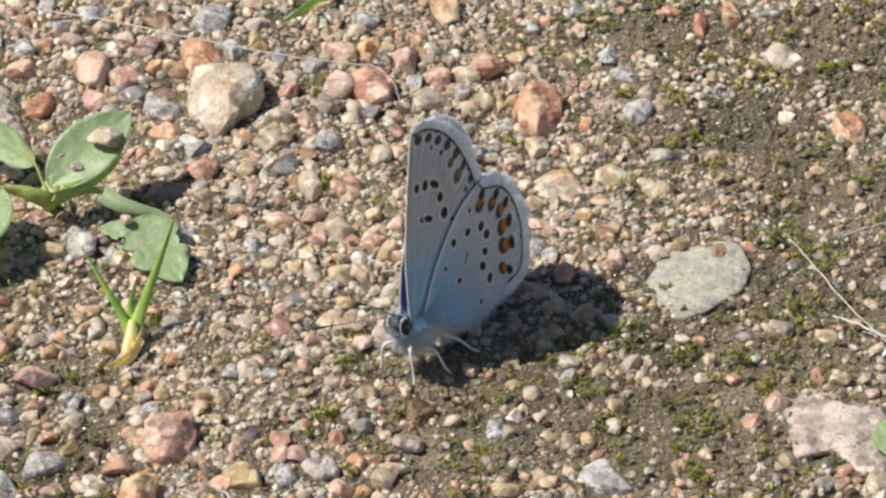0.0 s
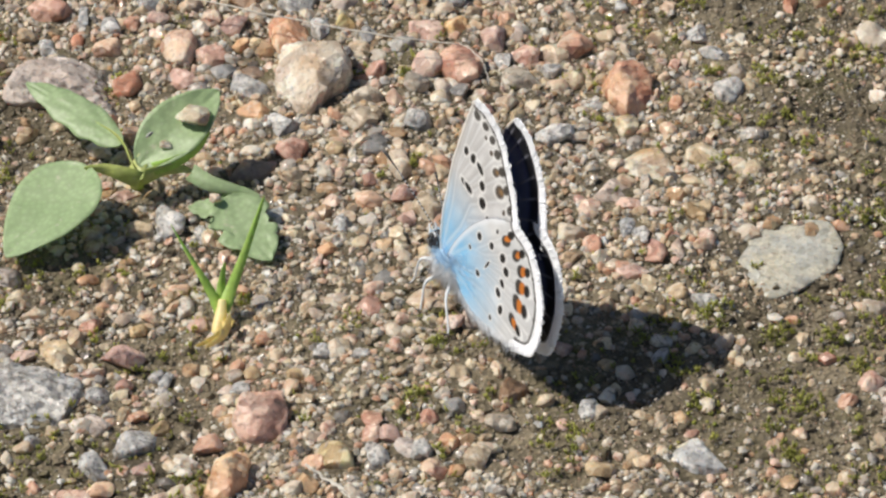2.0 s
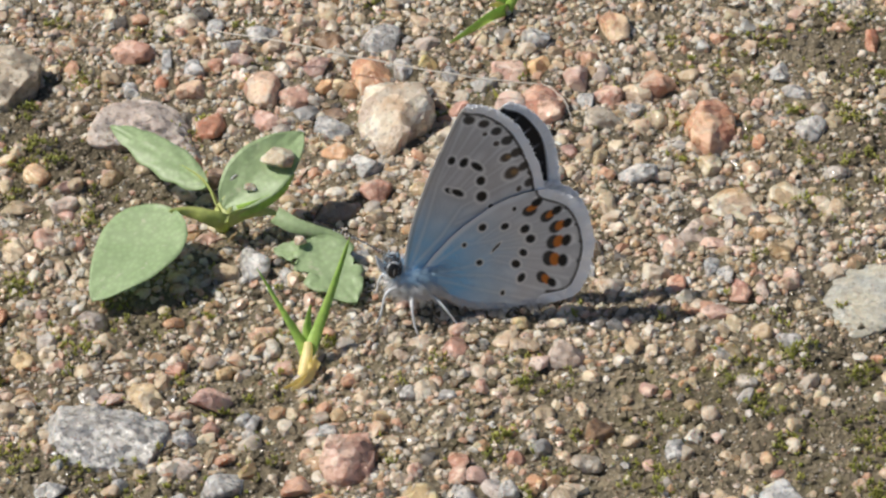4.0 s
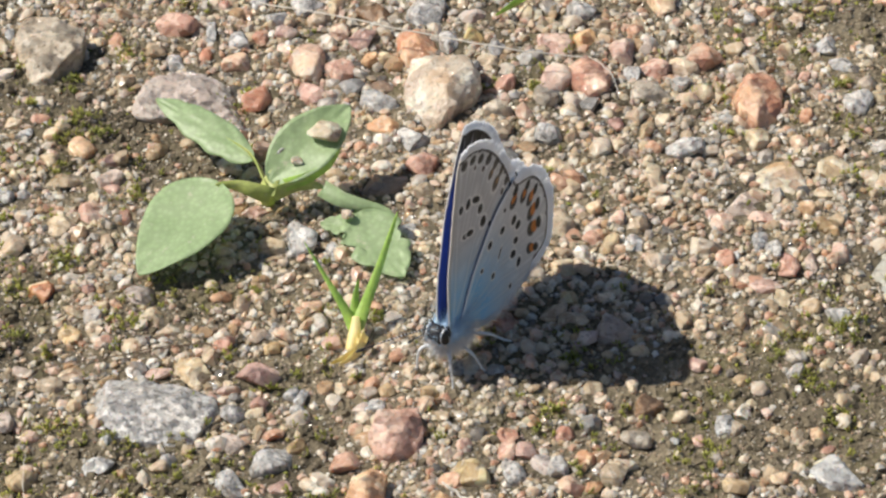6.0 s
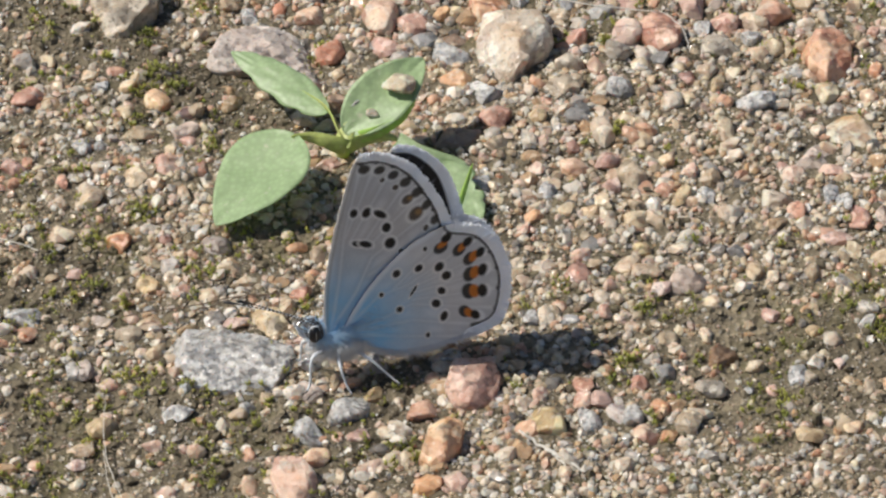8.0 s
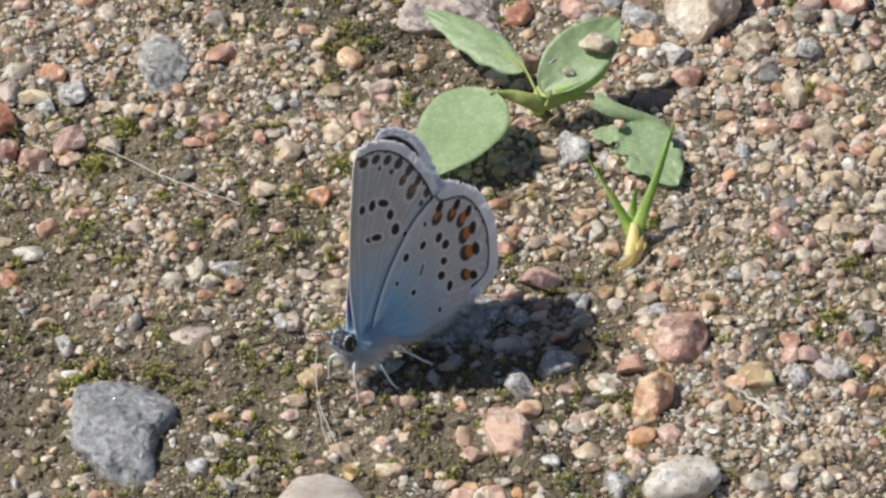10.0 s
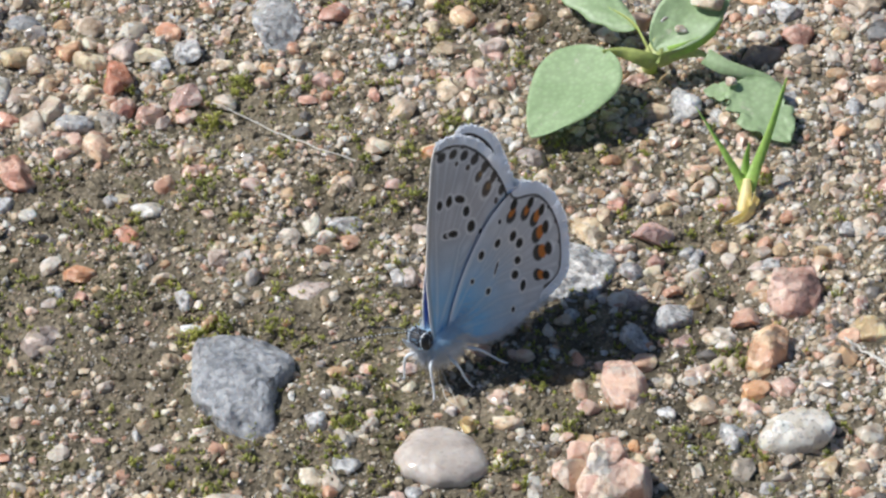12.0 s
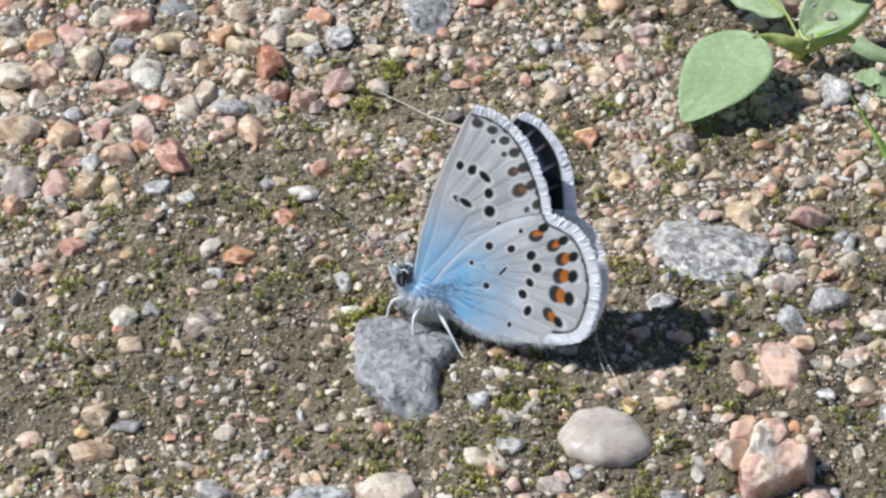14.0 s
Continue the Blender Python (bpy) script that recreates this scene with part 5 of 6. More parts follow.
def moss_clump(rng, x, y, radius, count, verts, faces):
    """Tiny pointed leaves in little stars, added to the lists."""
    for _ in range(count):
        a, d = rng.uniform(0, 6.28), radius * rng.random() ** 0.7
        px, py = x + d * math.cos(a), y + d * 1.1 * math.sin(a)
        base = np.array((px, py, soil_height(px, py) + 0.05 + 0.45 * (1 - d / radius) * rng.random()))
        for _ in range(5):
            w = rng.uniform(0, 6.28)
            way = np.array((math.cos(w), math.sin(w), rng.uniform(0.5, 1.8)))
            way = way / np.linalg.norm(way) * rng.uniform(0.22, 0.5)
            side = np.cross(way, (0, 0, 1)) * 0.26
            at = len(verts)
            for q in (base, base + way * 0.55 + side, base + way + (0, 0, 0.03), base + way * 0.55 - side, base + way * 0.5 + (0, 0, -0.05)):
                verts.append(q * MM)
            faces += [(at, at + 1, at + 2, at + 3), (at, at + 3, at + 4), (at, at + 4, at + 1), (at + 4, at + 3, at + 2), (at + 4, at + 2, at + 1)]


def grow_moss():
    rng = np.random.default_rng(21)
    verts, faces = [], []
    for x, y, r in ((-33.7, -15.6, 1.2), (-29.9, -15.6, 1), (-34.9, -16.7, 0.8), (-32.4, -4.6, 0.7), (-25.1, -24.6, 0.8), (-21.6, -23.6, 0.9), (-13.3, -20.6, 0.7), (-32.9, 9.4, 0.7),
                    (-21.2, -2.2, 0.6), (-19.3, -3.9, 0.6), (-33.8, -15.5, 1.3), (-34.8, -16.8, 1), (-25.1, -24.4, 0.8), (-27.8, -31.5, 1.2), (-34.7, 5.2, 1.2), (-32.9, 9.1, 0.8),
                    (-30.5, 2.2, 0.8), (-53.3, -13.2, 1.1), (-34.7, -1.1, 0.8), (-18.3, 5.0, 0.8), (-37.9, -28.0, 0.6), (-33.3, -30.3, 0.7), (-11.4, -24.7, 0.9), (-15.0, -27.8, 0.8),
                    (-17.1, -32.4, 0.9), (-4.4, -25.4, 0.6), (-19.6, 23.7, 1), (-18.3, 19.9, 1.2), (-15.6, 27.1, 1), (-18.9, 5.2, 1), (-21.3, 2.4, 0.9), (31.7, -1.3, 1.1),
                    (12.8, -9.6, 0.8), (-16.8, 18.2, 0.8), (1.7, -0.4, 0.5), (43.4, 7.8, 1.5), (41.2, 8.2, 1.1), (35.5, -10.5, 1.2), (30.8, -10.5, 0.9), (13.1, -9.5, 0.8),
                    (35.4, -3.5, 0.9), (31.6, -1.3, 0.8), (40.7, -6.8, 0.8), (44.8, 6.0, 1.3), (37.3, -10.0, 1.1), (42.9, 0.4, 1.2), (39.0, -4.1, 1), (36.3, 22.8, 1),
                    (14.1, -4.6, 0.6), (35.9, -15.3, 1), (28.8, -6.2, 0.7), (46.9, 25.9, 0.8)):
        moss_clump(rng, x, y, r * 1.15, int(15 * r * r + 8), verts, faces)
    for _ in range(5600):
        x, y = rng.uniform(-64, 56), rng.uniform(-36, 38)
        k = bare(x, y)
        if k > 0.15 and noise.noise((x / 3.2, y / 3.2, 5.5)) > -0.05:
            moss_clump(rng, x, y, rng.uniform(0.25, 0.8), rng.integers(1, 5), verts, faces)
    ob = part("moss", (verts, faces), MOSS, None)
    return tagged(ob, "low yellow-green moss tufts on the bare soil", "moss", kind="stuff")


grow_moss()


def build_seedling():
    plant = thing("seedling", "young weed rosette with oval green leaves on pale stalks", "plant")
    leaf = part("leaf", leaf_blade((-8.60, 9.60, 2.80), (-13.05, 8.95, 1.70), (-8.43, 4.36, 2.50), (-13.60, 2.52, 1.00), 0.5), LEAF, plant, "large oval green leaf")
    part("stalk", strap([(-5.30, 9.50, 1.80), (-6.40, 9.40, 2.35), (-7.60, 9.55, 2.65), (-8.90, 9.35, 2.85)], 1.15, 0.2), STALK, leaf, "yellow-green stalk")
    leaf = part("leaf", leaf_blade((-6.50, 12.74, 2.20), (-10.29, 14.38, 2.00), (-9.24, 17.19, 2.70), (-13.23, 18.82, 2.40), -0.4, 0.3), LEAF, plant, "drooping green leaf dusted with grit")
    part("stalk", strap([(-5.35, 9.70, 1.70), (-5.95, 11.10, 2.05), (-6.45, 12.45, 2.25), (-7.20, 13.60, 2.30), (-8.60, 14.90, 2.35)], 1.0, 1.2), STALK, leaf, "pale stalk")
    leaf = part("leaf", leaf_blade((-5.38, 10.28, 2.30), (-4.21, 13.47, 4.60), (-1.22, 10.98, 3.60), (-0.22, 15.07, 4.80), 0.7), LEAF, plant, "upright green leaf holding grains of sand")
    part("stalk", strap([(-5.45, 9.55, 1.60), (-5.40, 10.00, 2.00), (-5.05, 10.70, 2.50), (-4.20, 11.50, 3.10)], 1.5, -0.8), STALK, leaf, "pale stalk")
    part("rolled_edge", strap([(-4.40, 10.00, 2.30), (-3.00, 10.15, 2.75), (-1.60, 10.80, 3.30), (-0.75, 12.00, 3.85)], 0.9, 0.1), BLADE, leaf, "bright rolled leaf edge")
    leaf = part("leaf", leaf_blade((0.36, 8.11, 1.50), (-0.45, 4.86, 0.70), (3.57, 6.89, 1.20), (3.44, 2.80, 0.50), 0.2, 0.75), LEAF, plant, "torn green leaf lying on the gravel")
    part("lobe", leaf_blade((1.28, 7.94, 1.30), (-0.55, 6.67, 0.70), (-0.21, 8.60, 1.10), (-2.12, 7.95, 0.70), 0.2, 0.6), LEAF, leaf, "torn strip of leaf")
    part("stalk", strap([(-5.20, 9.60, 1.80), (-3.90, 9.95, 2.20), (-2.60, 10.00, 2.25), (-1.80, 9.80, 2.10)], 0.95, 0.3), STALK, leaf, "yellowing stalk")
    part("strip", strap([(-1.95, 9.80, 2.10), (-0.90, 9.10, 1.90), (0.30, 8.75, 1.70), (1.70, 8.55, 1.45), (2.60, 8.30, 1.30)], 1.15, 0.5), LEAF, leaf, "narrow green strip of leaf")
    part("crown", tube(curve([(-5.62, 11.40, -0.20), (-5.50, 10.30, 1.10), (-5.40, 9.60, 1.95)], 8), np.linspace(0.55, 0.32, 8), 10), STALK, plant, "yellow-green crown")
    part("stub", strap([(-5.00, 9.20, 0.50), (-4.80, 8.90, 1.10), (-4.45, 8.75, 1.50)], 0.7, 0.6), WITHERED, plant, "short dry stub")
    return plant


def build_sprout():
    plant = thing("grass_sprout", "small bright green grass sprout with yellowed base", "grass")
    part("blade", strap([(0.24, -2.30, 0.50), (-0.33, -1.41, 1.40), (-1.30, -0.30, 2.60), (-2.94, 2.25, 4.00)], 0.72, 0.4), BLADE, plant)
    part("blade", strap([(0.49, -2.30, 0.50), (0.96, -1.26, 1.50), (1.88, 0.39, 3.40), (3.08, 3.55, 5.40)], 0.85, -0.3), BLADE, plant)
    part("blade", strap([(0.38, -2.03, 0.50), (0.31, -1.19, 1.30), (0.39, -0.57, 2.00), (0.57, 0.06, 2.70)], 0.7, 0.0), BLADE, plant)
    part("sheath", tube(curve([(0.03, -3.96, -0.10), (0.24, -3.11, 0.30), (0.39, -2.37, 0.70), (0.42, -1.84, 1.20)], 10), (0.3, 0.36, 0.4, 0.42, 0.42, 0.4, 0.36, 0.32, 0.28, 0.24), 10), YELLOWED, plant, "pale yellow sheath")
    part("dead_blade", strap([(0.97, -2.92, 0.70), (0.52, -4.21, 0.60), (-0.30, -4.95, 0.50), (-1.23, -5.19, 0.15)], 0.75, 0.8), YELLOWED, plant, "withered yellow blade")
    part("dead_blade", strap([(0.69, -3.45, 0.60), (0.52, -4.47, 0.50), (-0.01, -5.06, 0.40), (-0.66, -5.25, 0.10)], 0.6, 0.2), YELLOWED, plant, "withered yellow blade")
    return plant


def build_far_grass():
    plant = thing("grass_tuft", "low tuft of fresh grass at the gravel edge", "grass")
    part("blade", strap([(13.35, 34.32, 0.30), (12.11, 32.68, 0.90), (10.75, 31.19, 0.90), (9.32, 30.18, 0.50)], 0.8, 0.6), BLADE, plant)
    part("blade", strap([(13.35, 34.45, 0.30), (12.80, 34.43, 1.20), (12.10, 34.80, 2.00), (10.92, 35.30, 2.60)], 0.7, 0.3), BLADE, plant)
    part("blade", strap([(13.43, 34.32, 0.30), (13.86, 34.43, 1.20), (14.77, 34.53, 2.20), (16.02, 34.98, 2.60)], 0.7, -0.4), BLADE, plant)
    part("blade", strap([(13.27, 34.06, 0.20), (12.96, 34.18, 0.60), (12.57, 34.05, 0.90), (12.10, 33.78, 1.00)], 0.7, 0.1), YELLOWED, plant, "yellowish blade")
    return plant


build_seedling()
build_sprout()
build_far_grass()
weed = thing("weed", "single round green leaf on a short stalk", "plant")
weed_leaf = part("leaf", leaf_blade((49.74, -14.08, 1.00), (48.38, -11.14, 1.10), (48.29, -14.75, 0.90), (46.86, -12.82, 0.80), 0.3), LEAF, weed)
part("stalk", tube(curve([(51.28, -13.50, -0.10), (50.59, -13.96, 0.60), (49.74, -14.08, 1.00)], 8), np.linspace(0.25, 0.2, 8)), STALK, weed_leaf)

# grains caught on the upright leaf
def leaf_grain(kind, x, y, z, width, depth, height):
    ob = pebble(kind, x, y, z, width, depth, height)
    ob.matrix_basis = pose(x * MM, y * MM, z * MM)
    return tagged(ob, "pale grain of quartz lying on a green leaf", "grain")


leaf_grain("white", *(-1.97, 12.64, 4.55), 2.3, 2.4, 1.3)
leaf_grain("bluegrey", *(-4.72, 11.95, 3.55), 0.8, 0.7, 0.5)
leaf_grain("white", *(-3.59, 11.07, 3.40), 1.0, 0.7, 0.4)
leaf_grain("cream", *(-0.29, 7.71, 1.75), 0.9, 1.0, 0.6)

fibre("long white fibre lying across the pebbles", [(-6.76, 30.90, 1.20), (0.31, 27.24, 2.40), (5.69, 25.69, 2.20), (10.27, 24.39, 2.20), (15.60, 23.66, 1.90)], 0.055, FIBRE)
fibre("thin pale fibre on bare soil", [(-34.59, 5.66, 1.30), (-30.83, 3.63, 0.60), (-28.03, 2.20, 0.50), (-25.06, 0.86, 0.30)], 0.05, FIBRE)
fibre("dry straw piece on the gravel", [(5.98, -17.32, 1.20), (7.09, -18.08, 0.80), (8.27, -19.01, 0.70), (10.05, -20.34, 0.50)], 0.1, FIBRE)
fibre("dry straw piece on the gravel", [(7.60, -18.29, 0.80), (8.27, -19.11, 0.60), (9.09, -20.08, 0.40)], 0.07, FIBRE)
fibre("curved grey hair on soil", [(-19.83, -13.98, 0.70), (-19.80, -16.79, 0.60), (-19.28, -19.81, 0.50), (-18.27, -22.88, 0.40)], 0.03, FIBRE)
fibre("thin pale hair on soil", [(-19.70, -18.37, 0.50), (-19.36, -20.90, 0.60), (-18.84, -22.64, 0.50), (-18.06, -23.31, 0.30)], 0.026, FIBRE)
fibre("thin dark twig on the gravel", [(-19.44, -6.32, 0.90), (-15.20, -5.35, 0.90), (-11.48, -4.42, 1.00), (-8.26, -4.24, 0.90)], 0.045, TWIG)
fibre("thin dark twig on soil", [(-14.63, -5.70, 0.80), (-12.23, -4.60, 0.80), (-8.92, -3.77, 0.70)], 0.045, TWIG)
fibre("pale fibre on mossy soil", [(42.96, 6.99, 0.80), (44.44, 4.13, 0.80), (46.38, 0.30, 0.70), (48.81, -3.58, 0.70)], 0.05, FIBRE)
fibre("pale straw on mossy soil", [(45.43, -0.47, 0.40), (46.98, -1.53, 0.60), (49.71, -3.69, 0.70)], 0.09, FIBRE)
fibre("thin pale straw on mossy soil", [(46.49, 7.11, 0.70), (48.40, 8.04, 0.80), (50.72, 9.15, 0.70)], 0.06, FIBRE)
fibre("bent hair rising from a stone", [(15.60, 23.84, 2.00), (16.90, 22.41, 1.90), (17.45, 21.33, 1.30), (17.63, 20.74, 0.80)], 0.04, FIBRE)


# ---- the butterfly ----
def wing_material():
    n = Nodes("wing_scales")
    scales = n.node("VertexColor", "scales")
    col = scales.outputs["Color"]
    grain = n.mix(0.25, col, n.ramp(n.noise(9000.0, 2.0, 0.6), (0.3, grey(0.35)), (0.7, grey(0.65))), "OVERLAY")
    n.bump(n.noise(7000.0, 2.0, 0.6), 0.35, 0.00003)
    n.done(grain, 0.5, 0.3)
    glow = n.node("BsdfTranslucent", Color=n.mix(1.0, grain, scales.outputs["Alpha"], "MULTIPLY"))
    both = n.node("AddShader")
    n.tree.links.new(n.shader.outputs[0], both.inputs[0])
    n.tree.links.new(glow.outputs[0], both.inputs[1])
    n.tree.links.new(both.outputs[0], n.output.inputs[0])
    return n.material


WING, CHITIN, EYE = wing_material(), plain_material("dark_cuticle", (0.03, 0.03, 0.035), 0.5, 0.3), plain_material("black_eye", (0.008, 0.008, 0.01), 0.4, 0.1)
WHITE_SCALE, BLUE_FUR, PALE_FUR = plain_material("white_scales", (0.72, 0.74, 0.76), 0.7, 0.5), plain_material("blue_hair", (0.46, 0.65, 0.83), 0.7), plain_material("pale_hair", (0.80, 0.81, 0.83), 0.75)


def fringe_material():
    n = Nodes("white_fringe")
    n.done(n.ramp(n.noise(2500.0), (0.3, (0.66, 0.665, 0.68)), (0.7, (0.76, 0.765, 0.78))), 0.8, 0.2)
    soft = n.node("BsdfTranslucent", Color=(0.4, 0.4, 0.4, 1))
    both = n.node("AddShader")
    n.tree.links.new(n.shader.outputs[0], both.inputs[0])
    n.tree.links.new(soft.outputs[0], both.inputs[1])
    n.tree.links.new(both.outputs[0], n.output.inputs[0])
    return n.material


FRINGE = fringe_material()

FORE = dict(
    centre=(-2.7, 7.2), hinge=(0.7, 0.2),
    rest=((0.95, 0.0), (1.0, 1.0), (0.98, 2.2), (0.85, 3.8), (0.55, 5.6), (0.1, 7.7), (-0.5, 9.8), (-1.05, 11.6), (-1.45, 12.5)),
    margin=((-1.8, 12.8), (-2.7, 12.78), (-3.6, 12.45), (-4.7, 11.72), (-5.6, 10.7), (-6.4, 9.3), (-7.0, 7.9), (-7.32, 6.5), (-7.3, 5.7)),
    back=((-6.4, 4.8), (-4.6, 3.4), (-2.4, 1.7), (-0.4, 0.1), (0.4, -0.3)),
    fringe=0.52,
    veins=(((0.6, 0.3), (-0.1, 4.0), (-0.5, 7.2), (-1.9, 12.5)), ((-0.55, 7.0), (-2.9, 12.4)), ((-0.9, 6.8), (-4.0, 11.9)), ((-1.6, 6.3), (-5.1, 11.0)),
           ((-1.9, 6.0), (-6.0, 9.8)), ((0.6, 0.3), (-1.2, 3.0), (-2.2, 5.3), (-6.7, 8.3)), ((-2.0, 4.0), (-7.1, 6.8))),
    spots=((-1.19, 8.73, 0.24, 0.30, 10), (-2.01, 8.61, 0.27, 0.36, 25), (-2.86, 8.34, 0.24, 0.46, -52), (-3.23, 7.29, 0.28, 0.34, 0), (-3.42, 6.11, 0.34, 0.38, 0),
           (-1.38, 6.5, 0.21, 0.40, -70), (-1.86, 6.36, 0.22, 0.42, -62), (-4.1, 5.35, 0.16, 0.20, 0)),
    marks=((-1.97, 11.75, 0.26), (-2.95, 11.5, 0.24), (-3.8, 10.98, 0.24), (-4.55, 10.35, 0.26), (-5.25, 9.5, 0.28), (-5.85, 8.45, 0.27), (-6.35, 7.25, 0.25),
           (-3.1, 10.75, 0.15), (-3.9, 10.1, 0.18), (-4.62, 9.1, 0.32), (-5.15, 7.95, 0.44), (-5.75, 6.75, 0.18)),
    orange=(),
)
HIND = dict(
    centre=(-5.4, 2.1), hinge=(-0.2, 0.0),
    rest=((-0.1, 0.2), (-0.7, 1.4), (-1.8, 3.05), (-3.2, 4.62), (-4.6, 5.75), (-6.1, 6.5)),
    margin=((-7.6, 6.82), (-9.2, 6.28), (-10.25, 5.05), (-10.85, 3.5), (-11.05, 2.3), (-10.95, 0.8), (-10.6, -0.55), (-9.9, -1.3), (-8.5, -1.75)),
    back=((-6.3, -2.15), (-4.5, -2.35), (-2.9, -2.1), (-1.7, -1.5), (-0.6, -0.7)),
    fringe=0.66,
    veins=(((0, 0), (-2.5, 2.4), (-4.4, 2.9), (-8.9, 5.5)), ((-3.5, 2.8), (-7.2, 6.2)), ((-4.5, 2.6), (-9.8, 4.3)), ((-4.7, 2.2), (-10.2, 3.0)), ((-4.7, 1.7), (-10.2, 1.5)),
           ((0, 0), (-2.5, 0.6), (-4.6, 1.4), (-9.8, 0.1)), ((0, 0), (-4.6, 0.2), (-8.9, -1.0)), ((0, 0), (-4.0, -0.9), (-7.5, -1.6))),
    spots=((-3.71, 3.88, 0.24, 0.28, 20), (-5.14, 4.02, 0.23, 0.28, 40), (-6.46, 3.87, 0.28, 0.34, 30), (-6.91, 3.11, 0.30, 0.32, 0), (-4.77, 2.37, 0.09, 0.42, 32),
           (-6.57, 2.02, 0.24, 0.29, -30), (-6.2, 1.13, 0.27, 0.31, -30), (-6.67, 0.11, 0.23, 0.36, 15), (-2.7, 2.47, 0.14, 0.17, 0), (-3.82, 1.16, 0.2, 0.22, 0), (-5.6, -1.12, 0.14, 0.2, 0), (-5.6, 5.35, 0.14, 0.17, 0)),
    marks=(),
    orange=((-6.75, 5.48, 1.0), (-8.02, 5.03, 1.0), (-8.72, 4.18, 1.05), (-8.75, 2.98, 1.15), (-8.68, 1.6, 1.2), (-8.3, 0.03, 1.0)),
)


def to_line(p, line):
    """Distance of the points p from a line of points."""
    best = np.full(len(p), 1e9)
    for a, b in zip(line[:-1], line[1:]):
        d = b - a
        t = np.clip(((p - a) @ d) / (d @ d + 1e-12), 0, 1)
        best = np.minimum(best, np.linalg.norm(p - a - t[:, None] * d, axis=1))
    return best


def step(v, edge, soft):
    """1 below edge, 0 above, soft between."""
    return np.clip((edge + soft - v) / (2 * soft), 0, 1)


def dab(colour, mask, tint):
    colour += (np.array(tint) - colour) * mask[:, None]


def ovals(p, x, y, a, b, turn):
    t = radians(turn)
    q = (p - (x, y)) @ np.array([[math.cos(t), -math.sin(t)], [math.sin(t), math.cos(t)]])
    return np.hypot(q[:, 0] / a, q[:, 1] / b)


def underside(p, w, rim, edge, hind):
    """Scale colours of the wing's outer face: pale grey, ringed black spots, orange lunules, white fringe. The light on
    the hindwing's front fold is painted in as well.
    """
    c = np.tile(np.array((0.575, 0.565, 0.56) if not hind else (0.63, 0.635, 0.64)), (len(p), 1))
    wave = np.array([noise.noise((a * 0.9, b * 0.9, 4.0)) for a, b in p])
    c *= (1 + 0.05 * wave)[:, None]
    far = np.hypot(p[:, 0] - w["hinge"][0], p[:, 1] - w["hinge"][1])
    dust = np.clip((7.0 - far) / 4.6, 0, 1) ** 1.1 * (1.0 if hind else 0.9) * (0.95 + 0.3 * wave)
    dab(c, np.clip(dust, 0, 1), (0.25, 0.545, 0.82))
    veins = np.minimum.reduce([to_line(p, np.array(v, float)) for v in w["veins"]])
    dab(c, (0.25 if hind else 0.35) * step(veins, 0.09, 0.09), (0.86, 0.88, 0.90))
    far_out = np.clip((far - 2.0) / 3.0, 0, 1)
    dab(c, 0.16 * far_out * step(np.abs(veins - 0.13), 0.05, 0.05), (0.34, 0.33, 0.33))
    dab(c, 0.25 * far_out * step(-veins, -0.34, 0.12) * np.clip(0.5 + 1.5 * wave, 0, 1), (0.96, 0.97, 0.98))
    inner = np.clip((2.6 - rim) / 1.2, 0, 1)
    dab(c, 0.5 * inner * step(veins, 0.16, 0.1), (0.9, 0.9, 0.9))
    for x, y, a, b, turn in w["spots"]:
        d = ovals(p, x, y, a * 1.1, b * 1.1, turn)
        dab(c, 0.6 * step(d, 1.45, 0.15), (0.9, 0.89, 0.87))
        dab(c, step(d, 0.95, 0.16), (0.014, 0.013, 0.014))
    for coat in (0, 1):
        for i, (x, y, r) in enumerate(w["marks"]):
            out = np.array((x, y)) - np.array((-1.0, 5.0))
            turn = -math.degrees(math.atan2(out[1], out[0]))
            k = noise.noise((x * 2.1, y * 2.1, 1.0))
            r *= 1.38 if i < 7 else 1.12
            d = ovals(p, x, y, r * (0.88 + 0.25 * k), r * (1.15 - 0.25 * k), turn) + 0.12 * wave
            if not coat:
                dab(c, 0.6 * step(d, 1.45, 0.2), (0.92, 0.91, 0.89))
                continue
            dab(c, 0.94 * step(d, 0.98, 0.2), (0.03, 0.023, 0.018) if i < 7 else (0.07, 0.045, 0.03))
            if r > 0.3 and i > 6:
                dab(c, 0.6 * step(ovals(p, x - 0.16, y + 0.06, r * 0.5, r * 0.5, 0), 0.9, 0.3), (0.42, 0.24, 0.09))
    for i, (x, y, r) in enumerate(w["orange"]):
        out = np.array((x, y)) - np.array((-4.6, 2.2))
        out /= np.linalg.norm(out)
        turn = math.degrees(math.atan2(out[1], out[0]))
        at = lambda k: (x + out[0] * k, y + out[1] * k)
        dab(c, 0.75 * step(ovals(p, *at(0.78), 0.36, 0.5, -turn), 1.0, 0.15), (0.92, 0.92, 0.92))
        dab(c, 0.95 * step(ovals(p, *at(-0.30 * r), 0.38 * r, 0.50 * r, -turn) + 0.1 * wave, 1.0, 0.12), (0.02, 0.018, 0.016))
        dab(c, step(ovals(p, *at(0.0), (0.20 if i < 2 else 0.27) * r, 0.42 * r, -turn) + 0.1 * wave, 1.0, 0.13), (0.60, 0.19, 0.03))
        dab(c, step(ovals(p, *at(0.45 * r), 0.27 * r, 0.40 * r, -turn) + 0.1 * wave, 1.0, 0.16), (0.015, 0.015, 0.016))
    f = w["fringe"]
    whole = np.maximum(step(p[:, 0], -8.35, 0.1), step(-p[:, 1], -2.0, 0.1)) if hind else np.ones(len(p))
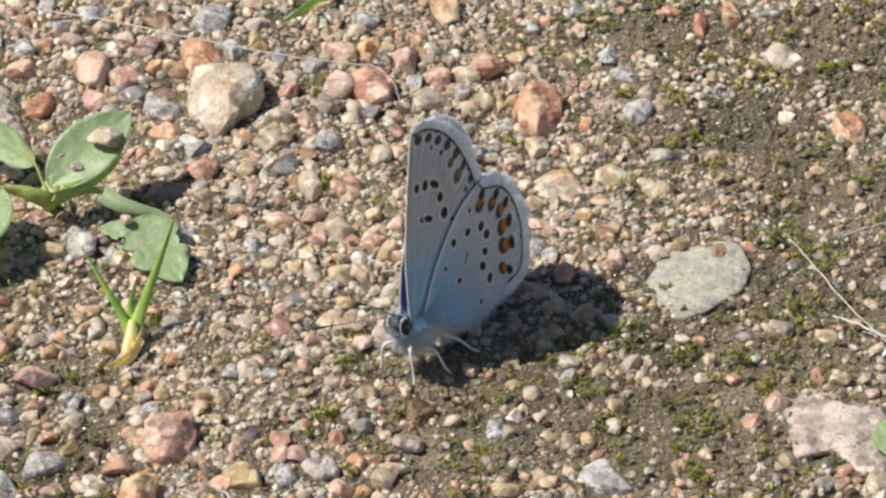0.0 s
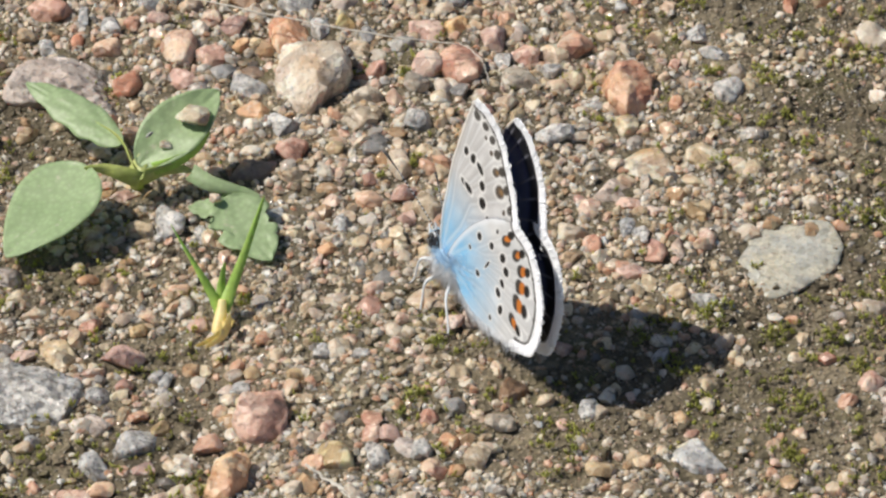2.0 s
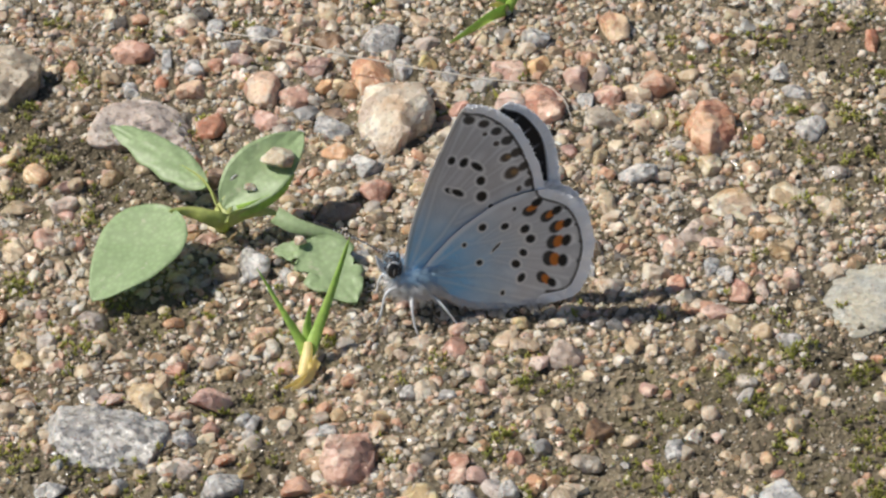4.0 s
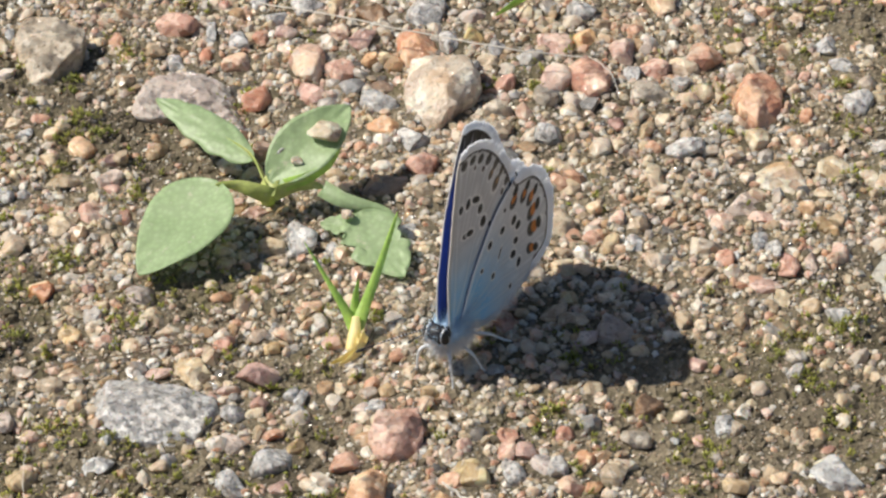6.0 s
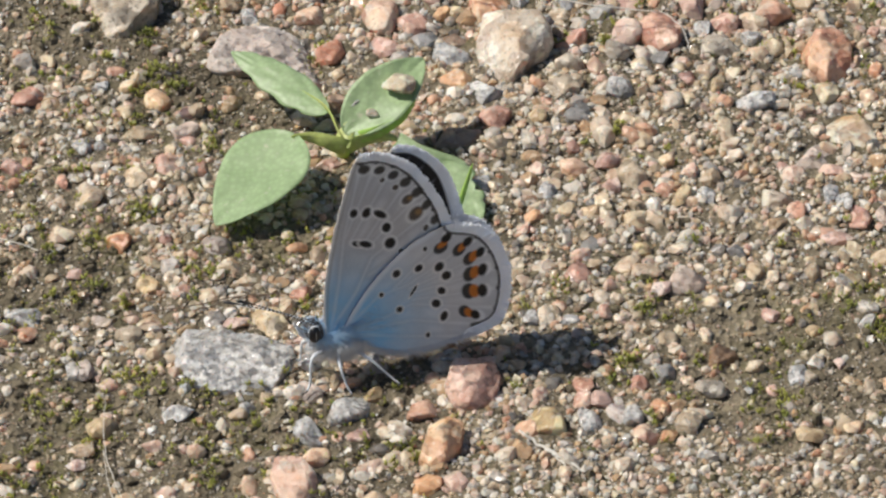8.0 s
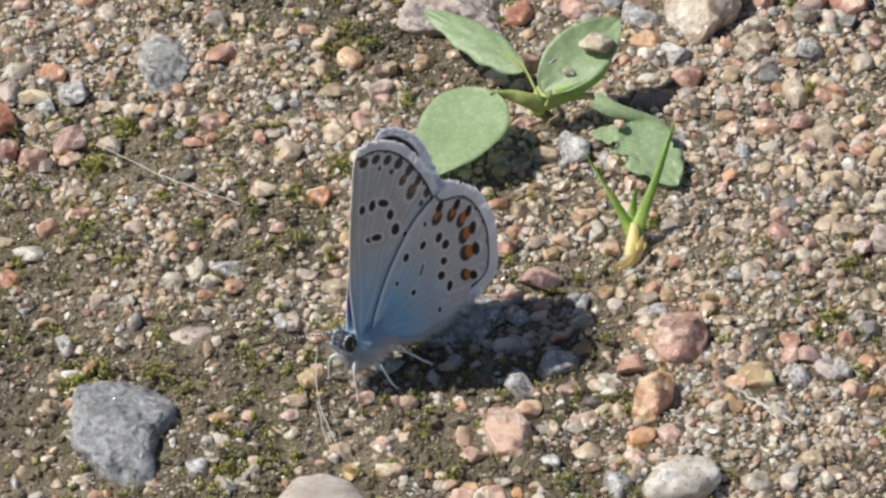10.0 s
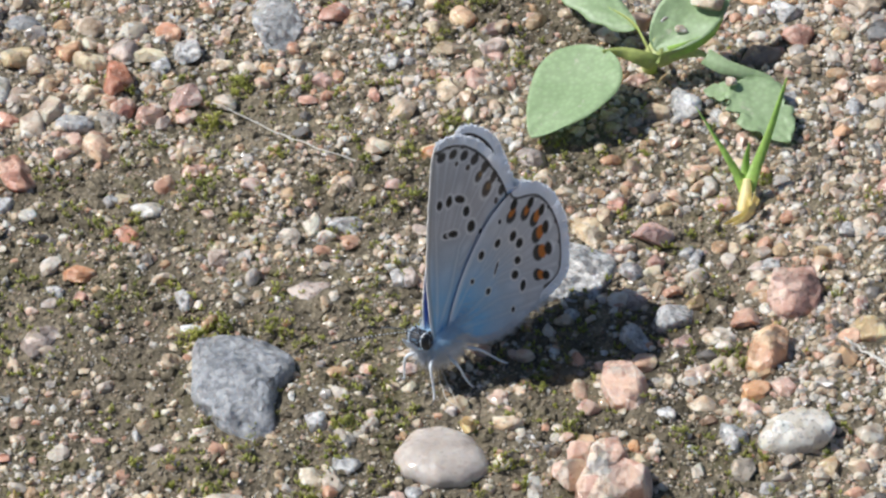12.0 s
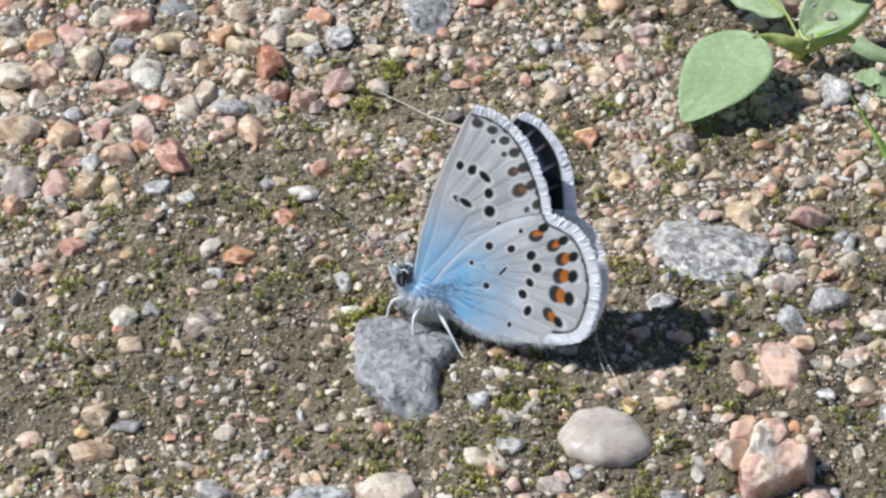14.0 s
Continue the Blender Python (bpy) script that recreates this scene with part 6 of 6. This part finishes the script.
    dab(c, 0.94 * whole * step(np.abs(rim - f - 0.07), (0.085 if hind else 0.09) + 0.03 * wave + 0.11 * step(veins, 0.12, 0.08), 0.04), (0.035, 0.03, 0.028))
    comb = 0.5 + 0.5 * np.sin(edge * 13.0 + 3 * wave)
    dab(c, step(rim, f - 0.03, 0.04), (0.80, 0.81, 0.83))
    dab(c, 0.22 * step(np.abs(rim - f * 0.62), 0.04, 0.05), (0.60, 0.58, 0.57))
    dab(c, 0.25 * step(np.abs(rim - f * 0.5), f * 0.3, 0.08) * step(veins, 0.07, 0.05), (0.36, 0.34, 0.34))
    dab(c, 0.14 * step(rim, f * 0.9, 0.05) * comb * comb, (0.5, 0.5, 0.5))
    if hind:
        # light caught by the folded front edge, painted as a pale band
        dab(c, 0.7 * step(to_line(p, np.array(w["rest"], float)), 0.26, 0.14), (0.88, 0.91, 0.95))
    else:
        costa = to_line(p, np.array(w["rest"], float))
        dab(c, 0.4 * step(np.abs(costa - 0.22), 0.08, 0.06), (0.32, 0.27, 0.22))
        dab(c, 0.85 * step(costa, 0.11, 0.05), (0.92, 0.87, 0.80))
    return c


def upperside(p, w, rim, edge, hind):
    """Scale colours of the wing's inner face: violet blue, broad black border, white fringe. Shade on this face is
    painted into the blue.
    """
    c = np.tile(np.array((0.085, 0.14, 0.40)), (len(p), 1))
    veins = np.minimum.reduce([to_line(p, np.array(v, float)) for v in w["veins"]])
    f = w["fringe"]
    # brownish dark tone plus painted shade, deepening the blue towards the border
    dab(c, np.clip((4.6 - rim) / 2.6, 0, 1) * 0.75, (0.03, 0.032, 0.06))
    dab(c, 0.5 * step(veins, 0.07, 0.06), (0.11, 0.11, 0.16))
    f = f + 0.1 if hind else f + np.interp(p[:, 1], (6.0, 10.0, 12.8), (0.34, 0.12, -0.12))
    band = step(rim, f + 0.95, 0.22)
    dab(c, band, (0.009, 0.009, 0.012))
    dab(c, 0.7 * step(np.abs(rim - f - 1.1), 0.75, 0.25) * step(veins, 0.06, 0.06), (0.30, 0.30, 0.36))
    dab(c, 0.35 * step(np.abs(rim - f - 1.7), 0.5, 0.3), (0.20, 0.20, 0.26))
    dab(c, step(rim, f - 0.03, 0.04), (0.78, 0.79, 0.81))
    dab(c, 0.3 * step(rim, f * 0.5, 0.1) * step(veins, 0.14, 0.1), (0.45, 0.43, 0.42))
    if not hind:
        dab(c, 0.9 * step(to_line(p, np.array(w["rest"], float)), 0.12, 0.05), (0.70, 0.66, 0.60))
    return c


def hairs(rng, count, root, way, length, width=0.03):
    """Fine hairs as thin three-sided spikes. root(rng), way(rng, p) give place and direction in mm."""
    verts, faces = [], []
    for _ in range(count):
        p = np.array(root(rng))
        d = np.array(way(rng, p))
        d = d / np.linalg.norm(d)
        a = np.cross(d, (0.31, 0.52, 0.79))
        a = a / np.linalg.norm(a)
        b = np.cross(d, a)
        ln = length * rng.uniform(0.6, 1.2)
        bend = rng.normal(size=3) * 0.1 * ln
        at = len(verts)
        for q, r in ((p, width), (p + d * ln * 0.5 + bend * 0.5, width * 0.7)):
            for k in range(3):
                verts.append((q + (a * math.cos(k * 2.094) + b * math.sin(k * 2.094)) * r) * MM)
        verts.append((p + d * ln + bend) * MM)
        for k in range(3):
            m = (k + 1) % 3
            faces += [(at + k, at + m, at + 3 + m, at + 3 + k), (at + 3 + k, at + 3 + m, at + 6)]
    return verts, faces


def build_wing(name, w, side, lift, parent, label):
    """A wing as a thin closed leaf. side: +1 outer face to the left, -1 to the right."""
    hind = name == "hindwing"
    rest, margin, back = (np.array(w[k], float) for k in ("rest", "margin", "back"))
    loop = np.concatenate([rest, margin, back, rest[:1]])
    line = curve(loop.tolist(), 360)[:-1]
    n, rings = len(line), 62
    comb = np.array([noise.noise((i * 1.3, 2.0, side)) for i in range(n)])
    edge_margin = curve(margin.tolist(), 90)
    near = step(to_line(line, edge_margin), 0.15, 0.1)
    centre = np.array(w["centre"])
    away = line - centre
    line = line + away / np.linalg.norm(away, axis=1)[:, None] * ((comb * 0.10 + 0.07 * np.abs(np.sin(np.arange(n) * 0.42))) * near + np.array([0.05 * noise.noise((i * 0.21, 5.0, 0.0)) for i in range(n)]))[:, None]
    if hind:
        tuft = step(to_line(line, curve(back.tolist(), 60)), 0.15, 0.1)
        line = line + away / np.linalg.norm(away, axis=1)[:, None] * (np.abs(comb) * 0.22 * tuft)[:, None]
    p = np.concatenate([[centre]] + [centre + (line - centre) * ((k + 1) / rings) for k in range(rings)])
    rim = to_line(p, edge_margin)
    along = np.arctan2(p[:, 1] - centre[1], p[:, 0] - centre[0]) * 6.0
    veins = np.minimum.reduce([to_line(p, np.array(v, float)) for v in w["veins"]])
    far = np.hypot(p[:, 0] - w["hinge"][0], p[:, 1] - w["hinge"][1])
    wavy = np.array([noise.noise((a * 0.35, b * 0.35, 11.0)) for a, b in p])
    y = lift + 0.10 * np.sin(np.clip(far / 12.0, 0, 1) * math.pi) + 0.10 * wavy * np.clip(far / 6, 0, 1) + 0.010 * step(veins, 0.04, 0.08) - 0.012 * np.clip(far / 3.0, 0, 1) * np.cos(np.clip(veins / 0.5, 0, 1) * math.pi)
    thick = 0.03
    outer = np.stack([p[:, 0], side * (y + thick), p[:, 1]], 1)
    inside = np.stack([p[:, 0], side * (y - thick), p[:, 1]], 1)
    faces = []
    for sheet, flip in ((0, side < 0), (len(p), side > 0)):
        for i in range(n):
            j = (i + 1) % n
            loose = sheet > 0 and near[i] > 0.5  # past the wing's membrane one layer of fringe is left
            tri = [sheet, sheet + 1 + i, sheet + 1 + j]
            faces.append(tri[::-1] if flip else tri)
            for k in range(rings - 1):
                if loose and rim[1 + k * n + i] < w["fringe"] - 0.14:
                    continue
                q = [sheet + 1 + k * n + i, sheet + 1 + (k + 1) * n + i, sheet + 1 + (k + 1) * n + j, sheet + 1 + k * n + j]
                faces.append(q[::-1] if flip else q)
    last = 1 + (rings - 1) * n
    faces += [(last + i, last + (i + 1) % n, len(p) + last + (i + 1) % n, len(p) + last + i) for i in range(n) if near[i] < 0.5]
    ob = part(name, ((np.concatenate([outer, inside]) * MM).tolist(), faces), WING, parent, label)
    trim = curve(margin.tolist(), 420)
    out = trim - centre
    out /= np.linalg.norm(out, axis=1)[:, None]
    hy = np.interp(np.linspace(0, 1, 420), np.linspace(0, 1, len(edge_margin)), [y[np.argmin(((p - q) ** 2).sum(1))] for q in edge_margin])

    def fringe_scales(count):
        """Loose flat scales in a comb along the margin, each turned a little on its own axis."""
        r = np.random.default_rng(int(9 + side))
        verts, quads = [], []
        for _ in range(count):
            i = r.integers(420)
            depth = w["fringe"] * r.uniform(0.65, 1.1) * (1.0 if hind or side > 0 else np.interp(trim[i][1], (6.0, 10.0, 12.8), (1.2, 1.0, 0.7)))
            q = trim[i] - out[i] * depth
            root = np.array((q[0], side * (hy[i] + r.uniform(-0.05, 0.05)), q[1]))
            way = np.array((out[i][0] + r.normal() * 0.05, r.normal() * 0.07, out[i][1] + r.normal() * 0.05))
            turn = r.normal() * 0.3
            across = np.array((-out[i][1] * math.cos(turn), math.sin(turn), out[i][0] * math.cos(turn))) * r.uniform(0.045, 0.07)
            reach = depth + r.uniform(-0.05, 0.16)
            at = len(verts)
            for k, wide in ((0.0, 0.6), (0.5, 1.0), (0.92, 0.9), (1.0, 0.35)):
                p0 = root + way * reach * k
                verts += [(p0 - across * wide) * MM, (p0 + across * wide) * MM]
            quads += [(at + k, at + k + 1, at + k + 3, at + k + 2) for k in (0, 2, 4)]
        return verts, quads

    part("fringe", fringe_scales(620), FRINGE, ob, "white fringe of fine scales")
    colour = np.concatenate([underside(p, w, rim, along, hind), upperside(p, w, rim, along, hind)])
    thin = np.tile(0.05 + 0.4 * step(rim, w["fringe"] - 0.03, 0.04), 2)  # loose fringe scales let light through
    layer = ob.data.color_attributes.new("scales", "FLOAT_COLOR", "POINT")
    layer.data.foreach_set("color", np.concatenate([np.clip(colour, 0, 1), thin[:, None]], 1).ravel())
    return ob


MID = -0.45  # the body's middle, to the right of the left wings' hinge


def build_butterfly():
    root = thing("butterfly", "small blue butterfly with closed spotted wings standing on gravel", "butterfly")
    fore_l = build_wing("forewing", FORE, 1, 0.02, root, "pale grey forewing with black spots and white fringe")
    hind_l = build_wing("hindwing", HIND, 1, 0.16, root, "pale hindwing with orange and black marks, blue-dusted base")
    fore_r = build_wing("forewing", FORE, -1, 0.02, root, "forewing turned to show violet blue inner face")
    hind_r = build_wing("hindwing", HIND, -1, 0.16, root, "hindwing with violet blue inner face and black border")
    rng = np.random.default_rng(3)
    thorax = part("thorax", blob((0.1, MID, -0.55), (1.5, 0.85, 1.05)), BLUE_FUR, root, "thorax under dense pale blue hair")
    abdomen = [(-0.9, MID, -0.75), (-2.2, MID, -1.0), (-3.8, MID, -1.25), (-5.4, MID, -1.35), (-6.6, MID, -1.25), (-7.1, MID, -1.15)]
    part("abdomen", tube(curve(abdomen, 18), np.interp(np.linspace(0, 1, 18), (0, 0.2, 0.6, 0.9, 1), (0.45, 0.52, 0.48, 0.36, 0.1)), 14), PALE_FUR, root, "slender pale abdomen half hidden between the hindwings")

    def on(centre, radii, low=-1.0, high=1.0):
        def pick(r):
            while True:
                d = r.normal(size=3)
                d /= np.linalg.norm(d)
                if low <= d[2] <= high:
                    return np.array(centre) + d * np.array(radii)
        return pick

    lean = lambda centre, flow: (lambda r, p: (p - np.array(centre)) * 0.8 + np.array(flow) + r.normal(size=3) * 0.25)
    part("hair", hairs(rng, 800, on((0.1, MID, -0.4), (1.45, 0.85, 0.95), -0.2, 1.0), lean((0.1, MID, -0.4), (-0.7, 0, 0.2)), 0.8, 0.018), BLUE_FUR, thorax, "pale blue hair")
    part("hair", hairs(rng, 1700, on((0.0, MID, -0.6), (1.45, 0.85, 1.0), -1.0, 0.2), lean((0.0, MID, -0.4), (-0.5, 0, -0.5)), 1.1, 0.018), PALE_FUR, thorax, "white breast hair")
    # soft hair along the lower edge of each hindwing
    for wing, side in ((hind_l, 1), (hind_r, -1)):
        low_edge = curve([(-0.6, -0.6), (-1.7, -1.4), (-2.9, -1.95), (-4.5, -2.2), (-6.3, -2.05), (-8.3, -1.65)], 200)
        pick = lambda r: (lambda q: (q[0], side * (0.22 + r.uniform(-0.05, 0.1)), q[1] + r.uniform(0, 0.35)))(low_edge[r.integers(200)])
        part("hair", hairs(rng, 1000, pick, lambda r, p: (-0.75 + r.normal() * 0.15, side * r.normal() * 0.25, -0.7 + r.normal() * 0.25), 0.9, 0.016), PALE_FUR, wing, "white hair along the inner edge")
        blue_at = lambda r: (lambda s, k: (-0.5 - 2.9 * s, side * 0.24, 0.5 + 2.2 * s * k - 1.3 * s * (1 - k)))(r.random(), r.random())
        part("hair", hairs(rng, 240, blue_at, lambda r, p: (-1.0, side * (0.12 + 0.1 * r.random()), -0.12 + r.normal() * 0.35), 0.5, 0.014), BLUE_FUR, wing, "blue hair on the wing base")

    head = part("head", blob((1.62, MID, 0.25), (0.62, 0.78, 0.72)), CHITIN, root, "small head, dark with white scales")
    part("hair", hairs(rng, 90, on((1.62, MID, 0.25), (0.6, 0.7, 0.7), -0.4, 1.0), lean((1.4, MID, 0.0), (0.1, 0, 0.3)), 0.38, 0.025), BLUE_FUR, head, "short bluish hair")
    part("hair", hairs(rng, 70, on((1.62, MID, 0.1), (0.6, 0.7, 0.7), -1.0, 0.0), lean((1.6, MID, 0.2), (0.1, 0, -0.5)), 0.45, 0.025), PALE_FUR, head, "white hair")
    for side in (1, -1):
        c = (1.66, MID + side * 0.60, 0.32)
        part("eye_ring", blob((c[0] - 0.04, c[1] - side * 0.04, c[2]), (0.455, 0.155, 0.62), 3, 0.0), WHITE_SCALE, head, "white ring round the eye")
        eye = part("eye", blob((c[0], c[1] + side * 0.05, c[2]), (0.41, 0.28, 0.58), 3, 0.0), EYE, head, "glossy black oval eye")
        part("stripe", blob((c[0] - 0.04, c[1] + side * 0.06, c[2]), (0.045, 0.285, 0.5), 3, 0.0), WHITE_SCALE, eye, "white stripe across the eye")
        part("eye_ring", blob((c[0] - 0.42, c[1] - side * 0.02, c[2] + 0.05), (0.16, 0.20, 0.55), 3, 0.0), CHITIN, head, "black line behind the eye")
        part("palp", tube(curve([(1.95, MID + side * 0.22, -0.1), (2.35, MID + side * 0.24, 0.15), (2.6, MID + side * 0.24, 0.55), (2.78, MID + side * 0.22, 0.85)], 9), (0.14, 0.16, 0.16, 0.15, 0.13, 0.11, 0.08, 0.06, 0.03)), WHITE_SCALE, head, "white palp with dark tip")
        start = (1.8, MID + side * 0.3, 0.85)
        reach = (4.9, 1.2 if side > 0 else -2.3, 3.6 if side > 0 else 0.9)
        path = curve([start, (start[0] + reach[0] * 0.3, start[1] + reach[1] * 0.33, start[2] + reach[2] * 0.36), (start[0] + reach[0] * 0.7, start[1] + reach[1] * 0.72, start[2] + reach[2] * 0.75), (start[0] + reach[0], start[1] + reach[1], start[2] + reach[2])], 26)
        antenna = part("antenna", tube(path, [0.042] * 20 + [0.055, 0.08, 0.1, 0.1, 0.08, 0.03], 7), CHITIN, head, "thin dark antenna with white bands")
        for k in range(1, 18):
            a, b = path[k], path[k + 1]
            part("band", tube([a, a + (b - a) * 0.3], [0.048, 0.048], 7), WHITE_SCALE, antenna)
    # legs: hip, knee, ankle, foot, standing on z of the ground
    for side in (1, -1):
        for hip, knee, ankle, foot in (((0.9, 0.3, -1.1), (2.0, 1.1, -1.0), (2.25, 1.35, -2.5), (2.5, 1.5, -3.0)), ((0.2, 0.35, -1.3), (0.35, 1.7, -1.5), (0.1, 2.1, -2.6), (-0.15, 2.35, -3.1)), ((-0.7, 0.35, -1.3), (-1.7, 1.5, -1.55), (-2.8, 1.95, -2.7), (-3.3, 2.2, -3.1))):
            spot = [(q[0], MID + side * q[1], q[2]) for q in (hip, knee, ankle, foot)]
            if side < 0:
                spot = [(q[0], q[1], q[2] - 0.18 * abs(q[1] - MID)) for q in spot[:3]] + [(spot[3][0], spot[3][1] * 0.9, spot[3][2] + 0.45)]
            else:
                spot = [(q[0], q[1], q[2] - 0.13 * abs(q[1] - MID)) for q in spot]
            leg = part("leg", tube(curve(spot, 22), np.interp(np.linspace(0, 1, 22), (0, 0.25, 0.4, 0.75, 1), (0.15, 0.13, 0.085, 0.07, 0.045)), 8), WHITE_SCALE, root, "white-scaled leg with dark foot")
            part("foot", tube(curve([spot[3], (spot[3][0] + 0.2, spot[3][1] + side * 0.06, spot[3][2] - 0.12), (spot[3][0] + 0.4, spot[3][1] + side * 0.1, spot[3][2] - 0.16)], 6), [0.05, 0.05, 0.05, 0.045, 0.04, 0.02], 6), CHITIN, leg, "dark foot")
    return root, fore_r, hind_r


butterfly, right_forewing, right_hindwing = build_butterfly()


def motions():
    walk(butterfly, [
        (0, pose(0.01881, -0.00423, 0.00327, 15.2, -6.7, 229.8)),
        (0.5, pose(0.01696, -0.00404, 0.00329, 15.2, 2.0, 201.3)),
        (1, pose(0.01567, -0.00230, 0.00332, 18.0, 1.5, 162.3)),
        (1.5, pose(0.01460, -0.00066, 0.00331, 12.4, 8.6, 141.4)),
        (2, pose(0.01478, -0.00030, 0.00344, 6.8, 3.6, 121.6)),
        (2.5, pose(0.01284, 0.00198, 0.00320, 1.8, 4.9, 121.3)),
        (3, pose(0.00938, 0.00232, 0.00319, 8.5, 1.2, 145.3)),
        (3.5, pose(0.00777, 0.00284, 0.00325, 8.7, -7.3, 166.8)),
        (6, pose(0.00689, -0.00505, 0.00330, 1.4, 3.5, 237.1)),
        (6.5, pose(0.00443, -0.00740, 0.00330, 1.9, 0.2, 231.2)),
        (7, pose(0.00087, -0.00964, 0.00330, 7.5, -2.5, 215.0)),
        (9.5, pose(-0.01378, -0.01159, 0.00332, 6.9, 3.0, 190.7)),
        (10, pose(-0.01657, -0.01540, 0.00331, 11.0, 1.8, 223.0)),
        (10.5, pose(-0.01712, -0.01682, 0.00330, 14.0, -6.4, 231.8)),
        (11, pose(-0.01693, -0.01673, 0.00331, 12.4, -5.8, 229.9)),
        (11.5, pose(-0.01652, -0.01720, 0.00331, 9.8, -4.0, 242.5)),
        (12, pose(-0.01909, -0.01959, 0.00331, 12.1, -0.8, 225.0)),
        (12.5, pose(-0.02474, -0.02016, 0.00331, 24.0, 0.7, 191.4)),
        (13, pose(-0.02670, -0.01859, 0.00332, 18.5, 3.1, 168.5)),
        (13.5, pose(-0.02964, -0.01737, 0.00331, 18.0, 0.0, 162.8)),
        (14, pose(-0.03024, -0.01717, 0.00334, 17.5, -0.7, 162.5)),
    ])
    right_rows = [
        (0, pose(0, -0.0009, 0, -3.2, -10.1, 2.8)),
        (0.5, pose(0, -0.0009, 0, -0.3, -11.6, 3.2)),
        (1, pose(0, -0.0009, 0, 6.6, -13.1, 3.2)),
        (1.5, pose(0, -0.0009, 0, 8.9, -5.9, 1.3)),
        (2, pose(0, -0.0009, 0, 1.9, -10.4, 1.3)),
        (2.5, pose(0, -0.0009, 0, 2.0, -12.0, 0.4)),
        (3, pose(0, -0.0009, 0, -0.2, -11.9, 1.8)),
        (3.5, pose(0, -0.0009, 0, 1.8, -13.3, 2.1)),
        (6, pose(0, -0.0009, 0, 3.0, -13.5, 0.3)),
        (6.5, pose(0, -0.0009, 0, 1.9, -13.5, 0.5)),
        (7, pose(0, -0.0009, 0, 0.8, -11.9, 1.7)),
        (9.5, pose(0, -0.0009, 0, 0.8, -11.9, 1.5)),
        (10, pose(0, -0.0009, 0, 0.7, -13.2, 2.6)),
        (10.5, pose(0, -0.0009, 0, -2.2, -10.2, 2.6)),
        (11, pose(0, -0.0009, 0, 0.9, -7.3, 1.6)),
        (11.5, pose(0, -0.0009, 0, 0.7, -14.8, 2.6)),
        (12, pose(0, -0.0009, 0, -0.3, -13.2, 2.9)),
        (12.5, pose(0, -0.0009, 0, 1.5, -16.1, 3.8)),
        (13, pose(0, -0.0009, 0, 2.7, -11.7, 2.9)),
        (13.5, pose(0, -0.0009, 0, 0.6, -13.1, 3.4)),
        (14, pose(0, -0.0009, 0, 3.7, -11.6, 3.0)),
    ]
    hind_rows = [
        (0, pose(0, -0.0009, 0, -2.3, -2.0, 0.5)),
        (0.5, pose(0, -0.0009, 0, -0.0, -2.3, 0.6)),
        (1, pose(0, -0.0009, 0, 5.4, -2.6, 0.6)),
        (1.5, pose(0, -0.0009, 0, 7.0, -1.2, 0.3)),
        (2, pose(0, -0.0009, 0, 1.6, -2.1, 0.2)),
        (2.5, pose(0, -0.0009, 0, 1.6, -2.4, 0.1)),
        (3, pose(0, -0.0009, 0, -0.0, -2.4, 0.4)),
        (3.5, pose(0, -0.0009, 0, 1.6, -2.7, 0.4)),
        (6, pose(0, -0.0009, 0, 2.3, -2.7, 0.1)),
        (6.5, pose(0, -0.0009, 0, 1.6, -2.7, 0.1)),
        (7, pose(0, -0.0009, 0, 0.8, -2.4, 0.3)),
        (9.5, pose(0, -0.0009, 0, 0.8, -2.4, 0.3)),
        (10, pose(0, -0.0009, 0, 0.8, -2.7, 0.5)),
        (10.5, pose(0, -0.0009, 0, -1.6, -2.0, 0.5)),
        (11, pose(0, -0.0009, 0, 0.8, -1.5, 0.3)),
        (11.5, pose(0, -0.0009, 0, 0.8, -3.0, 0.5)),
        (12, pose(0, -0.0009, 0, -0.0, -2.6, 0.6)),
        (12.5, pose(0, -0.0009, 0, 1.5, -3.2, 0.7)),
        (13, pose(0, -0.0009, 0, 2.3, -2.3, 0.6)),
        (13.5, pose(0, -0.0009, 0, 0.8, -2.6, 0.7)),
        (14, pose(0, -0.0009, 0, 3.1, -2.3, 0.6)),
    ]
    walk(right_forewing, right_rows)
    walk(right_hindwing, hind_rows)


motions()
